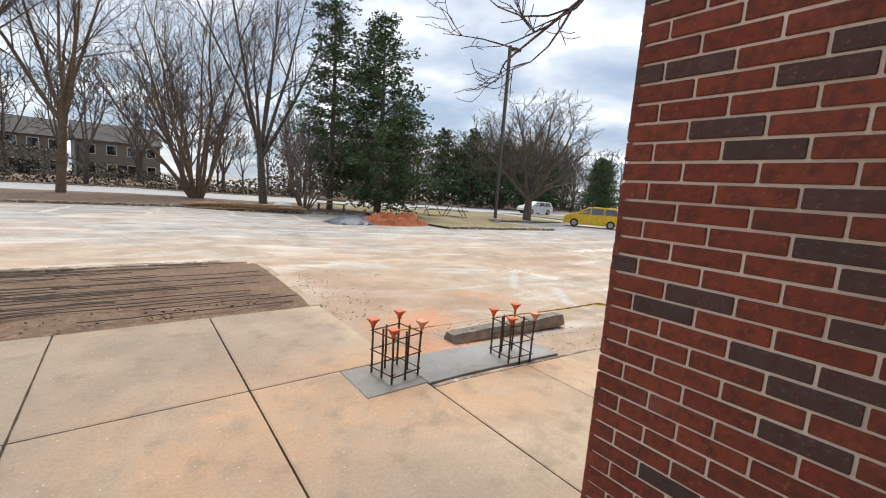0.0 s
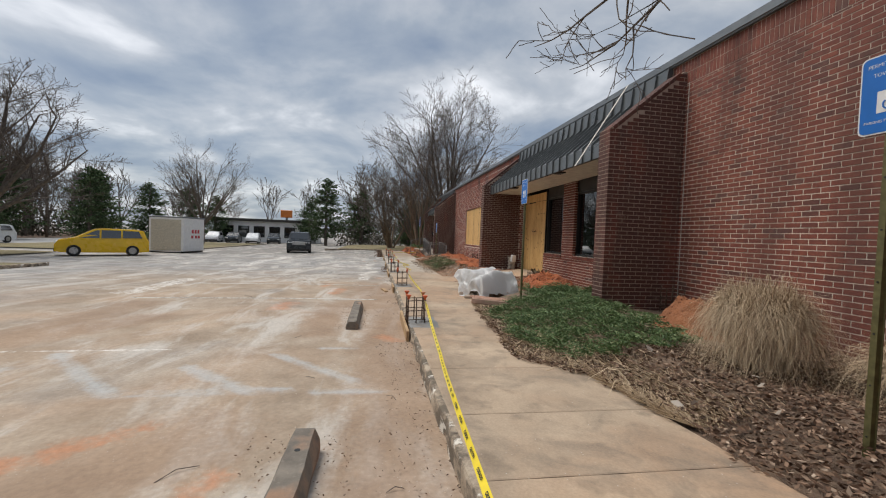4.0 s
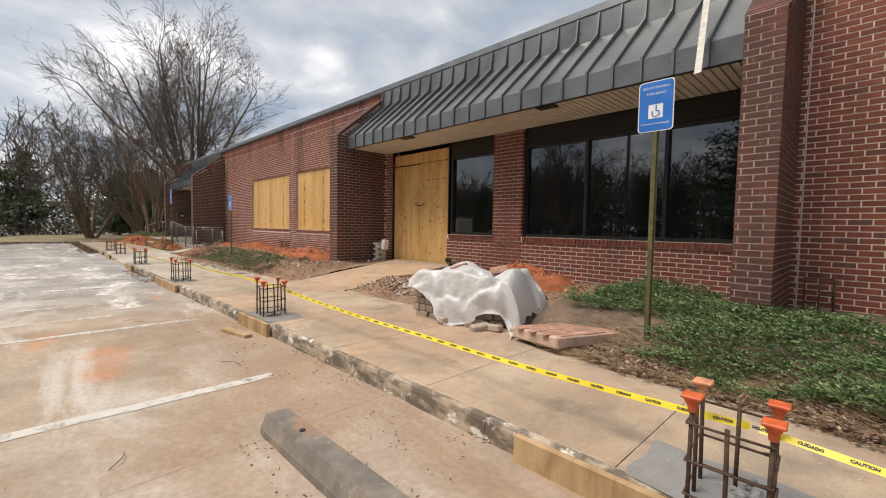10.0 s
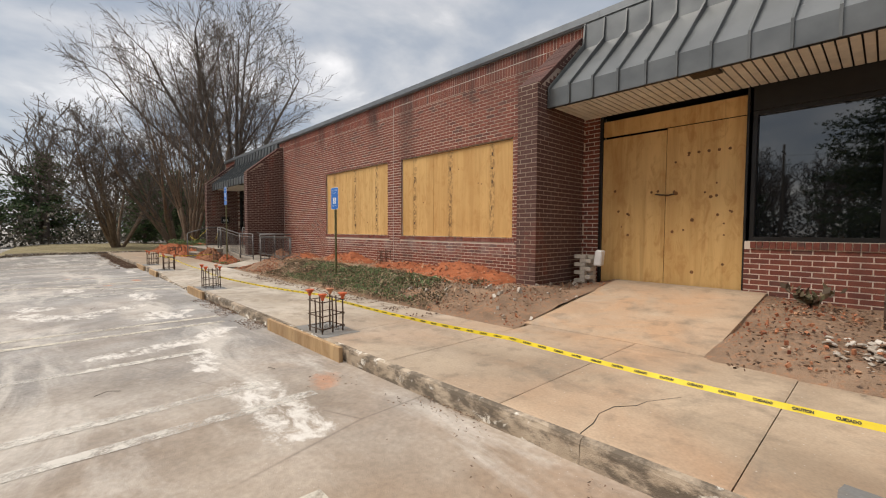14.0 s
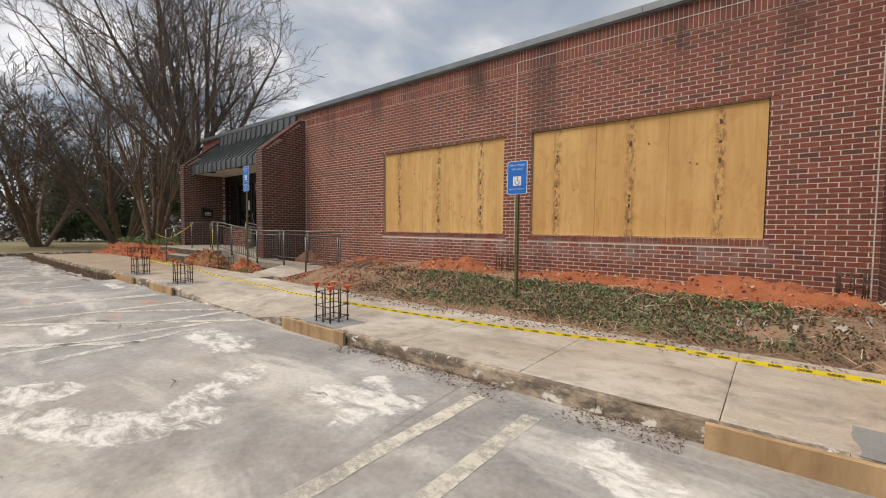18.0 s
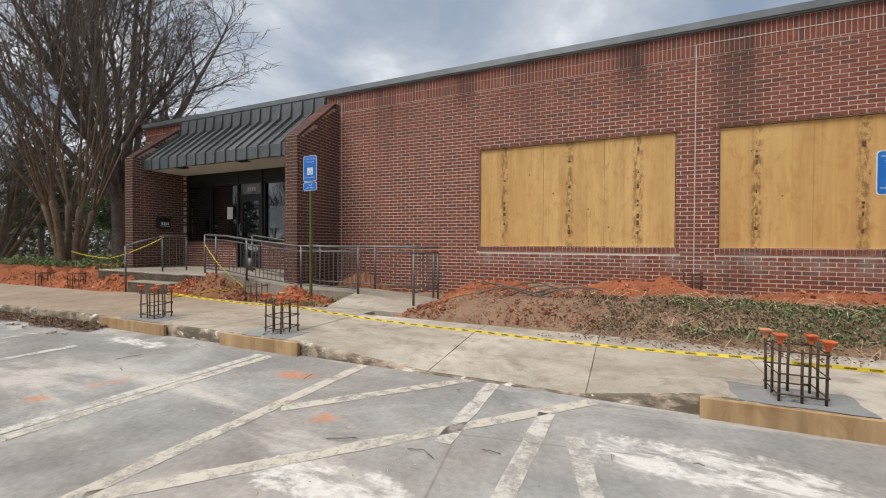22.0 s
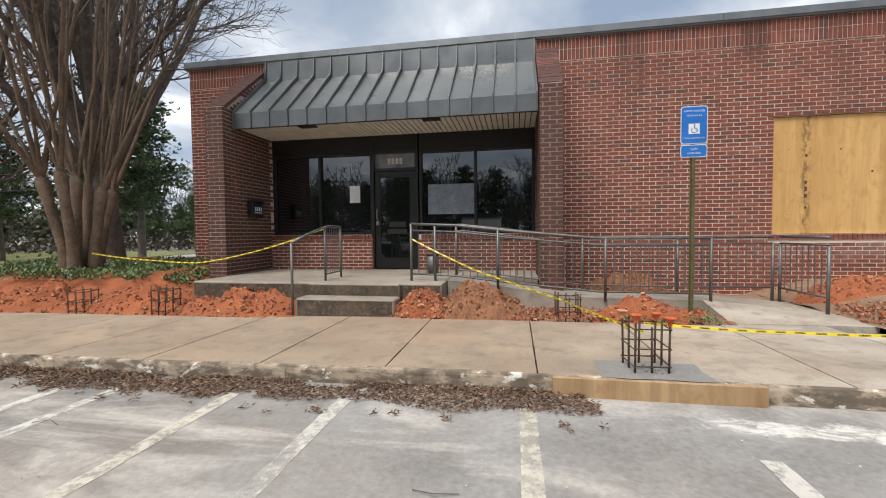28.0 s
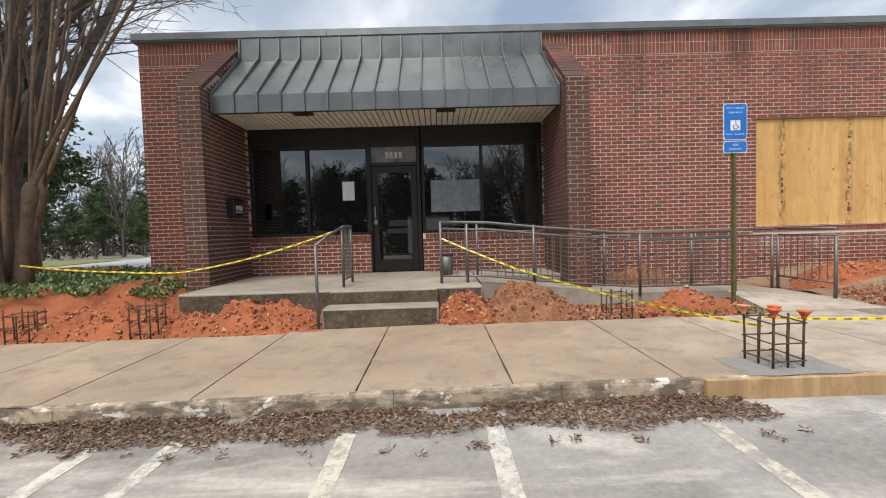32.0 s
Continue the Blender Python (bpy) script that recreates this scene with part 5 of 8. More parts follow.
part("post", G().tube([(0.17, 0.82, -0.48), (0.17, 0.82, 0.62)], 0.02, 8), RAIL, sr, smooth=True)
part("bottom_rail", G().tube([(0, 0.1, 0.1), (0, -0.5, 0.1)], 0.012, 6), RAIL, sr)
for k in range(1, 7):
    part("picket", G().tube([(0, 0.1 - 0.086 * k, 0.1), (0, 0.1 - 0.086 * k, 0.86)], 0.007, 5), RAIL, sr)


# ---- rebar cages and grout pads ----
def cage(caps=True):
    c = thing("rebar_cage", (0, 0, 0), "square cage of rusty rebar with orange safety caps" if caps else "square cage of bare rusty rebar set in the dirt", "rebar cage", "rebar cages along the pavement")
    s, h = 0.125, 0.4
    spots = [(-s, -s), (s, -s), (s, s), (-s, s), (0, -s), (0, s), (-s, 0), (s, 0)]
    for k, (x, y) in enumerate(spots):
        hh = h + (-0.02, 0.0, 0.015, -0.01, -0.03, -0.05, -0.02, -0.04)[k]
        dx, dy = RND.uniform(-0.008, 0.008), RND.uniform(-0.008, 0.008)
        part("bar", G().tube([(x, y, -0.06), (x + dx / 2, y, hh / 2), (x + dx, y + dy, hh)], 0.0085, 7), RUST, c, smooth=True)
        if k < 4 and caps:
            cap = G().tube([(x + dx, y + dy, hh - 0.035), (x + dx, y + dy, hh - 0.01)], [0.015, 0.018], 8)
            cap.tube([(x + dx, y + dy, hh - 0.01), (x + dx, y + dy, hh + 0.025)], [0.02, 0.042], 4)
            cap.cbox(x + dx - 0.036, x + dx + 0.036, y + dy - 0.036, y + dy + 0.036, hh + 0.02, hh + 0.034, 0.004)
            part("safety_cap", cap, CAP_OLD if k == 1 else CAP, c)
    for z in (0.05, 0.185, 0.335):
        q = s + 0.012
        part("tie", G().tube([(-q, -q, z), (q, -q, z + 0.006), (q, q, z), (-q, q, z - 0.004), (-q, -q, z + 0.01), (-q + 0.05, -q + 0.02, z + 0.012)], 0.0055, 6), RUST, c, smooth=True)
    return c


first, bare_first = None, None
for x, y, dz, rz, sc in ((1.11, 1.72, 0.0, 8, 0.92), (2.16, 1.6, 0.0, -6, 0.92), (7.56, 1.36, 0, 3, 1.02), (12.43, 1.27, 0, -4, 1.03), (17.0, 1.28, 0, 5, 1.05), (22.02, 1.24, 0, 2, 1.05), (27.04, 1.13, 0, -3, 1.05), (29.43, 1.19, 0, 6, 1.05),
                          (7.58, -3.1, 0.04, 4, 1.1), (12.5, -2.5, -0.16, -8, 1.05), (17.04, -3.1, -0.06, 3, 1.0), (22.14, -3.1, -0.06, -2, 1.0), (29.8, -0.92, -0.12, 4, 1.1), (35.82, -0.72, 0.0, -5, 1.05), (37.33, -0.7, -0.03, 7, 1.05)):
    m = pose(x, y, (bed_z(x, y) if y < 0 else walk_z(x)) + dz + 0.008, 0, 0, rz)
    if y < 0:
        if bare_first is None:
            bare_first = cage(False)
            bare_first.matrix_world = m
        else:
            ob = copy_thing(bare_first, m)
            ob.scale = (sc, sc, sc)
    elif first is None:
        first = cage()
        first.matrix_world = m
        first.scale = (sc, sc, sc)
    else:
        ob = copy_thing(first, m)
        ob.scale = (sc, sc, sc)


def pad(x0, x1, y0, y1, skew=0.0):
    s = G()
    x = (x0 + x1) / 2
    s.grid(8, 6, lambda u, v: (x0 + (x1 - x0) * u + skew * v + 0.012 * math.sin(9 * v + x0), y0 + (y1 - y0) * v + 0.012 * math.sin(11 * u), walk_z(x0 + (x1 - x0) * u) + (0.002 if u in (0, 1) or v in (0, 1) else 0.006 + 0.004 * noise.noise(Vector((u * 5, v * 5, x0))))))
    solo("grout_pad", s, FRESH, "fresh grey grout patch set in the pavement", "grout pad", "grout pads under the cages", fix=False)
    for dx, dy in ((x - 0.02, (y0 + y1) / 2),):
        l = G()
        for k in range(26):
            a, r = RND.uniform(0, 6.28), RND.uniform(0.0, 0.14)
            p = Vector((dx + r * math.cos(a), dy + r * math.sin(a), walk_z(dx) + 0.008))
            w = RND.uniform(0.008, 0.028)
            l.cbox(-w, w, -w * 0.8, w * 0.8, -w * 0.5, w * 0.5, w * 0.3, Matrix.Translation(p) @ pose(0, 0, 0, RND.uniform(0, 360), RND.uniform(0, 360)))
        solo("grout_crumbs", l, FRESH, "lumps of grey grout round the cage foot", kind="stuff")


solo("grout_pad", slab(0.79, 1.246, 1.5, 1.93, lambda x, y: walk_z(x) + 0.006, 0.2), FRESH, "fresh grey grout patch set in the pavement", "grout pad", "grout pads under the cages")
solo("grout_pad", slab(1.25, 2.66, 1.486, 1.93, lambda x, y: walk_z(x) + 0.006, 0.4), FRESH, "fresh grey grout strip cast beyond the kerb", "grout pad", "grout pads under the cages")
for x0, x1 in ((7.13, 7.95), (11.98, 12.76), (16.7, 17.46), (21.65, 22.4), (26.68, 27.42), (29.0, 29.82)):
    pad(x0, x1, 1.02, 1.46)

# ---- timber forms along the kerb ----
for k, (x0, x1) in enumerate(((6.86, 8.5), (11.88, 12.8), (16.24, 18.11), (21.42, 22.64), (26.4, 27.63), (28.7, 30.2))):
    xm = (x0 + x1) / 2
    slope = math.degrees(math.atan2(walk_z(x0) - walk_z(x1), x1 - x0))
    f = G().cbox(-(x1 - x0) / 2, (x1 - x0) / 2, 0, 0.04, -0.16, 0.008, 0.003)
    ob = solo("form_board", f, LUMBER, "sawn timber form board standing against the kerb", "board", "kerb form boards")
    ob.matrix_world = pose(xm, KERB_Y + 0.02, walk_z(xm), 0, slope, 0)
off = solo("board_offcut", G().cbox(-0.27, 0.27, -0.045, 0.045, 0, 0.04, 0.004), LUMBER, "short weathered timber offcut lying by the kerb", "board")
off.matrix_world = pose(12.26, 1.74, road_z(12.3), 0, 0, 10)


# ---- wheel stops ----
def wheel_stop(x0, x1, y):
    s = G()
    prof = [(-0.1, 0), (0.1, 0), (0.1, 0.045), (0.062, 0.125), (-0.062, 0.125), (-0.1, 0.045)]
    L = x1 - x0
    n = 40
    for k in range(n + 1):
        t = k / n
        end = 0.93 if k in (0, n) else 1.0
        for py, pz in prof:
            w = 0.006 * noise.noise(Vector((t * 7, py * 9, pz * 9 + x0))) - 0.014 * max(0.0, noise.noise(Vector((t * 17, py * 14, pz * 14 + x0))) - 0.25) * (pz > 0.1)
            s.v.append((-L / 2 + L * t, py * end + w, pz * end + w))
    for k in range(n):
        for i in range(6):
            a, c = k * 6 + i, k * 6 + (i + 1) % 6
            s.f.append((a, c, c + 6, a + 6))
    s.f.append((0, 1, 2, 3, 4, 5))
    s.f.append(tuple(n * 6 + i for i in reversed(range(6))))
    w = thing("wheel_stop", pose((x0 + x1) / 2, y, road_z((x0 + x1) / 2), 0, 0.5, 0), "weathered grey precast concrete wheel stop", "wheel stop", "wheel stops")
    part("body", s, STOP, w)
    for dx in (-L * 0.33, L * 0.33):
        part("pin_hole", G().tube([(dx, 0, 0.12), (dx, 0, 0.128)], 0.017, 8), INK, w)


wheel_stop(2.15, 3.88, 2.4)
wheel_stop(7.6, 9.72, 2.32)


# ---- accessible-parking signs ----
def sign(x, y, ztop, two, ground):
    s = thing("parking_sign", pose(x, y, ground), "blue accessible-parking sign on a green steel post" if not two else "two blue accessible-parking plates on a green steel post", "road sign", "parking signs")
    H = ztop - ground
    u = G().prism([(-0.03, -0.012), (-0.018, -0.012), (-0.014, 0.012), (0.014, 0.012), (0.018, -0.012), (0.03, -0.012), (0.03, -0.008), (0.022, -0.008), (0.017, 0.017), (-0.017, 0.017), (-0.022, -0.008), (-0.03, -0.008)], "z", -0.2, H - 0.02)
    part("post", u, GREEN_POST, s)
    for k in range(int(H / 0.3)):
        part("bolt", G().tube([(0, 0.016, 0.2 + 0.3 * k), (0, 0.02, 0.2 + 0.3 * k)], 0.006, 6), INK, s)
    low = H - 0.457
    def plate(z0, z1, name):
        w, r = 0.1525, 0.03
        out = []
        for cx, cz, a0 in ((w - r, z1 - r, 0), (-w + r, z1 - r, 90), (-w + r, z0 + r, 180), (w - r, z0 + r, 270)):
            for k in range(4):
                a = radians(a0 + 30 * k)
                out.append((cx + r * math.cos(a), cz + r * math.sin(a)))
        p = part(name, G().prism(out, "y", 0.019, 0.022), WHITE, s)
        inn = [(a * 0.945, (z0 + z1) / 2 + (b - (z0 + z1) / 2) * (1 - 0.016 / (z1 - z0))) for a, b in out]
        part("plate_face", G().prism(inn, "y", 0.0215, 0.0235), BLUE, p)
        return p
    p = plate(low, H, "plate")
    def words(txt, z, size, host):
        cu = bpy.data.curves.new("lettering", "FONT")
        cu.body, cu.size, cu.align_x, cu.align_y = txt, size, "CENTER", "CENTER"
        cu.materials.append(WHITE)
        ob = new("lettering", cu)
        ob.parent = host
        ob.matrix_basis = pose(0, 0.0245, z, 90, 0, 180)
    words("PERMIT PARKING", H - 0.06, 0.03, p)
    words("TOW-AWAY", H - 0.115, 0.03, p)
    words("PARKING FOR DISABLED", low + 0.07, 0.022, p)
    part("symbol_field", G().box(-0.062, 0.062, 0.0235, 0.0245, low + 0.12, low + 0.245), WHITE, p)
    z = low + 0.18
    part("wheelchair_symbol", G().tube([(0.03 * math.cos(a) , 0.0252, z - 0.015 + 0.03 * math.sin(a)) for a in [radians(200 + 17 * k) for k in range(13)]], 0.005, 4)
         .tube([(-0.004, 0.0252, z + 0.045), (-0.004, 0.0252, z + 0.008), (-0.028, 0.0252, z + 0.004), (-0.038, 0.0252, z - 0.03)], 0.0055, 4).tube([(-0.004, 0.0246, z + 0.052), (-0.004, 0.0256, z + 0.052)], 0.008, 8), BLUE, p)
    if two:
        q = plate(low - 0.165, low - 0.012, "lower_plate")
        words("VAN", low - 0.065, 0.04, q)
        words("ACCESSIBLE", low - 0.115, 0.03, q)
    return s


sign(3.1, -0.87, 2.345, False, walk_z(3.1) - 0.02)
sign(8.63, -0.74, 2.325, False, bed_z(8.6, -0.74) - 0.02)
sign(20.63, -0.81, 1.81, False, bed_z(20.6, -0.81) - 0.02)
sign(28.32, -0.8, 2.385, True, walk_z(28.3) - 0.02)


# ---- caution tape ----
def tape(pts, name="caution_tape", sag=0.12, seg=26, half=0.02, twist=0.3):
    t_ob = thing(name, pose(*pts[0]), "yellow caution tape with black print strung between the cages", "tape", "runs of caution tape")
    o = Vector(pts[0])
    path = []
    for a, c in zip(pts[:-1], pts[1:]):
        a, c = Vector(a), Vector(c)
        for k in range(seg):
            t = k / seg
            p = a.lerp(c, t)
            p.z -= sag * 4 * t * (1 - t) * min(1.0, (c - a).length / 4)
            p.z = max(p.z, walk_z(p.x) + 0.02)
            path.append(p - o)
    path.append(Vector(pts[-1]) - o)
    rib = G()
    ups = []
    for i, p in enumerate(path):
        d = (path[min(i + 1, len(path) - 1)] - path[max(i - 1, 0)]).normalized()
        side = d.cross(Vector((0, 0, 1))).normalized()
        tw = twist + 0.5 * noise.noise(Vector((i * 0.03, o.x, 0)))
        up = (Vector((0, 0, 1)) * math.cos(tw) + side * math.sin(tw)) * half
        ups.append((d, up))
        rib.v.extend([tuple(p - up), tuple(p + up)])
        if i:
            n = 2 * i
            rib.f.append((n - 2, n, n + 1, n - 1))
    ribbon = part("ribbon", rib, YELLOW, t_ob, fix=False)
    # the print runs along both faces
    gone, word = 0.1, 0
    for i in range(1, len(path)):
        L = (path[i] - path[i - 1]).length
        while gone < L:
            p = path[i - 1].lerp(path[i], gone / L)
            d, up = ups[i]
            d = (path[i] - path[i - 1]).normalized()
            for sg in (1, -1):
                x_, y_ = d * sg, (up - d * up.dot(d)).normalized()
                z_ = x_.cross(y_)
                cu = WORDS[word % 2]
                ob = new("lettering", cu)
                ob.parent = ribbon
                ob.matrix_basis = Matrix.Translation(p + z_ * 0.003) @ Matrix((x_, y_, z_)).transposed().to_4x4()
            word += 1
            gone += 0.15
        gone -= L
    return t_ob


def print_word(txt):
    cu = bpy.data.curves.new("lettering", "FONT")
    cu.body, cu.size, cu.align_x, cu.align_y, cu.resolution_u, cu.offset = txt, 0.017, "CENTER", "CENTER", 2, 0.0008
    cu.materials.append(INK)
    return cu


WORDS = [print_word("CAUTION"), print_word("CUIDADO")]
zc = lambda x, h: walk_z(x) + h
tape([(5.0, 1.36, zc(5, 0.18)), (5.03, 1.33, zc(5, 0.1)), (5.0, 1.3, zc(5, 0.02))], sag=0.0, seg=3)
tape([(1.13, 1.7, zc(1.1, 0.33)), (2.13, 1.62, zc(2.1, 0.36)), (3.3, 1.56, zc(3.3, 0.4)), (5.0, 1.36, zc(5, 0.19)), (7.5, 1.2, zc(7.5, 0.29))], sag=0.03, twist=0.85, half=0.016)
tape([(7.53, 1.2, zc(7.5, 0.29)), (9.9, 1.03, zc(9.9, 0.2)), (12.42, 1.1, zc(12.4, 0.3))], sag=0.03, half=0.016)
tape([(12.5, 1.1, zc(12.5, 0.32)), (14.7, 0.85, zc(14.7, 0.26)), (17.0, 0.98, zc(17.0, 0.28)), (18.5, 0.6, zc(18.5, 0.18)), (22.0, 1.1, zc(22.0, 0.22))], sag=0.03, half=0.015)
tape([(22.1, 1.12, zc(22.1, 0.24)), (24.5, 0.8, zc(24.5, 0.16)), (27.0, 1.0, zc(27.0, 0.3)), (28.2, 0.95, zc(28.2, 0.28)), (29.4, 1.05, zc(29.4, 0.35))], sag=0.04, half=0.012)
tape([(29.4, 1.05, zc(29.4, 0.27)), (29.9, -0.7, zc(30, 0.26)), (31.1, -1.1, zc(31, 0.62)), (32.1, YF, PZ + 0.66)], sag=0.03, half=0.011)
tape([(33.52, -1.45, PZ + 0.84), (34.7, -1.4, 0.6), (35.8, -1.45, 0.4), (36.8, -1.6, 0.42), (38.4, -1.75, 0.55)], sag=0.05, half=0.011)


# ---- painted bay lines ----
def line(x0, y0, x1, y1, mat, w=0.058, name="bay_line"):
    s = G()
    d = Vector((x1 - x0, y1 - y0, 0))
    sd = Vector((-d.y, d.x, 0)).normalized() * w
    n = max(2, int(d.length / 0.12))
    for k in range(n + 1):
        p = Vector((x0, y0, 0)) + d * (k / n)
        for g_ in (-1, 1):
            q = p + sd * g_ * (1 + 0.22 * noise.noise(Vector((p.x * 5, p.y * 5, g_ * 3.0))))
            s.v.append((q.x, q.y, lot_z(q.x, q.y) + (0.004 if q.y < 8 else 0.012)))
        if k:
            m = 2 * k
            s.f.append((m - 2, m, m + 1, m - 1))
    solo(name, s, mat, "worn painted parking-bay line", "line", "parking lines", kind="structure", fix=False)


W, Y = PAINT_WHITE, PAINT_YELLOW
for x, a, c, m in ((10.66, 1.95, 7.0, W), (13.45, 1.85, 7, W), (14.45, 2.6, 7, Y), (15.7, 2.05, 7, W), (16.17, 2.3, 7, W), (17.58, 2.4, 7, W), (19.06, 1.8, 7, Y), (19.53, 1.72, 7, Y), (25.55, 1.5, 7, Y), (26.68, 1.65, 7, Y), (26.82, 1.65, 7, W), (29.1, 2.3, 7, W), (30.4, 1.7, 7, Y),
                   (31.8, 1.75, 7, W), (32.77, 1.8, 7, Y), (33.88, 1.78, 7, W), (34.41, 1.8, 7, W), (36.6, 1.8, 7, W), (38.8, 1.8, 7, W)):
    line(x, a, x, c, m)
for q in ((25.47, 2.68, 24.3, 1.32), (24.16, 2.66, 24.2, 1.36), (25.5, 3.9, 23.36, 1.55), (23.68, 5.0, 23.65, 1.93), (23.05, 3.7, 23.42, 2.24), (23.2, 2.9, 25.45, 5.4)):
    line(*q, Y if q[0] > 25 else W)
for x in (-11, -8.2, -5.4, -2.6, 0.2, 3.0, 5.8):
    line(x, 17.2, x + 0.5, 21.0, W, 0.13)
for x in (22.2, 25.0, 27.8, 30.6):
    line(x, 8.5, x + 0.3, 12.5, W, 0.07)
# ---- planting beds and dirt between the pavement and the walls ----
def bed(name, x0, x1, y0, y1, mat, label, rough=0.04, pit=None, edge=0.0, bank=0.0):
    s = G()
    nx, ny = max(6, int((x1 - x0) / 0.12)), max(4, int((y1 - y0) / 0.12))
    def f(u, v):
        x, y = x0 + (x1 - x0) * u, y0 + (y1 - y0) * v
        z = bed_z(x, y) + rough * noise.fractal(Vector((x * 1.6, y * 1.6, 3.3)), 1.0, 2.0, 4) + edge * math.sin(math.pi * v) - 0.015
        if bank:
            q = min(1, max(0, (-0.5 - y) / 1.5))
            z += bank * q * q * (3 - 2 * q) * min(1, max(0, (x - 35.2) / 1.5))
        if v == 1:
            z -= 0.05
        if pit:
            z -= pit[3] * math.exp(-(((x - pit[0]) ** 2 + (y - pit[1]) ** 2) / pit[2] ** 2))
        return (x, y, z)
    s.grid(nx, ny, f)
    return solo(name, s, mat, label, kind="structure", smooth=True, fix=False)


bed("planting_bed", 1.36, 9.9, FACE, -0.16, MULCH, "brown mulched planting bed", 0.05, None, 0.03)
bed("planting_bed", 9.9, 13.74, FACE, -0.5, BARE, "bare dirt bed with rubble", 0.05, (12.5, -2.5, 0.3, 0.26))
bed("planting_bed", 15.68, 26.4, FACE, -0.34, BARE, "bare clay-stained bed along the wall", 0.05, None, 0.02)
bed("planting_bed", 27.88, 32.18, -1.53, -0.55, BARE, "narrow dirt strip beside the ramp", 0.05, (29.85, -0.95, 0.3, 0.35))
bed("planting_bed", 26.0, 30.2, FACE, -2.33, BARE, "dirt strip behind the ramp", 0.05)
bed("planting_bed", 33.62, 43.0, FACE - 3.0, -0.52, CLAY, "red clay bed by the porch", 0.07, None, 0.0, 0.55)
bed("planting_bed", -6.4, 1.16, 3.55, 6.29, ISLAND, "raked brown mulch island", 0.03, None, 0.04)


def mound(x, y, rx, ry, h, mat, seed, label, clods=90, clod_mat=None, base=bed_z, grains=(0.005, 0.007, 0.009, 0.012, 0.017, 0.024)):
    s = G()
    n = 48
    def f(u, v):
        a, c = u * 2 - 1, v * 2 - 1
        d = math.hypot(a, c)
        px_, py_ = x + a * rx, y + c * ry
        w = max(0.0, 1 - d ** 1.6)
        z = h * w * (0.75 + 0.6 * noise.fractal(Vector((px_ * 2.4, py_ * 2.4, seed)), 1.0, 2.0, 4)) + min(1.0, 2.5 * w) * (0.055 * abs(noise.noise(Vector((px_ * 9, py_ * 9, seed)))) + 0.035 * noise.noise(Vector((px_ * 21, py_ * 21, seed))))
        return (px_, py_, base(px_, py_) + z - 0.03 * (d > 0.85))
    s.grid(n, n, f)
    m = thing("dirt_mound", pose(0, 0, 0), label, "dirt mound", "heaps of dug clay")
    part("soil", s, mat, m, smooth=True, fix=False)
    c = G()
    for k in range(int(clods * 3.2)):
        a, r = RND.uniform(0, 6.283), math.sqrt(RND.random()) * 1.02
        u, v = (1 + r * math.cos(a)) / 2, (1 + r * math.sin(a)) / 2
        p = Vector(f(min(max(u, 0), 1), min(max(v, 0), 1)))
        w = RND.choice(grains) * RND.uniform(0.7, 1.3)
        c.box(-w, w, -w * RND.uniform(0.5, 1), w * RND.uniform(0.5, 1), -w * 0.5, w * RND.uniform(0.3, 0.7), Matrix.Translation(p + Vector((0, 0, w * 0.3))) @ pose(0, 0, 0, RND.uniform(0, 360), RND.uniform(0, 360), RND.uniform(0, 360)))
    part("clod_scatter", c, clod_mat or CLOD, m, kind="stuff")
    return m


MB = "heap of loose red clay thrown up by digging"
mound(6.15, -2.5, 0.85, 0.62, 0.56, RUST_SOIL, 1.5, "smooth heap of dug orange-brown dirt against the wall", 260, RUST_CLOD, bed_z, (0.003, 0.005, 0.007, 0.011))
mound(11.1, -2.35, 0.95, 0.72, 0.34, CLAY, 2.5, MB, 140)
mound(18.2, -2.0, 1.5, 0.85, 0.27, CLAY, 3.5, MB, 160)
mound(20.3, -2.4, 1.3, 0.6, 0.12, CLAY, 4.5, MB, 120)
mound(22.9, -2.4, 1.1, 0.65, 0.24, CLAY, 5.5, MB, 130)
mound(25.5, -2.15, 0.95, 0.65, 0.22, CLAY, 6.5, MB, 260, None, bed_z, (0.004, 0.006, 0.009, 0.014, 0.022))
mound(28.6, -2.85, 0.85, 0.45, 0.45, SPOIL, 7.5, "heap of brown dirt behind the ramp rail", 80)
mound(31.0, -1.0, 0.75, 0.44, 0.5, SPOIL, 8.5, "brown dirt heap beside the porch steps", 220, RUST_CLOD)
mound(31.75, -0.95, 0.6, 0.38, 0.34, CLAY, 9.5, "heap of red clay lumps beside the porch steps", 320)
mound(28.7, -0.98, 0.8, 0.38, 0.27, CLAY, 10.5, MB, 150)
mound(34.7, -1.1, 1.2, 0.6, 0.42, CLAY, 11.5, MB, 420)
mound(36.6, -1.15, 1.4, 0.66, 0.36, CLAY, 12.5, MB, 420)
mound(38.8, -1.1, 1.5, 0.64, 0.42, CLAY, 13.5, MB, 380)
mound(40.6, -1.05, 1.6, 0.7, 0.4, CLAY, 14.5, MB, 160)

# chips of broken concrete by the bed
ch = G()
for k in range(300):
    x, y = RND.gauss(12.3, 0.32), RND.gauss(-1.0, 0.15)
    w = RND.choice([0.008, 0.012, 0.02, 0.02, 0.035])
    ch.cbox(-w, w, -w * 0.7, w * 0.7, -w * 0.25, w * 0.25, w * 0.12, Matrix.Translation((x, y, bed_z(x, y) + w * 0.3)) @ pose(0, 0, 0, RND.uniform(-28, 28), RND.uniform(-28, 28), RND.uniform(0, 360)))
solo("concrete_chips", ch, RUBBLE, "scatter of pale broken concrete chips", kind="stuff")

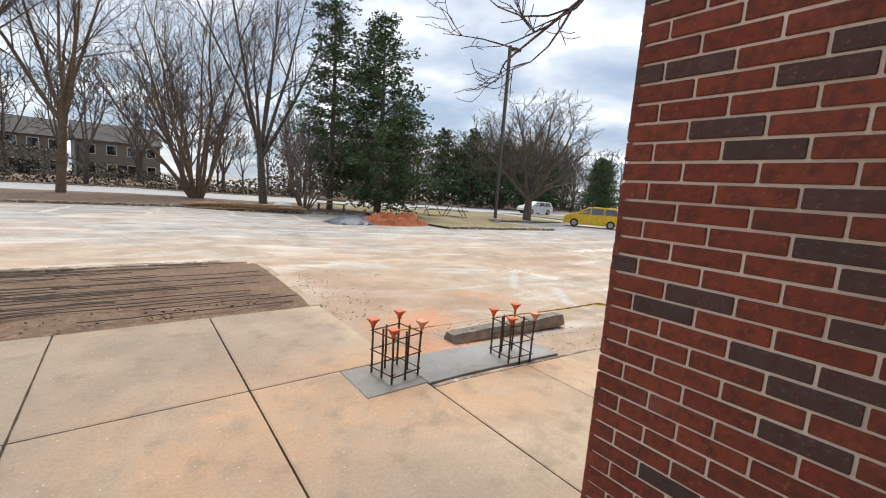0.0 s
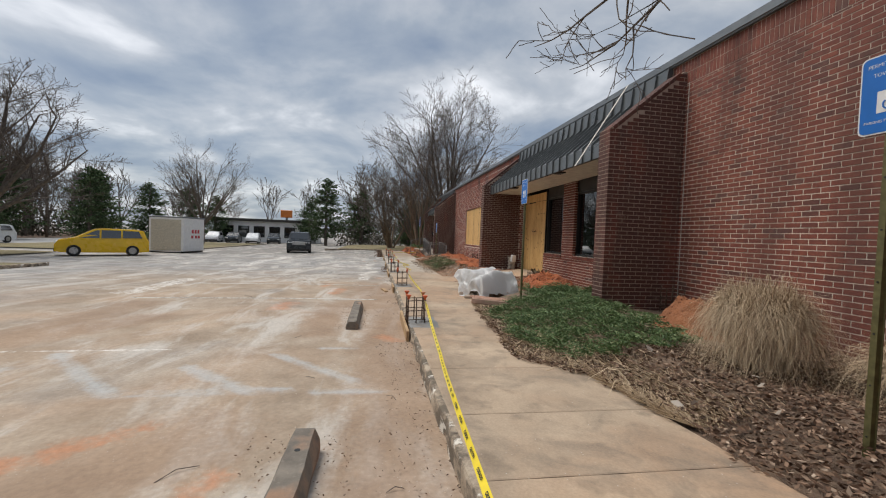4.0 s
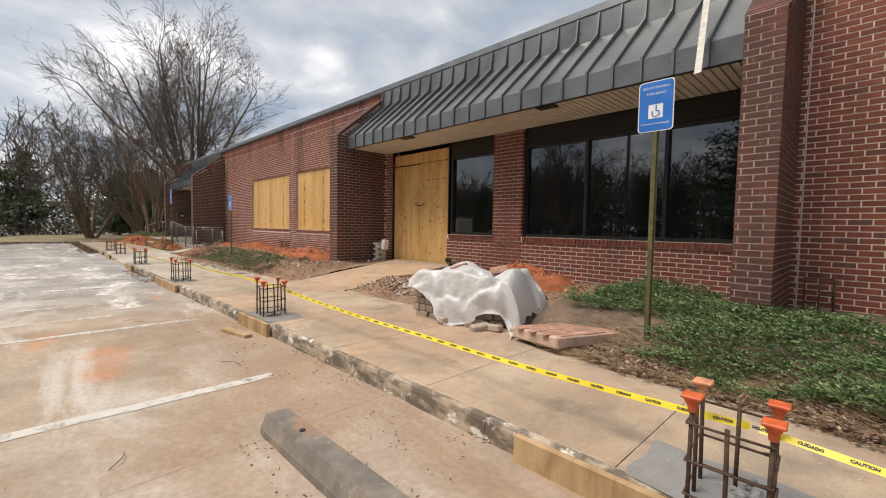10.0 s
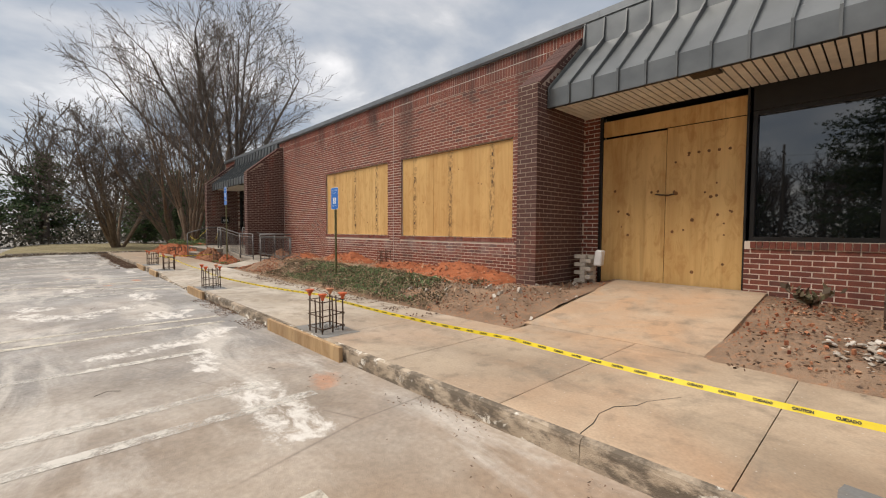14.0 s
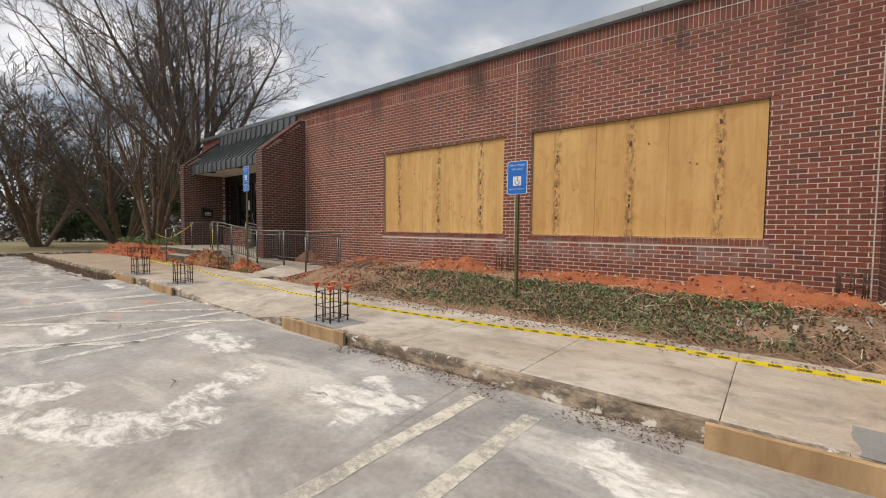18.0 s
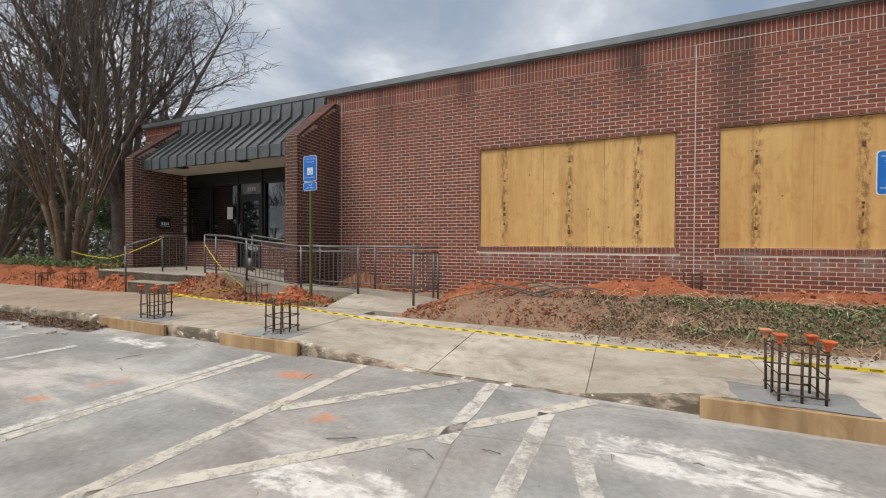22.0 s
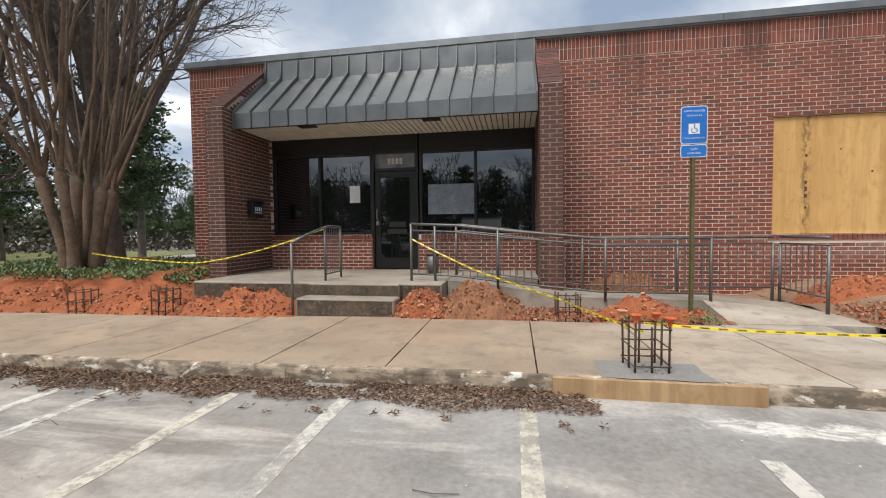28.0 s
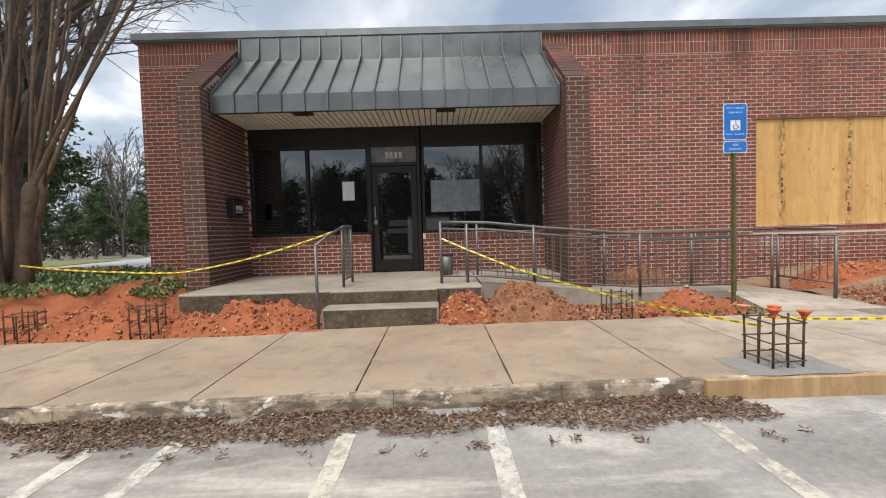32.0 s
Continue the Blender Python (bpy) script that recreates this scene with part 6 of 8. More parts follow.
PAVER = plain("worn_pink_brick_paver", (0.42, 0.24, 0.17), 0.9, 0, 9, 0.35, 0.3)
# ---- pile of cut stones under a plastic sheet ----
PX, PY = 10.66, -0.6
PZ0 = walk_z(PX) - 0.02
pile = thing("stone_pile", pose(PX, PY, PZ0, 0, 0, 14.6), "stack of tan cut stones under a white plastic sheet", "stone pile")
for row in range(6):
    for k in range(12 - (row > 3) - (row > 4)):
        for side in (0, 1, 2):
            if side == 1 and row < 5:
                continue
            cx, cy = -0.62 + 0.03 * row + k * 0.112 + jit(0, 0.01), -0.27 + side * 0.27 + jit(0, 0.025)
            part("stone", G().cbox(-0.05, 0.05, -0.115, 0.115, 0, 0.085, 0.012, pose(cx, cy, 0.003 + row * 0.086, 0, 0, jit(0, 6))), STONE, pile)
for cx, cy, rz in ((-0.25, 0.5, 30), (-0.5, 0.56, -10), (0.1, 0.52, 70), (-0.8, 0.5, 15), (-0.38, 0.62, 55)):   # stones fallen from the stack
    part("stone", G().cbox(-0.11, 0.11, -0.05, 0.05, 0, 0.075, 0.014, pose(cx, cy, 0.02, jit(0, 8), jit(0, 8), rz)), STONE, pile)
HEM = ((-1.2, 0.3), (-0.85, 0.42), (-0.62, 0.4), (-0.4, 0.36), (-0.15, 0.5), (0.05, 0.62), (0.25, 0.46), (0.45, 0.26), (0.75, 0.1))
sh = G()


def drape(u, v):
    """The sheet: over the top of the stack, down its front to a ragged hem, and trailing off at one end."""
    x = -0.8 + 1.5 * u
    for (xa, la), (xb, lb) in zip(HEM[:-1], HEM[1:]):
        if xa <= x <= xb:
            hem = la + (lb - la) * (x - xa) / (xb - xa)
    end = min(1.0, max(0.0, (-0.56 - x) / 0.24))
    top = 0.545 - 0.46 * end ** 1.3 - 0.1 * max(0, x - 0.55) / 0.2 + 0.03 * math.sin(7 * x)
    s_ = -0.36 + v * (0.36 + 0.84 + hem)          # arc length from the back hem over the top to the front hem
    r = noise.fractal(Vector((x * 1.7, s_ * 1.7, 5.1)), 1.0, 2.0, 3)
    if s_ < 0:
        y, z = -0.42 + 0.1 * s_, top + s_
    elif s_ < 0.84:
        y, z = -0.42 + s_, top + 0.02 * math.sin(9 * s_ + 4 * x)
    else:
        d = s_ - 0.84
        y, z = 0.42 + 0.16 * d + 0.06 * abs(math.sin(6.5 * x + 1.0)) * min(1, d * 4), top - d
        if z < 0.02:
            y, z = y + (0.02 - z) * 0.9, 0.02 + 0.012 * abs(math.sin(14 * x))
    crease = 0.075 * abs(math.sin(4.6 * x + 2.4 * s_ + 2.2 * r)) ** 1.6 + 0.05 * abs(math.sin(3.2 * x - 6.5 * s_ + 3 * r)) ** 1.4 + 0.008 * noise.noise(Vector((x * 19, s_ * 19, 1)))
    return (x + 0.05 * r, y + 0.05 * r + crease * 0.6, max(0.015, z + crease * (0.8 if z > 0.1 else 0.2)))


sh.grid(96, 84, drape)
part("plastic_sheet", sh, SHEET, pile, "crumpled white translucent sheeting", smooth=True, fix=False)
for cx, cy, rz in ((0.22, 0.0, 55), (-0.3, -0.1, 10)):
    part("weight_stone", G().cbox(-0.11, 0.11, -0.05, 0.05, 0, 0.085, 0.01, pose(cx, cy, 0.585, 9, 14, rz)), PAVER, pile)
slab_b = G().cbox(-0.62, 0.62, -0.3, 0.3, 0, 0.11, 0.015)
ob = solo("brick_paver_slab", slab_b, plain("pink_brick_dust_concrete", (0.5, 0.34, 0.26), 0.9, 0, 5, 0.25, 0.3), "broken slab of old pavement with brick facing", "slab")
ob.matrix_world = pose(9.22, -0.56, walk_z(9) + 0.01, 3, -3, 76)
for i in range(6):
    for j in range(7):
        pb = G().cbox(-0.098, 0.098, -0.038, 0.038, 0.104, 0.116 + jit(0.0, 0.003), 0.004, pose(-0.52 + 0.206 * i + (0.05 if j % 2 else -0.05), -0.255 + 0.084 * j, 0, 0, 0, jit(0, 1.5)))
        part("paver", pb, PAVER, ob)

# stub of loose bricks against the wall by the boarded doors
st = thing("brick_stack", pose(16.2, -3.05, 0.05), "stack of pale old bricks by the boarded doors", "brick stack")
for row in range(7):
    for k in range(2):
        part("brick", G().cbox(-0.1, 0.1, -0.048, 0.048, 0, 0.064, 0.005, pose((-0.1 if row % 2 else -0.05) + k * 0.1 - 0.05, (-0.05 + 0.1 * k) if row % 2 == 0 else 0, row * 0.068, 0, 0, 90 if row % 2 else jit(0, 4))), RUBBLE, st)
part("paper_bag", G().cbox(-0.06, 0.06, -0.09, 0.09, 0.3, 0.56, 0.02, pose(-0.26, 0.02, 0, 0, -6, 10)), WHITE, st, "torn white sack")

# ---- fittings at the second entrance ----
box = thing("mailbox", pose(35.69, -2.75, 1.22), "black wall mailbox with pale number strip", "mailbox")
part("case", G().cbox(-0.12, 0, -0.18, 0.18, 0, 0.3, 0.012), FRAME, box)
part("lid", G().cbox(-0.14, 0, -0.19, 0.19, 0.3, 0.33, 0.008), FRAME, box)
for k in range(4):
    part("number_bar", G().box(-0.1225, -0.1195, -0.11 + k * 0.06, -0.075 + k * 0.06, 0.12, 0.2), WHITE, box)
part("number_strip", G().box(-0.1225, -0.1195, -0.13, 0.13, 0.08, 0.095), WHITE, box)
can = thing("ash_bin", pose(32.0, -2.7, PZ), "small grey metal bin on the porch", "bin")
part("drum", G().tube([(0, 0, 0), (0, 0, 0.33)], [0.1, 0.115], 16), RAIL, can, smooth=True)
part("rim", G().tube([(0, 0, 0.33), (0, 0, 0.35)], [0.12, 0.12], 16), FRAME, can)
note = solo("paper_notice", G().cbox(33.72, 33.95, YG - 0.062, YG - 0.058, 1.52, 1.88, 0.001), WHITE, "white paper notice taped inside the window", "notice")
poster = solo("window_poster", G().cbox(31.3, 32.25, YG - 0.062, YG - 0.058, 1.25, 1.86, 0.001), plain("dull_grey_poster", (0.22, 0.25, 0.28), 0.4), "pale grey poster inside the shop window", "poster")
# street number on the wall, left as plain bars, and the stain of an old sign
numb = thing("wall_number", pose(4.5, FACE + 0.01, 1.835), "white metal street number on the brick wall", "wall number")
for k in range(4):
    part("number_bar", G().cbox(-0.035 - k * 0.145, 0.035 - k * 0.145, 0, 0.018, 0, 0.155, 0.006), WHITE, numb)


# ---- plants ----
def leaf_quads(g, p, n_dir, size, rng, flat=1.0, slim=1.0):
    """One leaf: a folded pair of triangles."""
    d = Vector((rng.uniform(-1, 1), rng.uniform(-1, 1), rng.uniform(-0.3, 0.6) * flat)) + n_dir
    d = d.normalized()
    s = d.orthogonal().normalized()
    s = (Matrix.Rotation(rng.uniform(0, 6.28), 3, d) @ s)
    L, w = size * rng.uniform(0.7, 1.4), size * rng.uniform(0.25, 0.45) * slim
    m = len(g.v)
    q = p + d * L * 0.5
    g.v.extend([tuple(p), tuple(q + s * w), tuple(p + d * L), tuple(q - s * w)])
    g.f.append((m, m + 1, m + 2, m + 3))


def cover(name, x0, x1, y0, y1, count, size, height, mat, label, seed, z=bed_z, keep=None, slim=0.75, crowd=1.0):
    """Low groundcover or litter: many small leaves over a ragged patch."""
    rng = random.Random(seed)
    g = G()
    done = 0
    while done < count:
        x, y = rng.uniform(x0, x1), y0 + (y1 - y0) * rng.random() ** crowd
        u = 1 - max(abs(x - (x0 + x1) / 2) / (x1 - x0), abs(y - (y0 + y1) / 2) / (y1 - y0)) * 2
        f = noise.fractal(Vector((x * 1.7, y * 1.7, seed)), 1.0, 2.0, 4)
        done += 0.35
        if crowd > 1:
            u = 0.3
        if u + 0.55 * f < 0.06 or (keep and not keep(x, y)):
            continue
        done += 0.65
        h = height * (0.4 + 0.6 * max(0, f + 0.5)) * rng.random()
        leaf_quads(g, Vector((x, y, z(x, y) + h + 0.01)), Vector((0, 0, 0.8 if height > 0.05 else 0.02)), size, rng, 1.0 if height > 0.05 else 0.4, 1.0 if height > 0.05 else slim)
    solo(name, g, mat, label, "plants", kind="stuff", fix=False)


def juniper(name, x0, x1, y0, y1, sprigs, label, seed, keep):
    """Creeping juniper: arching sprigs that lie outwards, each set with short needles."""
    rng = random.Random(seed)
    g = G()
    made = 0
    while made < sprigs:
        x, y = rng.uniform(x0, x1), rng.uniform(y0, y1)
        f = noise.fractal(Vector((x * 1.9, y * 1.9, seed)), 1.0, 2.0, 4)
        if not keep(x, y) or f < -0.42:
            continue
        made += 1
        h = 0.03 + 0.26 * max(0.0, f + 0.35) * rng.uniform(0.3, 1.0)
        a = rng.gauss(1.2, 1.1) + 1.5 * noise.noise(Vector((x * 0.9, y * 0.9, 2.0)))
        L = rng.uniform(0.1, 0.24)
        p = Vector((x, y, bed_z(x, y) + h))
        d = Vector((math.cos(a), math.sin(a), 0.35))
        for i in range(15):
            t = i / 14
            q = p + d * (L * t) + Vector((0, 0, -0.22 * L * t * t))
            leaf_quads(g, q, d * 1.3, 0.032 * (1.15 - 0.6 * t), rng, 1.0, 0.66)
    solo(name, g, LEAF_GREEN, label, "plants", kind="stuff", fix=False)


def juniper_bed(x, y):
    if (7.1 < x < 8.5 and y < -2.2) or (x > 8.5 and y > -1.15) or (5.0 < x < 7.1 and y < -1.75 - 0.25 * noise.noise(Vector((x * 2, 0, 0)))):
        return False
    return y < 0.12 - 0.16 * abs(x - 6.4) + 0.25 * noise.noise(Vector((x * 1.6, y * 1.6, 8.0)))


juniper("groundcover", 5.2, 9.7, -3.2, 0.4, 6800, "low green creeping juniper over the bed", 11, juniper_bed)
cover("groundcover", 17.0, 23.8, -1.6, -0.35, 10000, 0.034, 0.07, LEAF_DULL, "dull winter groundcover along the bed", 12)
cover("groundcover", 17.6, 22.6, -1.35, -0.4, 6500, 0.03, 0.1, LEAF_GREEN, "green sprigs in the winter groundcover", 13)
cover("groundcover", 37.0, 42.5, -4.6, -1.25, 16000, 0.06, 0.24, LEAF_GREEN, "dark green ivy round the tree", 14, lambda x, y: walk_z(x) + 0.42)
cover("groundcover", 36.1, 37.6, -3.3, -1.5, 4000, 0.06, 0.24, LEAF_GREEN, "dark green ivy by the brick corner", 15, lambda x, y: walk_z(x) + 0.3)
cover("groundcover", 28.0, 29.2, -1.25, -0.55, 700, 0.04, 0.07, LEAF_GREEN, "small tuft of fresh grass", 16)


def bed_edge(x):
    """Where the litter of the first bed ends on the pavement."""
    e = -0.16 if x < 4.8 else (-0.16 + 0.5 * (x - 4.8) / 0.6 if x < 5.4 else max(-0.1, 0.34 - 0.13 * max(0, x - 6.2)))
    return e + 0.1 * noise.noise(Vector((x * 3.0, 0.3, 7.0)))


cover("leaf_litter", 1.4, 8.4, -3.2, 0.9, 34000, 0.042, 0.05, LEAF_DRY, "brown fallen leaves over the mulch", 21, keep=lambda x, y: y < bed_edge(x) and not (x > 5.3 and y < -0.6))
cover("leaf_litter", 4.9, 9.2, -0.3, 1.0, 9000, 0.036, 0.04, LEAF_DRY, "brown fallen leaves and straw at the bed edge", 22, keep=lambda x, y: y < bed_edge(x) + 0.07)
big = G()
rng = random.Random(77)
for k in range(14):
    x, y = rng.uniform(2.0, 6.0), rng.uniform(-1.4, -0.1)
    leaf_quads(big, Vector((x, y, bed_z(x, y) + 0.07)), Vector((0, 0, 0.05)), 0.1, rng, 0.4)
solo("leaf_litter", big, RUBBLE, "large pale curled leaves on the mulch", kind="stuff", fix=False)
cover("leaf_litter", 16.8, 24.2, -1.0, 0.1, 3000, 0.033, 0.03, LEAF_DRY, "dry leaves along the bed edge", 23)
rz_ = lot_z
cover("leaf_litter", 29.9, 43.0, 1.49, 2.15, 46000, 0.04, 0.03, LEAF_DRY, "drift of brown leaves against the kerb", 24, rz_, lambda x, y: y < 1.88 + 0.2 * noise.noise(Vector((x * 1.5, 1.0, 3.0))) or noise.noise(Vector((x * 9, y * 9, 3.0))) > 0.46, 0.35, 1.5)
cover("leaf_litter", 2.0, 6.8, 1.45, 1.95, 900, 0.022, 0.015, LEAF_DRY, "leaf debris along the kerb", 25, rz_, None, 0.5, 3.0)
cover("leaf_litter", 8.6, 16.1, 1.49, 2.1, 1500, 0.02, 0.015, LEAF_DRY, "leaf debris and crumbs along the kerb", 26, rz_, lambda x, y: noise.noise(Vector((x * 1.9, y * 3.0, 4.0))) > 0.05, 0.5, 3.5)
cover("leaf_litter", 18.2, 21.4, 1.49, 1.75, 1900, 0.024, 0.015, LEAF_DRY, "leaf debris and crumbs along the kerb", 27, rz_, None, 0.5, 2.0)
cover("leaf_litter", 2.1, 4.1, 2.1, 2.8, 380, 0.018, 0.015, LEAF_DRY, "crumbs and leaf debris round the wheel stop", 32, rz_)
cover("leaf_litter", 7.5, 9.8, 2.1, 2.6, 240, 0.018, 0.015, LEAF_DRY, "crumbs and leaf debris round the wheel stop", 33, rz_)
cover("leaf_litter", 15.8, 17.6, -3.0, -0.45, 1500, 0.032, 0.02, LEAF_DRY, "dry leaves on the bare bed", 34)
cover("leaf_litter", 23.6, 26.2, -2.4, -0.4, 1500, 0.03, 0.02, LEAF_DRY, "dry leaves on the bare bed", 35)
cover("leaf_litter", 10.0, 13.6, -3.2, -0.4, 2600, 0.04, 0.02, LEAF_DRY, "dry leaves on the bare bed", 28)
cover("leaf_litter", 1.32, 2.7, 2.9, 6.0, 300, 0.024, 0.015, LEAF_DRY, "leaf debris beside the island kerb", 29, lot_z, lambda x, y: x < 1.9 + 0.9 * noise.noise(Vector((x * 2.6, y * 2.6, 5.0))))
cover("grit", 2, 36, 2.0, 6.5, 3600, 0.014, 0.008, RUBBLE, "small stones and grit strewn over the lot", 30, lambda x, y: lot_z(x, y) - 0.005, lambda x, y: noise.noise(Vector((x * 0.8, y * 1.6, 9.0))) > 0.22)
cover("island_grass", -6.2, 1.0, 3.56, 3.95, 260, 0.04, 0.03, LEAF_DULL, "sparse weeds at the island edge", 31)
straw = G()
rng = random.Random(5)
for k in range(6400):
    x, y = rng.uniform(3.6, 9.2), rng.gauss(-0.2, 0.3)
    y = min(y, bed_edge(x) - 0.05)
    a, L = rng.uniform(-0.7, 0.7), rng.uniform(0.08, 0.25)
    straw.tube([(x, y, bed_z(x, y) + 0.02), (x + L * math.cos(a), y + L * math.sin(a), bed_z(x, y) + rng.uniform(0.015, 0.06))], 0.0028, 3, False)
for k in range(150):   # long pale stalks flung over the edge of the juniper
    x, y = rng.gauss(5.75, 0.4), rng.gauss(-0.25, 0.2)
    a, L = rng.gauss(2.0, 1.1), rng.uniform(0.2, 0.5)
    straw.tube([(x, y, bed_z(x, y) + 0.09), (x + L * 0.5 * math.cos(a), y + L * 0.5 * math.sin(a), bed_z(x, y) + rng.uniform(0.06, 0.13)), (x + L * math.cos(a + 0.15), y + L * math.sin(a + 0.15), walk_z(x) + 0.03)], 0.0032, 3, False)
for k in range(700):   # dead stems lie over the far bed
    x, y = rng.uniform(17.0, 24.0), rng.uniform(-1.9, -0.1)
    a, L = rng.uniform(0, 6.28), rng.uniform(0.1, 0.4)
    straw.tube([(x, y, bed_z(x, y) + 0.04), (x + L * 0.5 * math.cos(a), y + L * 0.5 * math.sin(a), bed_z(x, y) + rng.uniform(0.05, 0.14)), (x + L * math.cos(a + 0.3), y + L * math.sin(a + 0.3), bed_z(x, y) + rng.uniform(0.02, 0.1))], 0.003, 3, False)
solo("straw_litter", straw, STRAW, "broken straw stalks along the bed edge", kind="stuff", fix=False)
rake = G()
for k in range(60):
    y = 3.7 + 2.45 * k / 60 + rng.uniform(-0.02, 0.02)
    x0 = rng.uniform(-6, 0.0)
    pts = [(x0 + i * 0.35, y + 0.03 * noise.noise(Vector((x0 + i, y, 1))), 0.03 + 0.04 * math.sin(math.pi * (y - 3.55) / 2.74) + 0.016) for i in range(rng.randint(3, 8)) if x0 + i * 0.35 < 1.2]
    if len(pts) > 1:
        rake.tube(pts, 0.006, 4, False)
solo("mulch_twigs", rake, TWIG, "thin twigs raked over the mulch island", kind="stuff", fix=False)
sticks = G()
for k in range(46):
    x, y, a, L = rng.uniform(2, 35), rng.choice([rng.uniform(1.65, 3.2), rng.uniform(2, 6)]), rng.uniform(0, 6.28), rng.uniform(0.05, 0.24)
    z = lot_z(x, y) + 0.008
    sticks.tube([(x, y, z), (x + L * 0.5 * math.cos(a), y + L * 0.5 * math.sin(a), z + 0.012), (x + L * math.cos(a + 0.3), y + L * math.sin(a + 0.3), z)], 0.0026, 4)
solo("fallen_twigs", sticks, TWIG, "fallen twigs lying on the lot", kind="stuff", fix=False)
roots = thing("pulled_roots", pose(0, 0, 0), "pulled-up bare roots on the dirt", "roots")
for k in range(9):
    x, y = rng.uniform(23.2, 24.4), rng.uniform(-1.7, -0.9)
    pts = [(x + i * 0.16, y + 0.25 * noise.noise(Vector((i * 0.4, k, 2))), bed_z(x, y) + 0.05 + 0.12 * math.sin(i * 0.5 + k)) for i in range(8)]
    part("root", G().tube(pts, 0.012, 5), TWIG, roots)


def debris(name, x0, x1, y0, y1, count, mat, label, seed, sizes=(0.006, 0.009, 0.013, 0.02)):
    """Loose crumbs and clods strewn over a bed."""
    rg_ = random.Random(seed)
    g = G()
    for k in range(count):
        x, y = rg_.uniform(x0, x1), rg_.uniform(y0, y1)
        if noise.noise(Vector((x * 1.3, y * 1.3, seed))) < -0.15:
            continue
        w = rg_.choice(sizes) * rg_.uniform(0.7, 1.4)
        g.box(-w, w, -w * 0.7, w * 0.7, -w * 0.4, w * 0.5, Matrix.Translation((x, y, bed_z(x, y) + 0.01)) @ pose(0, 0, 0, rg_.uniform(0, 360), rg_.uniform(0, 360), rg_.uniform(0, 360)))
    solo(name, g, mat, label, kind="stuff")


debris("clod_scatter", 15.7, 26.3, -3.3, -0.4, 4200, CLOD, "red clay crumbs strewn over the bed", 41, (0.004, 0.006, 0.008, 0.013))
debris("rubble_scatter", 15.7, 18.2, -3.2, -0.5, 170, RUBBLE, "pale rubble and grit in the dirt", 42, (0.008, 0.014, 0.02, 0.035))
debris("clod_scatter", 9.9, 13.7, -3.3, -0.6, 1500, CLOD, "red clay crumbs strewn over the bed", 43, (0.004, 0.006, 0.009, 0.015))
debris("clod_scatter", 23.4, 26.4, -2.2, -0.45, 2600, CLOD, "clods and dirt crumbs by the roots", 44, (0.004, 0.007, 0.011, 0.018))
debris("clod_scatter", 27.9, 32.1, -1.5, -0.6, 1800, CLOD, "clay crumbs along the ramp", 45)


def grass_clump(x, y, r, h, n, seed, label):
    """A tussock: blades rise steeply, arch over and hang, tangled."""
    rng_ = random.Random(seed)
    g = G()
    z0 = bed_z(x, y)
    for k in range(n):
        a, rr = rng_.uniform(0, 6.283), r * 0.42 * math.sqrt(rng_.random())
        p = Vector((x + rr * math.cos(a), y + rr * math.sin(a), z0))
        a += rng_.gauss(0, 0.75)
        far_ = rng_.random() ** 0.7
        out, hh = r * (0.12 + 0.85 * far_), h * rng_.uniform(0.62, 1.0) * (1.05 - 0.25 * far_)
        fall, twist, wave = rng_.uniform(0.3, 1.45) * (0.45 + far_), rng_.gauss(0, 0.8), rng_.uniform(0, 6.28)
        wd_ = rng_.uniform(0.0022, 0.0045)
        m = len(g.v)
        for i in range(9):
            t = i / 8
            b_ = a + twist * t * t + 0.12 * math.sin(4 * t + wave)
            q = p + Vector((math.cos(b_) * out * t ** 1.7, math.sin(b_) * out * t ** 1.7, max(0.015, hh * (1.9 * t - 0.9 * t * t - fall * max(0.0, t - 0.45) ** 2 * 2.2))))
            sd_ = Vector((-math.sin(b_), math.cos(b_), 0.3 * math.sin(wave))) * wd_ * (1 - 0.85 * t)
            g.v.extend([tuple(q - sd_), tuple(q + sd_)])
            if i:
                b0 = m + 2 * i
                g.f.append((b0 - 2, b0, b0 + 1, b0 - 1))
    t_ob = thing("ornamental_grass", pose(0, 0, 0), label, "ornamental grass")
    part("blades", g, STRAW, t_ob, fix=False)


grass_clump(4.58, -1.68, 0.58, 1.08, 5200, 3, "tall clump of dry straw-coloured ornamental grass")
grass_clump(3.55, -2.05, 0.5, 0.68, 2400, 4, "dry straw-coloured ornamental grass clump by the wall")
wd = G()
for k in range(12):
    a = rng.uniform(0, 6.28)
    for i in range(7):
        leaf_quads(wd, Vector((13.25 + 0.04 * i * math.cos(a), -3.0 + 0.04 * i * math.sin(a), bed_z(13, -3) + 0.03 * i)), Vector((0, 0, 0.6)), 0.09, rng)
solo("weed", wd, LEAF_DULL, "scruffy weed against the low brick wall", "weed", fix=False)


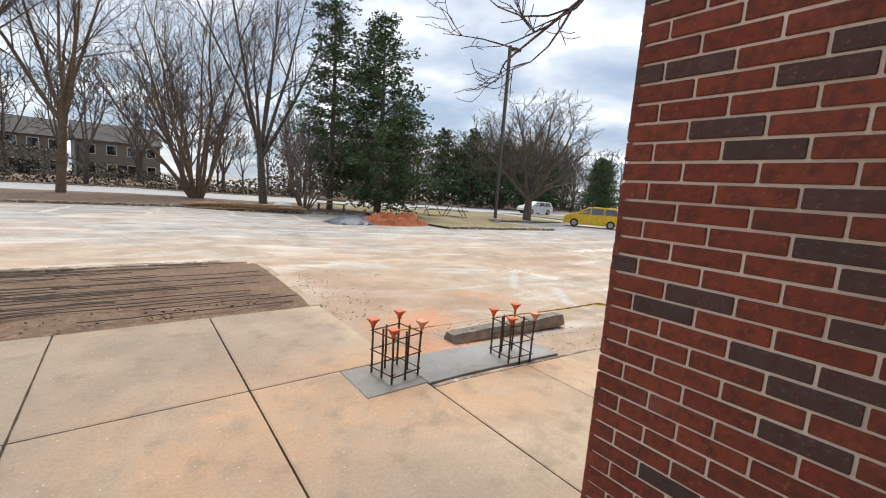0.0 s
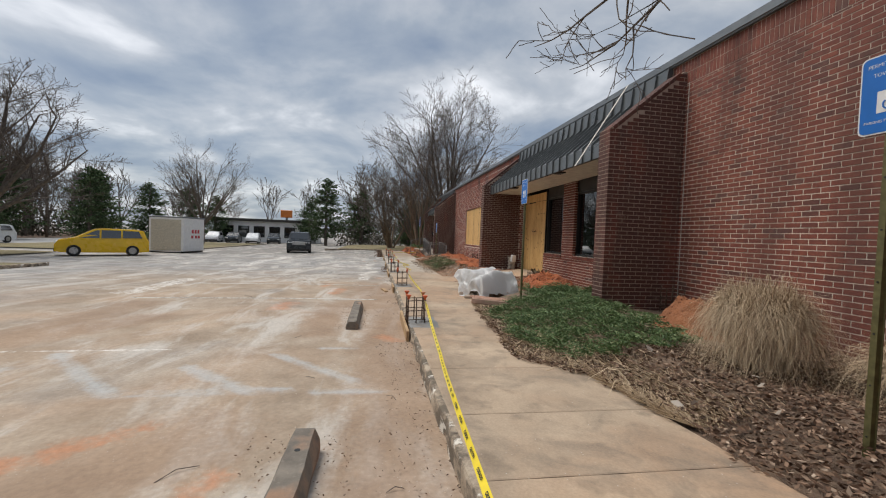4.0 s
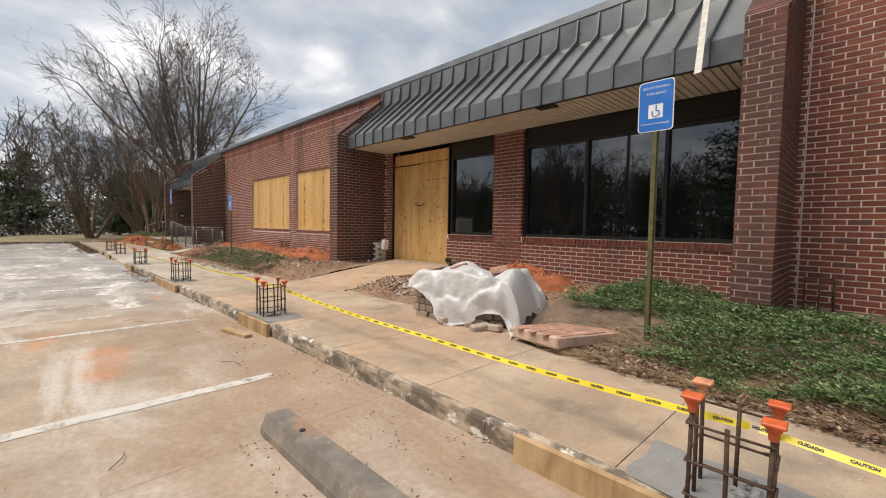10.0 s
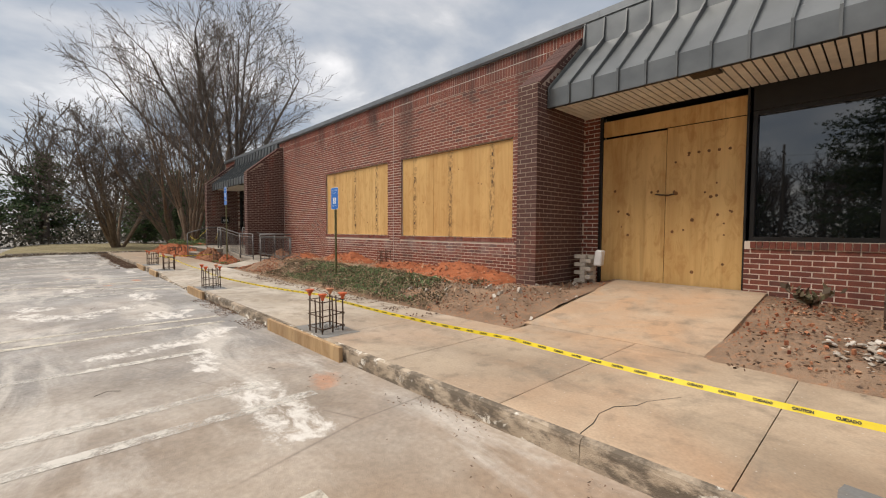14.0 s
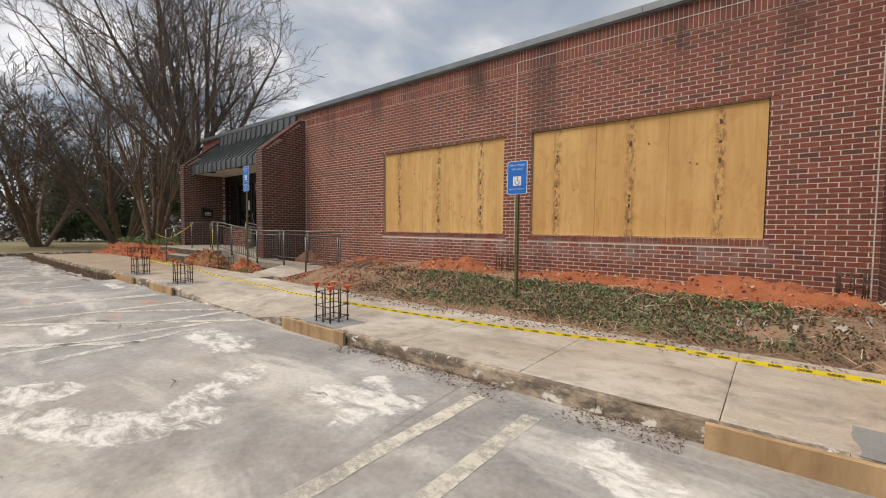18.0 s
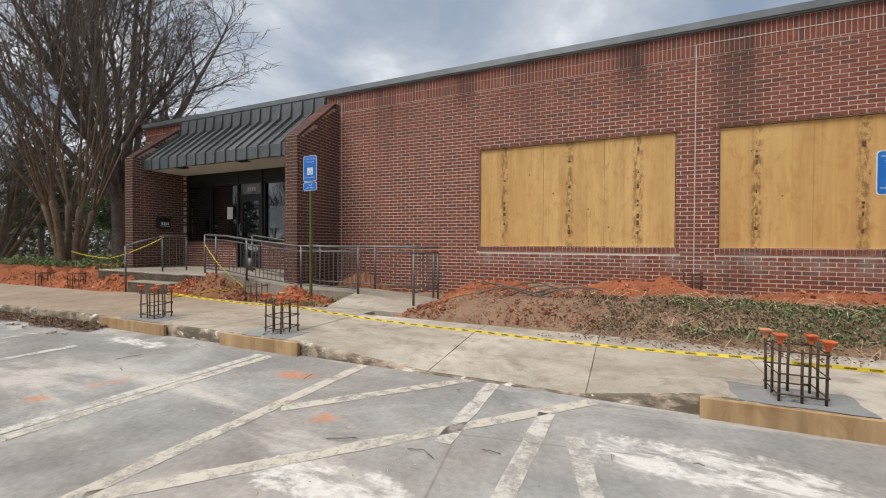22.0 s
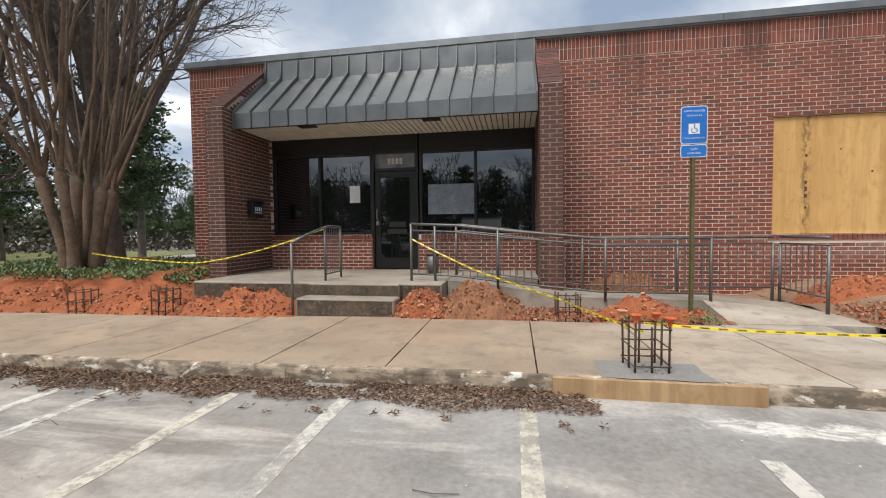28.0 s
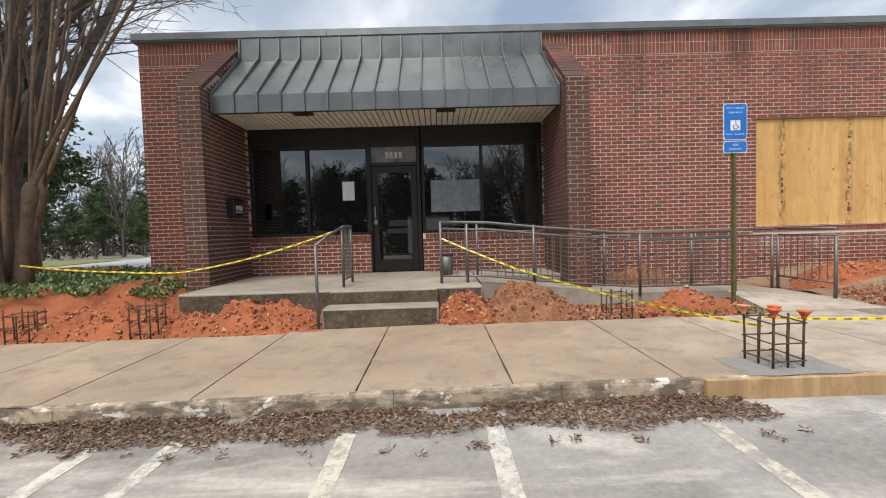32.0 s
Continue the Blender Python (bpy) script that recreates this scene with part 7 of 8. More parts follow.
# ---- trees ----
def grow(seed, height, r0, bole=0.2, limbs=7, tilt=(0.15, 0.6), kids=(8, 8, 5), spread=0.62, up=0.2, ratio=0.46, fine=0.0085, wide=1.0):
    """A leafless tree: a bole that parts into rising limbs, in one mesh, and fine twigs in another."""
    rg = random.Random(seed)
    wood, twigs = G(), G()

    def limb(p, d, L, r, lev):
        n = (6, 4, 3, 2)[lev]
        bow = (0.07, 0.1, 0.13, 0.16)[lev]
        pts, rad = [p.copy()], [r]
        for i in range(n):
            d = (d + Vector((rg.gauss(0, bow), rg.gauss(0, bow), rg.gauss(0, bow * 0.6) + up * (0.5 if lev == 0 else 0.3)))).normalized()
            p = p + d * (L / n)
            pts.append(p.copy())
            rad.append(max(fine * 0.75, r * (1 - 0.8 * (i + 1) / n)))
        (wood if lev < 1 else twigs).tube(pts, rad, (7, 4, 3, 3)[lev], False)
        if lev == 3:
            return
        k = kids[lev]
        for c in range(k):
            t = (0.22 if lev == 0 else 0.12) + (0.86 if lev == 0 else 0.88) * (c + rg.random()) / k
            i = min(n - 1, int(t * n))
            q = pts[i].lerp(pts[i + 1], min(1.0, t * n - i))
            dd = (pts[i + 1] - pts[i]).normalized()
            ax = Matrix.Rotation(rg.uniform(0, 6.283), 3, dd) @ dd.orthogonal().normalized()
            a = spread * rg.uniform(0.65, 1.35)
            nd = (dd * math.cos(a) + ax * math.sin(a)).normalized()
            limb(q, nd, L * ratio * (1.25 - 0.6 * t) * rg.uniform(0.75, 1.2), max(fine, rad[i] * 0.5), lev + 1)

    hb = height * bole
    top = Vector((rg.gauss(0, 0.03) * hb, rg.gauss(0, 0.03) * hb, hb))
    wood.tube([(0, 0, -0.3), (0, 0, 0.05), tuple(top * 0.5), tuple(top)], [r0 * 1.35, r0 * 1.1, r0 * 0.95, r0 * 0.85], 9, False)
    for s in range(limbs):
        a = 2.4 * s + rg.uniform(-0.4, 0.4)
        w = tilt[0] + (tilt[1] - tilt[0]) * (s + 0.5) / limbs
        d = Vector((math.cos(a) * math.sin(w), math.sin(a) * math.sin(w), math.cos(w)))
        q = top * rg.uniform(0.72, 1.0) if bole > 0.1 else Vector((math.cos(a) * r0 * 0.8, math.sin(a) * r0 * 0.8, -0.1))
        limb(q, d, height * (0.74 - bole * 0.5) * rg.uniform(0.85, 1.08) * (1 - 0.22 * w), r0 * rg.uniform(0.42, 0.62), 0)
    # bring the crown to the height asked for
    zs_ = sorted(v[2] for v in twigs.v)
    k = height / zs_[int(len(zs_) * 0.995)]
    for m in (wood, twigs):
        m.v = [(v[0] * k * wide, v[1] * k * wide, v[2] * k) for v in m.v]
    return wood, twigs


def bare_tree(name, at, label, bark=BARK, group="bare trees", **kw):
    t_ob = thing(name, pose(*at), label, "tree", group)
    wood, twigs = grow(**kw)
    part("trunk", wood, bark, t_ob, smooth=True, fix=False)
    part("crown", twigs, TWIG, t_ob, "fine leafless twigs", fix=False)
    return t_ob


# by the far corner of the building
MYRTLE = dict(bole=0.02, limbs=10, tilt=(0.12, 0.66), kids=(8, 8, 5), spread=0.6, up=0.1)
def pollard(name, at, label, seed, height):
    """A crape myrtle cut back again and again: fused stems to a knuckle each, then many straight shoots."""
    rg = random.Random(seed)
    t_ob = thing(name, pose(*at), label, "tree", "bare trees")
    wood, twigs = G(), G()

    def twig(p, d, L, r, lev):
        pts = [p]
        for i in range(3):
            d = (d + Vector((rg.gauss(0, 0.12), rg.gauss(0, 0.12), rg.gauss(0.05, 0.1)))).normalized()
            pts.append(pts[-1] + d * L / 3)
        twigs.tube(pts, [r, r * 0.8, r * 0.65, r * 0.5], 3, False)
        for c in range((4, 3, 0)[lev]):
            i = rg.randint(0, 2)
            ax = Matrix.Rotation(rg.uniform(0, 6.283), 3, d) @ d.orthogonal().normalized()
            twig(pts[i].lerp(pts[i + 1], rg.random()), (d * 0.8 + ax * rg.uniform(0.4, 0.8)).normalized(), L * rg.uniform(0.4, 0.65), max(0.0032, r * 0.6), lev + 1)

    for s in range(6):
        a = s * 1.047 + rg.uniform(-0.25, 0.25)
        out = rg.uniform(0.3, 0.56) if s else 0.08
        z = rg.uniform(1.55, 2.25)
        knee = Vector((out * math.cos(a), out * math.sin(a), z))
        base = Vector((0.17 * math.cos(a), 0.17 * math.sin(a), 0))
        wood.tube([base + Vector((0, 0, -0.3)), base + Vector((0.06 * math.cos(a), 0.06 * math.sin(a), 0.02)), base.lerp(knee, 0.35) + Vector((rg.gauss(0, 0.02), rg.gauss(0, 0.02), 0)), base.lerp(knee, 0.75), knee, knee + Vector((0, 0, 0.12))], [0.16, 0.125, 0.095, 0.08, 0.105, 0.05], 10, False)
        for j in range(6):
            b_ = a + rg.gauss(0, 0.75)
            w = rg.uniform(0.04, 0.36) + 0.34 * rg.random() ** 2
            d = Vector((math.cos(b_) * math.sin(w), math.sin(b_) * math.sin(w), math.cos(w)))
            L = (height - z) * rg.uniform(0.7, 1.05)
            r = rg.uniform(0.018, 0.042)
            pts, rad = [knee.copy()], [r * 1.2]
            for i in range(8):
                d = (d + Vector((rg.gauss(0, 0.045), rg.gauss(0, 0.045), 0.01))).normalized()
                pts.append(pts[-1] + d * L / 8)
                rad.append(max(0.007, r * (1 - 0.82 * (i + 1) / 8)))
            wood.tube(pts, rad, 6, False)
            for c in range(9):
                t = 0.32 + 0.68 * (c + rg.random()) / 9
                i = min(7, int(t * 8))
                dd = (pts[i + 1] - pts[i]).normalized()
                ax = Matrix.Rotation(rg.uniform(0, 6.283), 3, dd) @ dd.orthogonal().normalized()
                twig(pts[i].lerp(pts[i + 1], min(1.0, t * 8 - i)), (dd * 0.8 + ax * rg.uniform(0.45, 0.85)).normalized(), L * (0.3 - 0.17 * t) * rg.uniform(0.6, 1.2), max(0.005, rad[i] * 0.42), 0)
    part("trunk", wood, BARK_TAN, t_ob, "fused smooth tan stems and straight shoots", smooth=True, fix=False)
    part("crown", twigs, TWIG, t_ob, "fine leafless twigs", fix=False)
    return t_ob


pollard("tree", (38.8, -1.9, walk_z(39) + 0.35), "multi-stemmed leafless crape myrtle with smooth tan bark", 3, 10.6)
bare_tree("tree", (41.4, -4.8, 0.0), "tall leafless oak behind the brick corner", BARK, seed=8, height=16.2, r0=0.3, bole=0.16, limbs=12, tilt=(0.05, 0.78), kids=(9, 9, 6), spread=0.66, up=0.14, fine=0.01)
bare_tree("tree", (51.0, 0.3, -0.5), "leafless crape myrtle beyond the end of the lot", BARK_TAN, seed=12, height=9.6, r0=0.17, fine=0.01, wide=1.25, **MYRTLE)
bare_tree("tree", (46.5, -2.6, -0.4), "bushy leafless tree beside the lot", BARK_TAN, seed=15, height=10.0, r0=0.17, fine=0.01, wide=1.25, **MYRTLE)
# the row across the lot
bare_tree("tree", (-8.3, 26.3, lot_z(-8.3, 26.3) + 0.06), "dark-trunked leafless tree across the lot", BARK, seed=21, height=19, r0=0.27, bole=0.3, limbs=8)
bare_tree("tree", (-6.3, 27.9, lot_z(-6.3, 27.9) + 0.06), "dark leaning leafless tree across the lot", BARK, seed=22, height=17, r0=0.2, bole=0.25, limbs=6)
bare_tree("tree", (-11.5, 28.5, lot_z(-11.5, 28.5) + 0.06), "tall thin leafless tree across the lot", BARK, seed=29, height=18, r0=0.22, bole=0.35, limbs=6, tilt=(0.1, 0.45))
bare_tree("tree", (-3.2, 29.5, lot_z(-3.2, 29.5) + 0.06), "pale-barked leafless tree across the lot", BARK_TAN, seed=23, height=16, r0=0.2, bole=0.28, limbs=7)
bare_tree("tree", (3.2, 30.5, lot_z(3.2, 30.5) + 0.06), "multi-stemmed leafless crape myrtle across the lot", BARK_TAN, seed=24, height=15.5, r0=0.26, **MYRTLE)
bare_tree("tree", (6.9, 28.9, lot_z(6.9, 28.9) + 0.06), "tall dark leafless tree across the lot", BARK, seed=25, height=18.5, r0=0.26, bole=0.2, limbs=7, tilt=(0.1, 0.55))
bare_tree("tree", (7.8, 23.5, lot_z(7.8, 23.5) + 0.06), "small spreading leafless shrub tree", BARK_TAN, seed=26, height=5.0, r0=0.1, bole=0.02, limbs=9, tilt=(0.2, 0.9), kids=(5, 4, 3))
bare_tree("tree", (25.4, 22.0, lot_z(25.4, 22.0) + 0.06), "rounded leafless tree on the verge", BARK, seed=27, height=9.8, r0=0.22, bole=0.16, limbs=11, tilt=(0.1, 1.0), spread=0.75, wide=1.25, kids=(8, 8, 6))
bare_tree("tree", (57.0, 23.5, lot_z(57.0, 23.5) + 0.06), "wide leafless tree beyond the lot", BARK, seed=28, height=12.8, r0=0.25, bole=0.2, limbs=8, tilt=(0.1, 0.9))

# the tree whose limbs hang over the pavement
hang = thing("tree", pose(2.2, -2.4, 0.0), "leafless tree in the bed overhanging the pavement", "tree", "bare trees")
hw, ht = G(), G()
hw.tube([(0, 0, -0.2), (0.05, 0, 1.4), (0.0, 0.05, 2.7), (-0.2, -0.1, 4.6), (-0.3, -0.3, 6.5)], [0.15, 0.12, 0.1, 0.06, 0.02], 9, False)
hr = random.Random(3)


def hang_twig(p, d, L, r, lev):
    pts, rad = [p.copy()], [r]
    for i in range(4):
        d = (d + Vector((hr.gauss(0, 0.2), hr.gauss(0, 0.2), hr.gauss(0, 0.16) + (0.08 if lev else -0.02)))).normalized()
        p = p + d * L / 4
        pts.append(p.copy())
        rad.append(max(0.0028, r * (1 - 0.17 * (i + 1))))
    ht.tube(pts, rad, 4, False)
    if lev < 3:
        for c in range(3 if lev else 4):
            i = hr.randint(0, 3)
            ax = Matrix.Rotation(hr.uniform(0, 6.283), 3, d) @ d.orthogonal().normalized()
            hang_twig(pts[i + 1], (d * 0.75 + ax * hr.uniform(0.5, 0.9)).normalized(), L * hr.uniform(0.45, 0.68), max(0.003, rad[i] * 0.62), lev + 1)


for limb_pts in (((0, 0.05, 2.7), (0.1, 1.4, 3.3), (0.0, 3.0, 3.0), (-0.2, 4.1, 2.4)),
                 ((0, 0.05, 2.9), (0.5, 1.1, 3.7), (1.1, 2.3, 3.3), (1.5, 3.0, 2.75)),
                 ((0, 0.0, 2.8), (1.2, 0.8, 4.0), (2.1, 1.6, 3.8), (2.7, 2.2, 3.1))):
    lp_ = [Vector(q) for q in limb_pts]
    n = len(lp_)
    hw.tube(lp_, [0.045 - 0.037 * k / (n - 1) for k in range(n)], 6, False)
    for k in range(1, n):
        for c in range(5):
            q = lp_[k - 1].lerp(lp_[k], 0.35 + 0.65 * hr.random())
            d = (lp_[k] - lp_[k - 1]).normalized()
            ax = Matrix.Rotation(hr.uniform(0, 6.283), 3, d) @ d.orthogonal().normalized()
            if k > 1 or c == 0:
                hang_twig(q, (d * 0.7 + ax * 0.7).normalized(), hr.uniform(0.4, 0.78), 0.009, 1)
    hang_twig(lp_[-1], (lp_[-1] - lp_[-2]).normalized(), 0.5, 0.008, 1)
part("trunk", hw, BARK, hang, smooth=True, fix=False)
part("crown", ht, BARK, hang, "crooked fine bare twigs", fix=False)


def conifer(name, at, height, radius, seed, label, dense=1.0, bare=0.12, trunk=0.16, leaf=0.21):
    rg = random.Random(seed)
    t_ob = thing(name, pose(*at), label, "tree", "evergreen trees")
    wood, need = G(), G()
    wood.tube([(0, 0, -0.3), (0.1, 0.05, height * 0.5), (0, 0, height)], [trunk, trunk * 0.6, 0.02], 8, False)
    z = height * bare
    while z < height * 0.985:
        f = (z - height * bare) / (height * (1 - bare))
        R = radius * (1 - f) ** 0.6 * (0.55 + 0.45 * min(1, f * 6)) * rg.uniform(0.75, 1.12) + 0.25
        for k in range(rg.randint(4, 6)):
            a = rg.uniform(0, 6.283)
            L = R * rg.uniform(0.65, 1.1)
            tip = Vector((math.cos(a) * L, math.sin(a) * L, z + L * rg.uniform(-0.12, 0.3)))
            wood.tube([(0, 0, z), tuple(tip)], [0.03, 0.008], 4, False)
            for c in range(int(L * 7 * dense) + 3):
                t = 0.25 + 0.8 * rg.random()
                q = Vector((0, 0, z)).lerp(tip, t) + Vector((rg.gauss(0, 0.2), rg.gauss(0, 0.2), rg.gauss(0, 0.14)))
                for b0 in range(5):
                    leaf_quads(need, q, Vector((0, 0, 0.25)), leaf, rg, 1.0, 0.21 / leaf * 0.55 if leaf < 0.2 else 1.0)
        z += height * 0.03 * rg.uniform(0.8, 1.2)
    part("trunk", wood, BARK, t_ob, smooth=True, fix=False)
    part("crown", need, NEEDLE, t_ob, "dark green needles", fix=False)
    return t_ob


conifer("tree", (12.2, 22.8, -0.3), 11.6, 4.4, 41, "dense dark green cedar beside the lot", 3.4, 0.03, 0.25, 0.14)
conifer("tree", (10.2, 25.6, -0.3), 16.0, 2.8, 42, "tall pine behind the cedar", 2.4, 0.08, 0.22, 0.14)
pine = conifer("tree", (62.5, 9.2, lot_z(62.5, 9.2) - 0.1), 9.6, 3.4, 43, "dark pine beyond the end of the lot", 0.9, 0.14, 0.25)
tall_pine = conifer("tree", (57.0, -33.0, lot_z(57, 4) - 0.4), 9.4, 2.7, 44, "tall dark pine with a bare lower trunk", 2.6, 0.36, 0.2, 0.15)
WOOD_EDGE = [(50 + 1.9 * k, -31 - 6.5 * math.sin(k * 1.7) ** 2 + 0.32 * k, 0.62 + 0.16 * math.sin(k * 2.3), k * 47) for k in range(20)]
for x, y, s, rz in (*WOOD_EDGE, (46.5, -9.5, 0.95, 25), (49.5, -13.5, 1.05, 140), (53.5, -7.0, 0.85, 260), (57, -12.5, 0.9, 10), (60, -2.5, 0.75, 80), (63.5, -5.5, 0.85, 10), (58, -5, 0.7, 200), (66.2, 4.5, 0.95, 40), (72, 13, 0.8, 90), (33, 44, 1.1, 10), (37, 43, 1.15, 70), (42, 42, 1.1, 150), (28, 47, 1.0, 200), (45, 40, 1.1, 33), (58, 36, 0.95, 15), (66, 34, 0.9, 200), (71, 27, 0.8, 100), (76, 33, 0.95, 290), (50, 40, 0.95, 260), (24, 48, 0.9, 120), (52, 33, 0.9, 20), (72, -16, 0.95, 60), (78, -5, 0.9, 110), (63, -34, 0.68, 15), (56, -38, 0.72, 80), (69, -30, 0.66, 222), (50, -42, 0.8, 12), (60, -40, 0.7, 50), (61, -26, 0.58, 20), (64, -24.5, 0.63, 77), (67, -25.5, 0.6, 160), (70.5, -25, 0.66, 250), (58, -27, 0.6, 310), (74, -24, 0.66, 40), (55, -28, 0.56, 190), (77.5, -23, 0.68, 90), (52.5, -30, 0.6, 10), (81, -21, 0.7, 200), (84, -17, 0.72, 130)):
    ob = copy_thing(tall_pine if y < -6 else pine, pose(x, y, lot_z(x, max(y, 4)) - 0.6, 0, 0, rz))
    ob.scale = (s, s, s)

# ---- woods in the distance: one mass of stems and twigs ----
templates = []
for sd in (51, 52, 53):
    wd_, tw_ = grow(sd, 11.5, 0.17, 0.3, 5, (0.1, 0.7), (6, 4, 1), 0.6, 0.2, 0.5, 0.034)
    templates.append((np.array(wd_.v + tw_.v), wd_.f + [tuple(i + len(wd_.v) for i in f) for f in tw_.f]))
V, Fc, off_ = [], [], 0
rg = random.Random(99)
for k in range(226):
    if k < 98 or k > 155:
        x, y = rg.uniform(-38, 75), rg.uniform(43, 66)
    elif k < 131:
        x, y = rg.uniform(62, 95), rg.uniform(-28, 46)
    elif k < 145:
        x, y = rg.uniform(48, 95), rg.uniform(-56, -30)
    else:
        x, y = rg.uniform(-44, -22), rg.uniform(14, 50)
    if (66 < x < 82 and 8 < y < 30) or (k < 98 and x < 14 and k % 2) or (k > 155 and x < 16):
        continue
    tv, tf = templates[k % 3]
    a, s = rg.uniform(0, 6.28), rg.uniform(0.75, 1.2)
    c_, s_ = math.cos(a) * s, math.sin(a) * s
    v = np.stack([tv[:, 0] * c_ - tv[:, 1] * s_ + x, tv[:, 0] * s_ + tv[:, 1] * c_ + y, tv[:, 2] * s + lot_z(x, max(y, 4)) - 0.5], 1)
    V.append(v)
    Fc.extend([tuple(i + off_ for i in f) for f in tf])
    off_ += len(tv)
wg = G()
wg.v, wg.f = np.concatenate(V).tolist(), Fc
solo("far_woods", wg, TWIG, "leafless winter woods in the distance", kind="stuff", fix=False)
brush = G()
for k in range(84000):
    r_ = rg.random()
    if r_ < 0.42:
        x, y = rg.uniform(-40, 80), rg.uniform(44, 62)
    elif r_ < 0.64:
        x, y = rg.uniform(60, 95), rg.uniform(-30, 8)
    elif r_ < 0.88:
        x, y = rg.uniform(46, 90), rg.uniform(-54, -32)
    else:
        x, y = rg.uniform(-44, -20), rg.uniform(14, 50)
    low_ = y > 40 and x < 14   # kept low before the houses
    if low_:
        y = 42.2 + (y - 44) * 0.12
    h = (2.7 if low_ else 4.6) * rg.random() ** 1.5 * (1 + 0.6 * noise.noise(Vector((x * 0.15, y * 0.15, 0))))
    leaf_quads(brush, Vector((x, y, lot_z(x, max(y, 4)) + h - 0.5)), Vector((0, 0, 0.5)), 0.22 if low_ else 0.34, rg)
solo("undergrowth", brush, island_colours("winter_undergrowth", (0.0, (0.05, 0.048, 0.034)), (0.6, (0.1, 0.09, 0.066)), (1.0, (0.17, 0.15, 0.11))), "dark tangled undergrowth below the woods", kind="stuff", fix=False)


# ---- across the lot ----
def sheet(name, x0, x1, y0, y1, mat, label, lift, n=24, m=8):
    s = G()
    s.grid(n, m, lambda u, v: (x0 + (x1 - x0) * u, y0 + (y1 - y0) * v, lot_z(x0 + (x1 - x0) * u, y0 + (y1 - y0) * v) + lift))
    return solo(name, s, mat, label, kind="structure", fix=False)


sheet("verge", -45, 11.5, 22.2, 31.5, MULCH, "brown leaf-strewn verge across the lot", 0.07)
sheet("verge", 11.5, 19.3, 14.6, 31.5, VERGE, "dormant grass island with a lamp post", 0.09)
sheet("verge", 19.3, 29.0, 20.5, 31.5, VERGE, "dormant grass verge", 0.07)
sheet("verge", 33.0, 62.0, 17.4, 31.5, VERGE, "dormant grass verge behind the container", 0.07)
sheet("verge", 43.2, 62.0, -12.0, 6.0, VERGE, "dormant grass beyond the end of the lot", 0.07)
sheet("road", -60, 90, 31.5, 41.0, ROAD, "pale grey road across the lot", 0.05, 40)
sheet("verge", -60, 90, 41.0, 75.0, MULCH, "leaf-covered ground under the woods", 0.1, 40)
sheet("road", 44.0, 52.0, -30.0, -5.6, ROAD, "grey side road behind the building", 0.11, 8, 20)
sheet("verge", 52.2, 74.0, -24.0, -9.0, soil_material("winter_lawn", (0.13, 0.15, 0.05), (0.22, 0.22, 0.09), (0.2, 0.18, 0.09), 0.5), "pale green lawn beyond the side road", 0.13)
ik = thing("island_kerb", (0, 0, 0), "low concrete kerb round the grass islands", kind="structure")
for k in range(9):
    x = 11.5 + 0.87 * k
    part("kerb_stone", G().cbox(x, x + 0.86, 14.45, 14.6, lot_z(x, 14.5) - 0.1, lot_z(x + 0.4, 14.5) + 0.12, 0.01), KERB, ik)
for k in range(20):
    x = 33.0 + 1.5 * k
    part("kerb_stone", G().cbox(x, x + 1.49, 17.25, 17.4, lot_z(x, 17.3) - 0.2, lot_z(x + 0.7, 17.3) + 0.1, 0.01), KERB, ik)
for k in range(12):
    y = -11.0 + 1.5 * k
    part("kerb_stone", G().cbox(43.0, 43.15, y, y + 1.49, lot_z(43, y) - 0.2, lot_z(43, y) + 0.12, 0.01), KERB, ik)
for k in range(22):
    x = -22.0 + 1.5 * k
    part("kerb_stone", G().cbox(x, x + 1.49, 22.05, 22.2, lot_z(x, 22) - 0.1, lot_z(x + 0.7, 22) + 0.11, 0.01), KERB, ik)

# lamp post
lp = thing("lamp_post", pose(19.2, 19.3, lot_z(19.2, 19.3) + 0.05), "tall brown square lamp post with one shoebox head", "street lamp")
part("base", G().cbox(-0.3, 0.3, -0.3, 0.3, -0.2, 0.25, 0.02), WALK, lp)
part("pole", G().cbox(-0.085, 0.085, -0.085, 0.085, 0.25, 11.2, 0.01), GREY_POST, lp)
part("arm", G().cbox(0.0, 0.35, -0.04, 0.04, 11.02, 11.1, 0.01), GREY_POST, lp)
head = part("lamp_head", G().cbox(0.25, 0.85, -0.2, 0.2, 10.98, 11.16, 0.03), GREY_POST, lp)
part("lens", G().box(0.3, 0.8, -0.15, 0.15, 10.968, 10.979), WHITE, head)

# container
cx, cy = 32.8, 15.8
ct = thing("storage_container", pose(cx, cy, lot_z(cx, cy) + 0.08, 0, 0, -8), "white portable storage container with cream roller door", "container")
part("box", G().cbox(-1.25, 1.25, -1.15, 1.15, 0.06, 2.35, 0.03), WHITE, ct)
part("roof_rim", G().cbox(-1.28, 1.28, -1.18, 1.18, 2.32, 2.42, 0.02), COPING, ct)
for y in (-1.05, 1.05):
    part("skid", G().cbox(-1.2, 1.2, y - 0.06, y + 0.06, -0.05, 0.06, 0.01), FRAME, ct)
rd = part("roller_door", G().cbox(-1.275, -1.24, -1.0, 1.0, 0.12, 2.2, 0.01), CREAM, ct)
for k in range(12):
    part("door_rib", G().cbox(-1.285, -1.272, -0.98, 0.98, 0.16 + k * 0.17, 0.3 + k * 0.17, 0.004), CREAM, rd)
for x in (-0.35, 0.0, 0.35):
    part("red_mark", G().box(x + 0.05, x + 0.28, -1.156, -1.151, 1.3, 1.55), RED, ct)
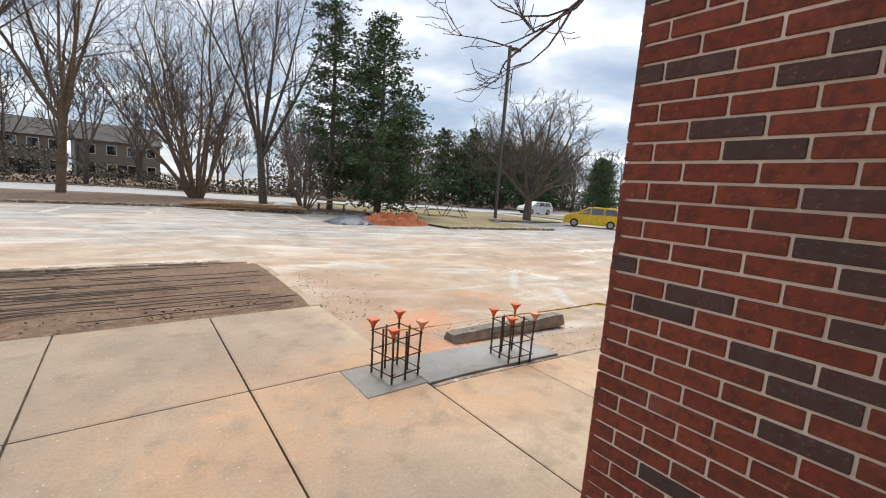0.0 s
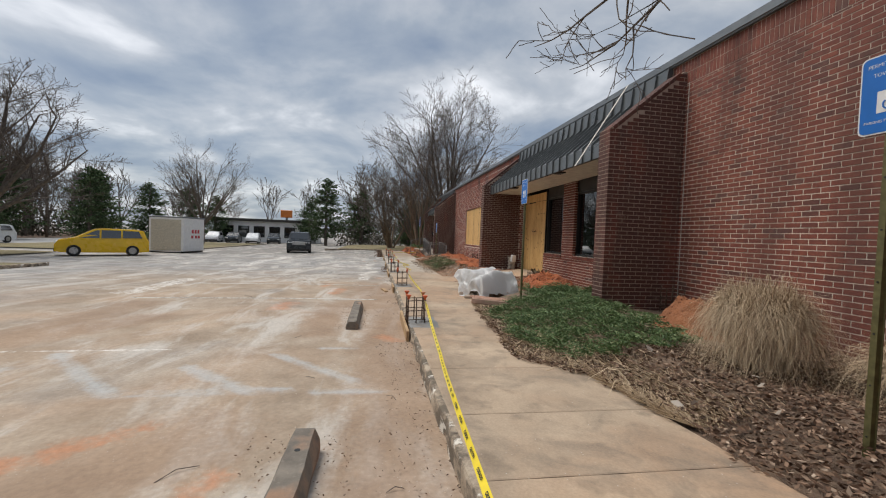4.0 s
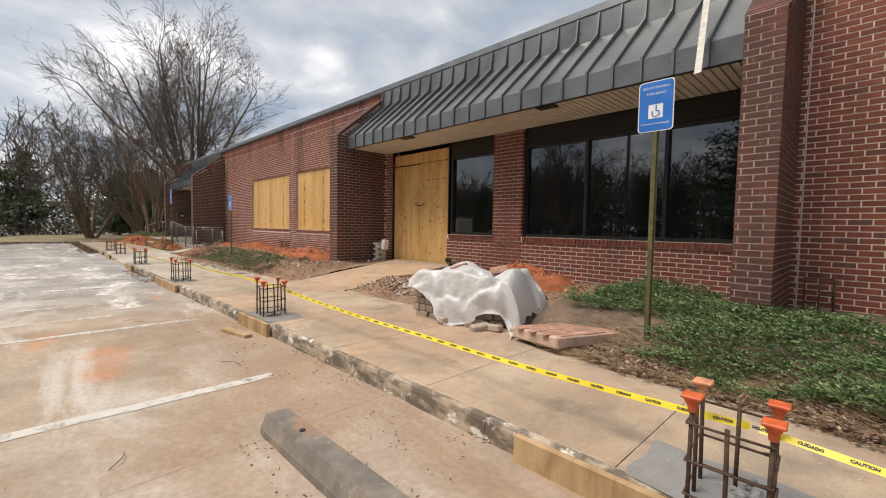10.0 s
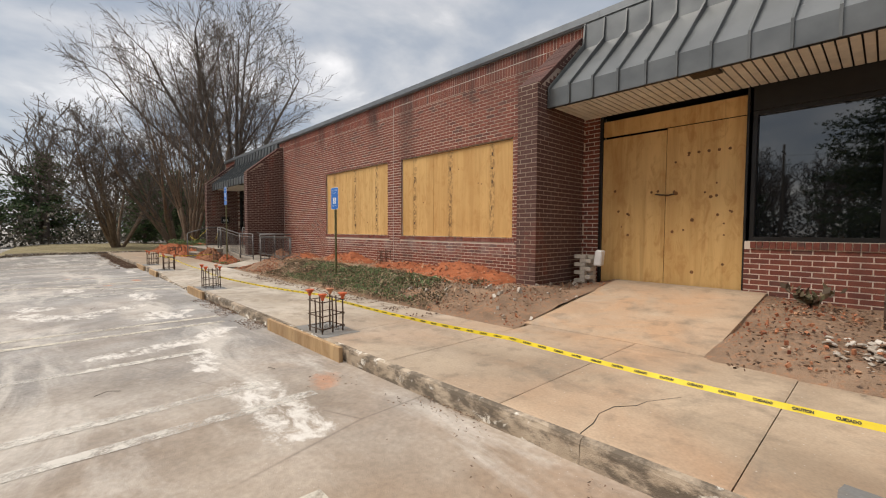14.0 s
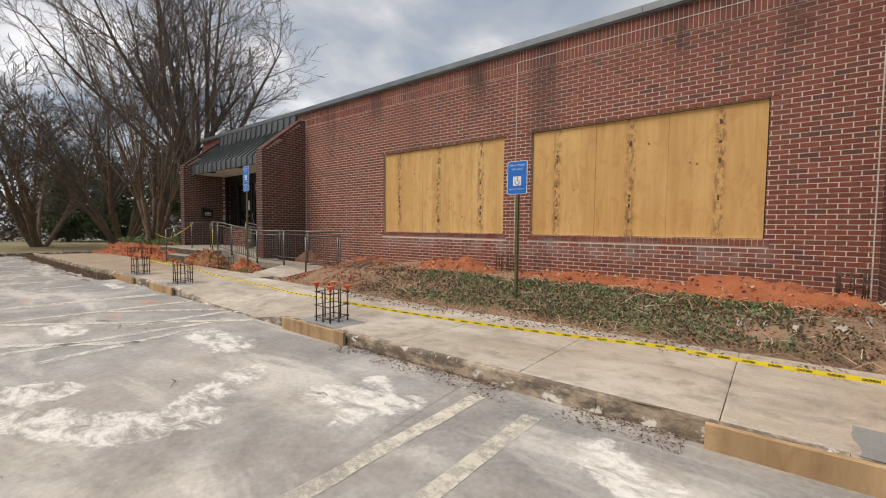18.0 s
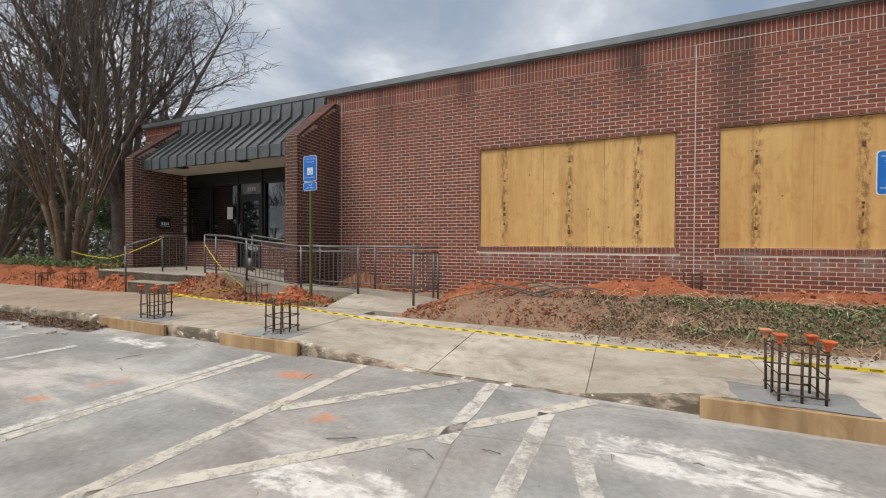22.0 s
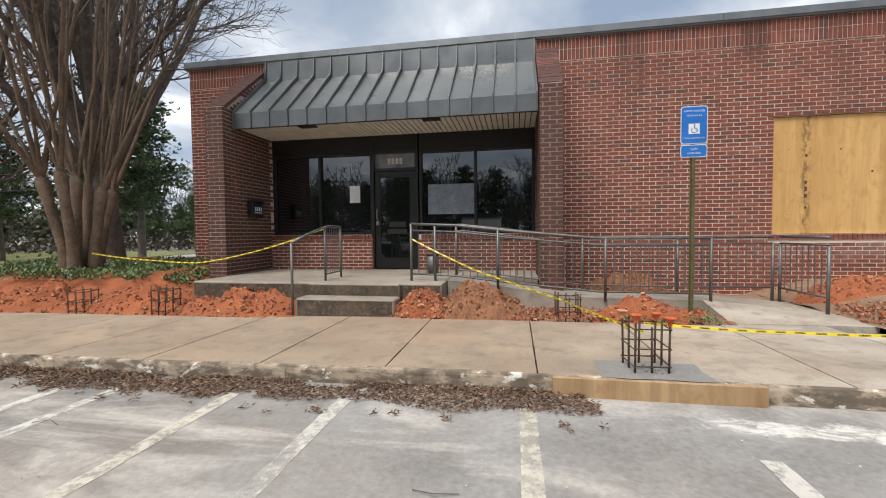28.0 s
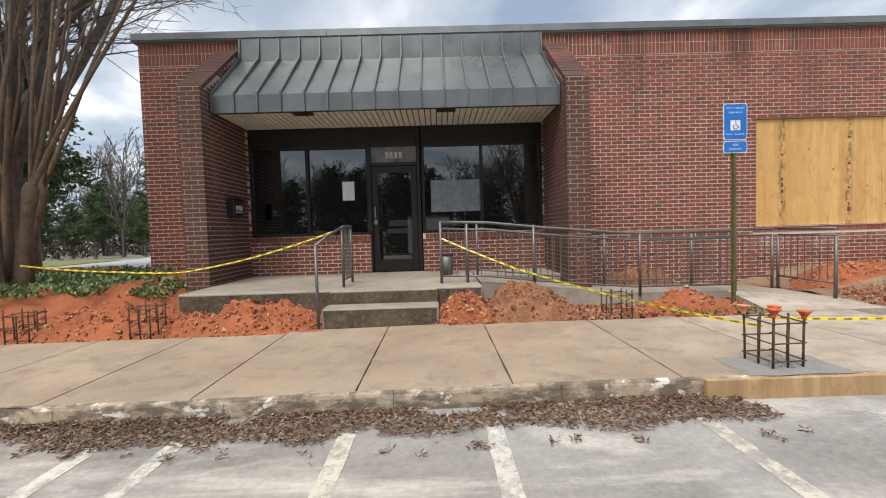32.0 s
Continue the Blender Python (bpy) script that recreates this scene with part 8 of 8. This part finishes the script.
for x in (-0.4, 0.05, 0.4):
    part("red_mark", G().box(x + 0.05, x + 0.3, -1.156, -1.151, 0.95, 1.15), RED, ct)


def car(name, at, length, width, height, paint, label, prof, glass, wheel=0.3):
    """A car from a side outline: x to the front."""
    c = thing(name, at, label, "car", "parked cars")
    bm = bmesh.new()
    hw = width / 2
    for y, sc in ((-hw, 0.97), (-hw * 0.96, 1.0), (hw * 0.96, 1.0), (hw, 0.97)):
        for x, z in prof:
            inset = max(0, (z - height * 0.55)) * 0.22
            yy = y - math.copysign(inset, y)
            bm.verts.new((x * length * sc, yy, 0.18 + (z - 0.18) * (sc if z > 0.3 else 1)))
    bm.verts.ensure_lookup_table()
    n = len(prof)
    for j in range(3):
        for i in range(n):
            a, b0 = j * n + i, j * n + (i + 1) % n
            bm.faces.new([bm.verts[k] for k in (a, b0, b0 + n, a + n)])
    bm.faces.new([bm.verts[k] for k in range(n)])
    bm.faces.new([bm.verts[3 * n + k] for k in reversed(range(n))])
    bmesh.ops.recalc_face_normals(bm, faces=bm.faces)
    me = bpy.data.meshes.new("body")
    bm.to_mesh(me)
    bm.free()
    me.materials.append(paint)
    body = new("body", me)
    body.parent = c
    for sgn in (-1, 1):
        for quad in glass:
            s = G()
            pts = [(x * length, z) for x, z in quad]
            f = lambda z: hw * 0.985 - max(0, (z - height * 0.55)) * 0.22 + 0.006
            s.add([(x, sgn * f(z), z) for x, z in pts] + [(x, sgn * (f(z) - 0.02), z) for x, z in pts], [(0, 1, 2, 3), (4, 7, 6, 5)])
            part("side_window", s, GLASS, c)
        for x in (-0.31, 0.31):
            w = part("wheel", G().tube([(x * length, sgn * (hw - 0.2), wheel), (x * length, sgn * (hw + 0.012), wheel)], wheel, 20), TYRE, c, smooth=False)
            part("rim", G().tube([(x * length, sgn * (hw + 0.0), wheel), (x * length, sgn * (hw + 0.022), wheel)], [wheel * 0.66, wheel * 0.6], 12), ALLOY, w)
        part("headlight", G().cbox(length * 0.455, length * 0.495, sgn * hw * 0.75 - 0.16, sgn * hw * 0.75 + 0.16, height * 0.43, height * 0.52, 0.02), WHITE, c)
        part("tail_light", G().cbox(-length * 0.497, -length * 0.46, sgn * hw * 0.8 - 0.1, sgn * hw * 0.8 + 0.1, height * 0.45, height * 0.62, 0.02), LAMP_RED, c)
    part("bumper", G().cbox(length * 0.47, length * 0.505, -hw * 0.9, hw * 0.9, 0.22, 0.42, 0.03), FRAME, c)
    part("bumper", G().cbox(-length * 0.505, -length * 0.47, -hw * 0.9, hw * 0.9, 0.22, 0.42, 0.03), FRAME, c)
    part("number_plate", G().box(-length * 0.508, -length * 0.504, -0.15, 0.15, 0.55, 0.66), WHITE, c)
    return c


HATCH = [(-0.5, 0.25), (-0.5, 0.85), (-0.475, 1.0), (-0.44, 1.42), (-0.36, 1.5), (0.0, 1.52), (0.1, 1.47), (0.3, 1.0), (0.46, 0.86), (0.5, 0.62), (0.5, 0.25), (0.4, 0.2), (-0.4, 0.2)]
HGL = [[(-0.42, 1.02), (-0.2, 1.0), (-0.2, 1.42), (-0.38, 1.4)], [(-0.18, 1.0), (0.03, 0.98), (0.03, 1.43), (-0.18, 1.42)], [(0.05, 0.98), (0.26, 0.98), (0.1, 1.38), (0.05, 1.43)]]
yc = car("hatchback", pose(27.25, 17.2, lot_z(27.25, 17.2), 0, 0, 122), 4.05, 1.68, 1.52, CAR_YELLOW, "bright yellow parked hatchback", HATCH, HGL)
part("rear_window", G().add([(-0.47 * 4.05 - 0.01, -0.6, 1.02), (-0.47 * 4.05 - 0.01, 0.6, 1.02), (-0.445 * 4.05 - 0.01, 0.52, 1.38), (-0.445 * 4.05 - 0.01, -0.52, 1.38)], [(0, 1, 2, 3)]), GLASS, yc)
SUV = [(-0.5, 0.35), (-0.5, 1.0), (-0.48, 1.55), (-0.44, 1.72), (0.0, 1.75), (0.08, 1.7), (0.2, 1.16), (0.46, 1.06), (0.5, 0.85), (0.5, 0.35), (0.4, 0.3), (-0.4, 0.3)]
SGL = [[(-0.45, 1.15), (-0.25, 1.15), (-0.25, 1.6), (-0.43, 1.6)], [(-0.23, 1.15), (-0.03, 1.15), (-0.03, 1.62), (-0.23, 1.62)], [(-0.01, 1.15), (0.17, 1.15), (0.08, 1.6), (-0.01, 1.62)]]
sv = car("suv", pose(38.2, 8.5, lot_z(38.2, 8.5), 0, 0, 188), 4.6, 1.85, 1.75, CAR_DARK, "dark parked off-roader facing along the lot", SUV, SGL, 0.36)
part("windscreen", G().add([(0.205 * 4.6, -0.7, 1.18), (0.205 * 4.6, 0.7, 1.18), (0.095 * 4.6, 0.6, 1.66), (0.095 * 4.6, -0.6, 1.66)], [(0, 1, 2, 3)]), GLASS, sv)
part("grille", G().cbox(0.495 * 4.6, 0.508 * 4.6, -0.5, 0.5, 0.7, 0.98, 0.02), ALLOY, sv)
car("sedan", pose(39.5, 33.2, lot_z(39.5, 33.2) + 0.05, 0, 0, 175), 4.4, 1.75, 1.45, CAR_WHITE, "white car standing on the road", HATCH, HGL)
for k, (x, y, p) in enumerate(((66, 20, CAR_WHITE), (66.5, 17.2, CAR_DARK), (67, 23, CAR_DARK), (67.2, 25.8, CAR_WHITE))):
    car("sedan", pose(x, y, lot_z(x, y), 0, 0, 190), 4.4, 1.75, 1.45, p, "distant car parked before a low shop" if p is CAR_WHITE else "distant dark car parked before a low shop", HATCH, HGL)

# picnic tables and a bench on the far verge
def picnic(x, y, rz):
    t = thing("picnic_table", pose(x, y, lot_z(x, y) + 0.08, 0, 0, rz), "dark metal picnic table on the dormant grass", "table", "picnic tables")
    part("tabletop", G().cbox(-0.9, 0.9, -0.38, 0.38, 0.72, 0.76, 0.01), FRAME, t)
    for s in (-1, 1):
        part("seat", G().cbox(-0.9, 0.9, s * 0.75 - 0.13, s * 0.75 + 0.13, 0.43, 0.47, 0.01), FRAME, t)
        part("leg", G().tube([(s * 0.7, -0.75, 0.0), (s * 0.7, -0.3, 0.74)], 0.025, 6).tube([(s * 0.7, 0.75, 0.0), (s * 0.7, 0.3, 0.74)], 0.025, 6), FRAME, t)
        part("brace", G().tube([(s * 0.7, -0.75, 0.44), (s * 0.7, 0.75, 0.44)], 0.02, 6), FRAME, t)
picnic(16.6, 23.6, 20)
picnic(18.6, 22.9, 40)
bn = thing("bench", pose(9.6, 23.8, lot_z(9.6, 23.8) + 0.07, 0, 0, 150), "pale slatted bench beside the cedar", "bench")
for k in range(3):
    part("slat", G().cbox(-0.9, 0.9, -0.22 + 0.15 * k, -0.1 + 0.15 * k, 0.43, 0.47, 0.008), LUMBER, bn)
part("back_slat", G().cbox(-0.9, 0.9, 0.28, 0.31, 0.62, 0.76, 0.008), LUMBER, bn)
for s in (-0.75, 0.75):
    part("leg", G().cbox(s - 0.03, s + 0.03, -0.2, 0.3, 0, 0.43, 0.01), GREY_POST, bn)

# lumber, tarp and spoil heap at the lot's edge
lum = thing("lumber_stack", pose(4.4, 22.4, lot_z(4.4, 22.4) + 0.07, 0, 0, -6), "loose stack of long pale boards", "lumber")
for k in range(18):
    part("board", G().cbox(-2.5, 2.5, -0.07, 0.07, 0, 0.045, 0.005, pose(jit(0, 0.7), jit(0, 0.45), 0.04 + 0.045 * (k // 3), 0, 0, jit(0, 9))), LUMBER, lum)
wrap = G()
wrap.grid(14, 10, lambda u, v: (1.2 + 1.3 * u, -0.4 + 0.9 * v, 0.2 + 0.3 * math.sin(math.pi * u) * math.sin(math.pi * v) + 0.08 * noise.noise(Vector((u * 6, v * 6, 1)))))
part("plastic_wrap", wrap, SHEET, lum, smooth=True, fix=False)
spoil = mound(9.9, 16.6, 2.0, 1.1, 0.75, CLAY, 77.5, "heap of red spoil at the lot's edge", 160, None, lot_z)
tp = G()
tp.grid(24, 14, lambda u, v: (6.6 + 2.2 * u, 15.9 + 1.6 * v, lot_z(7.5, 16.5) + 0.03 + 0.32 * math.sin(math.pi * u) * math.sin(math.pi * v) + 0.07 * noise.noise(Vector((u * 9, v * 9, 4)))))
solo("tarpaulin", tp, TARP, "crumpled dark blue tarpaulin on the lot", "tarp", smooth=True, fix=False)


# houses over the road and a low shop at the end
def house(x, y, rz, w, d, h, label):
    hs = thing("house", pose(x, y, lot_z(x, 40) - 0.3, 0, 0, rz), label, "house", "houses over the road")
    part("wall", G().box(-w / 2, w / 2, -d / 2, d / 2, 0, h), SIDING, hs)
    part("roof", G().prism([(-d / 2 - 0.4, h), (d / 2 + 0.4, h), (0, h + d * 0.32)], "x", -w / 2 - 0.4, w / 2 + 0.4), ROOFING, hs)
    for k in range(4):
        for z in (0.9, 3.4):
            if z + 1.2 < h:
                cx_ = -w / 2 + (k + 0.5) * w / 4
                wn = part("window", G().box(cx_ - 0.55, cx_ + 0.55, -d / 2 - 0.05, -d / 2 + 0.02, z, z + 1.3), WHITE, hs)
                part("pane", G().box(cx_ - 0.48, cx_ + 0.48, -d / 2 - 0.06, -d / 2 - 0.045, z + 0.07, z + 1.23), GLASS, wn)
    part("door", G().box(-0.5, 0.5, -d / 2 - 0.06, -d / 2 + 0.02, 0, 2.1), FRAME, hs)
house(-10.5, 72, 8, 7.5, 7, 5.0, "pale two-storey house among the trees over the road")
house(-27, 70, -5, 9, 7, 4.8, "grey two-storey house among the trees over the road")
house(-1.5, 77, 10, 9, 8, 5.2, "pale gabled house behind the brush")
shop = thing("low_shop", pose(76, 20, lot_z(76, 20), 0, 0, 0), "low pale roadside shop with an orange sign", "shop")
part("wall", G().box(-3, 3, -8, 8, 0, 3.4), WHITE, shop)
part("roof", G().cbox(-3.6, 3.3, -8.4, 8.4, 3.4, 3.8, 0.05), ROOFING, shop)
for k in range(6):
    wn = part("window", G().box(-3.05, -2.98, -7 + k * 2.4, -5.3 + k * 2.4, 0.8, 2.6), FRAME, shop)
    part("pane", G().box(-3.065, -3.045, -6.9 + k * 2.4, -5.4 + k * 2.4, 0.9, 2.5), GLASS, wn)
part("sign_board", G().cbox(-3.4, -3.0, -4.1, -2.3, 4.2, 5.4, 0.05), plain("orange_sign", (0.7, 0.2, 0.03), 0.5), shop, "orange sign board")
part("sign_post", G().cbox(-3.3, -3.1, -3.4, -3.1, 3.8, 4.2, 0.02), GREY_POST, shop)
for x, y in ((40.5, 19.5), (34.5, 19.0)):
    h = G()
    for k in range(1500):
        leaf_quads(h, Vector((x + RND.uniform(-1.6, 1.6), y + RND.uniform(-0.5, 0.5), lot_z(x, y) + RND.uniform(0, 1.3))), Vector((0, 0, 0.4)), 0.2, RND)
    solo("hedge", h, NEEDLE, "clipped dark hedge behind the lot", "hedge", fix=False)

# power lines along the road
for k, z in enumerate((7.2, 7.7, 8.6)):
    wire = G().tube([(-60 + 5 * i, 42.5 + 0.2 * k, z - 0.9 * math.sin(math.pi * ((i * 5) % 40) / 40)) for i in range(27)], 0.015, 4, False)
    solo("power_line", wire, FRAME, "thin black overhead power line", "cable", "power lines", fix=False)
for x in (-20, 20, 60):
    pl = thing("utility_pole", pose(x, 42.7, lot_z(x, 42) - 0.2), "brown timber utility pole by the road", "utility pole", "utility poles")
    part("pole", G().tube([(0, 0, 0), (0, 0, 10.5)], [0.15, 0.1], 8), BARK, pl, smooth=True)
    part("cross_arm", G().cbox(-0.06, 0.06, -1.0, 1.0, 9.6, 9.75, 0.01), BARK, pl)
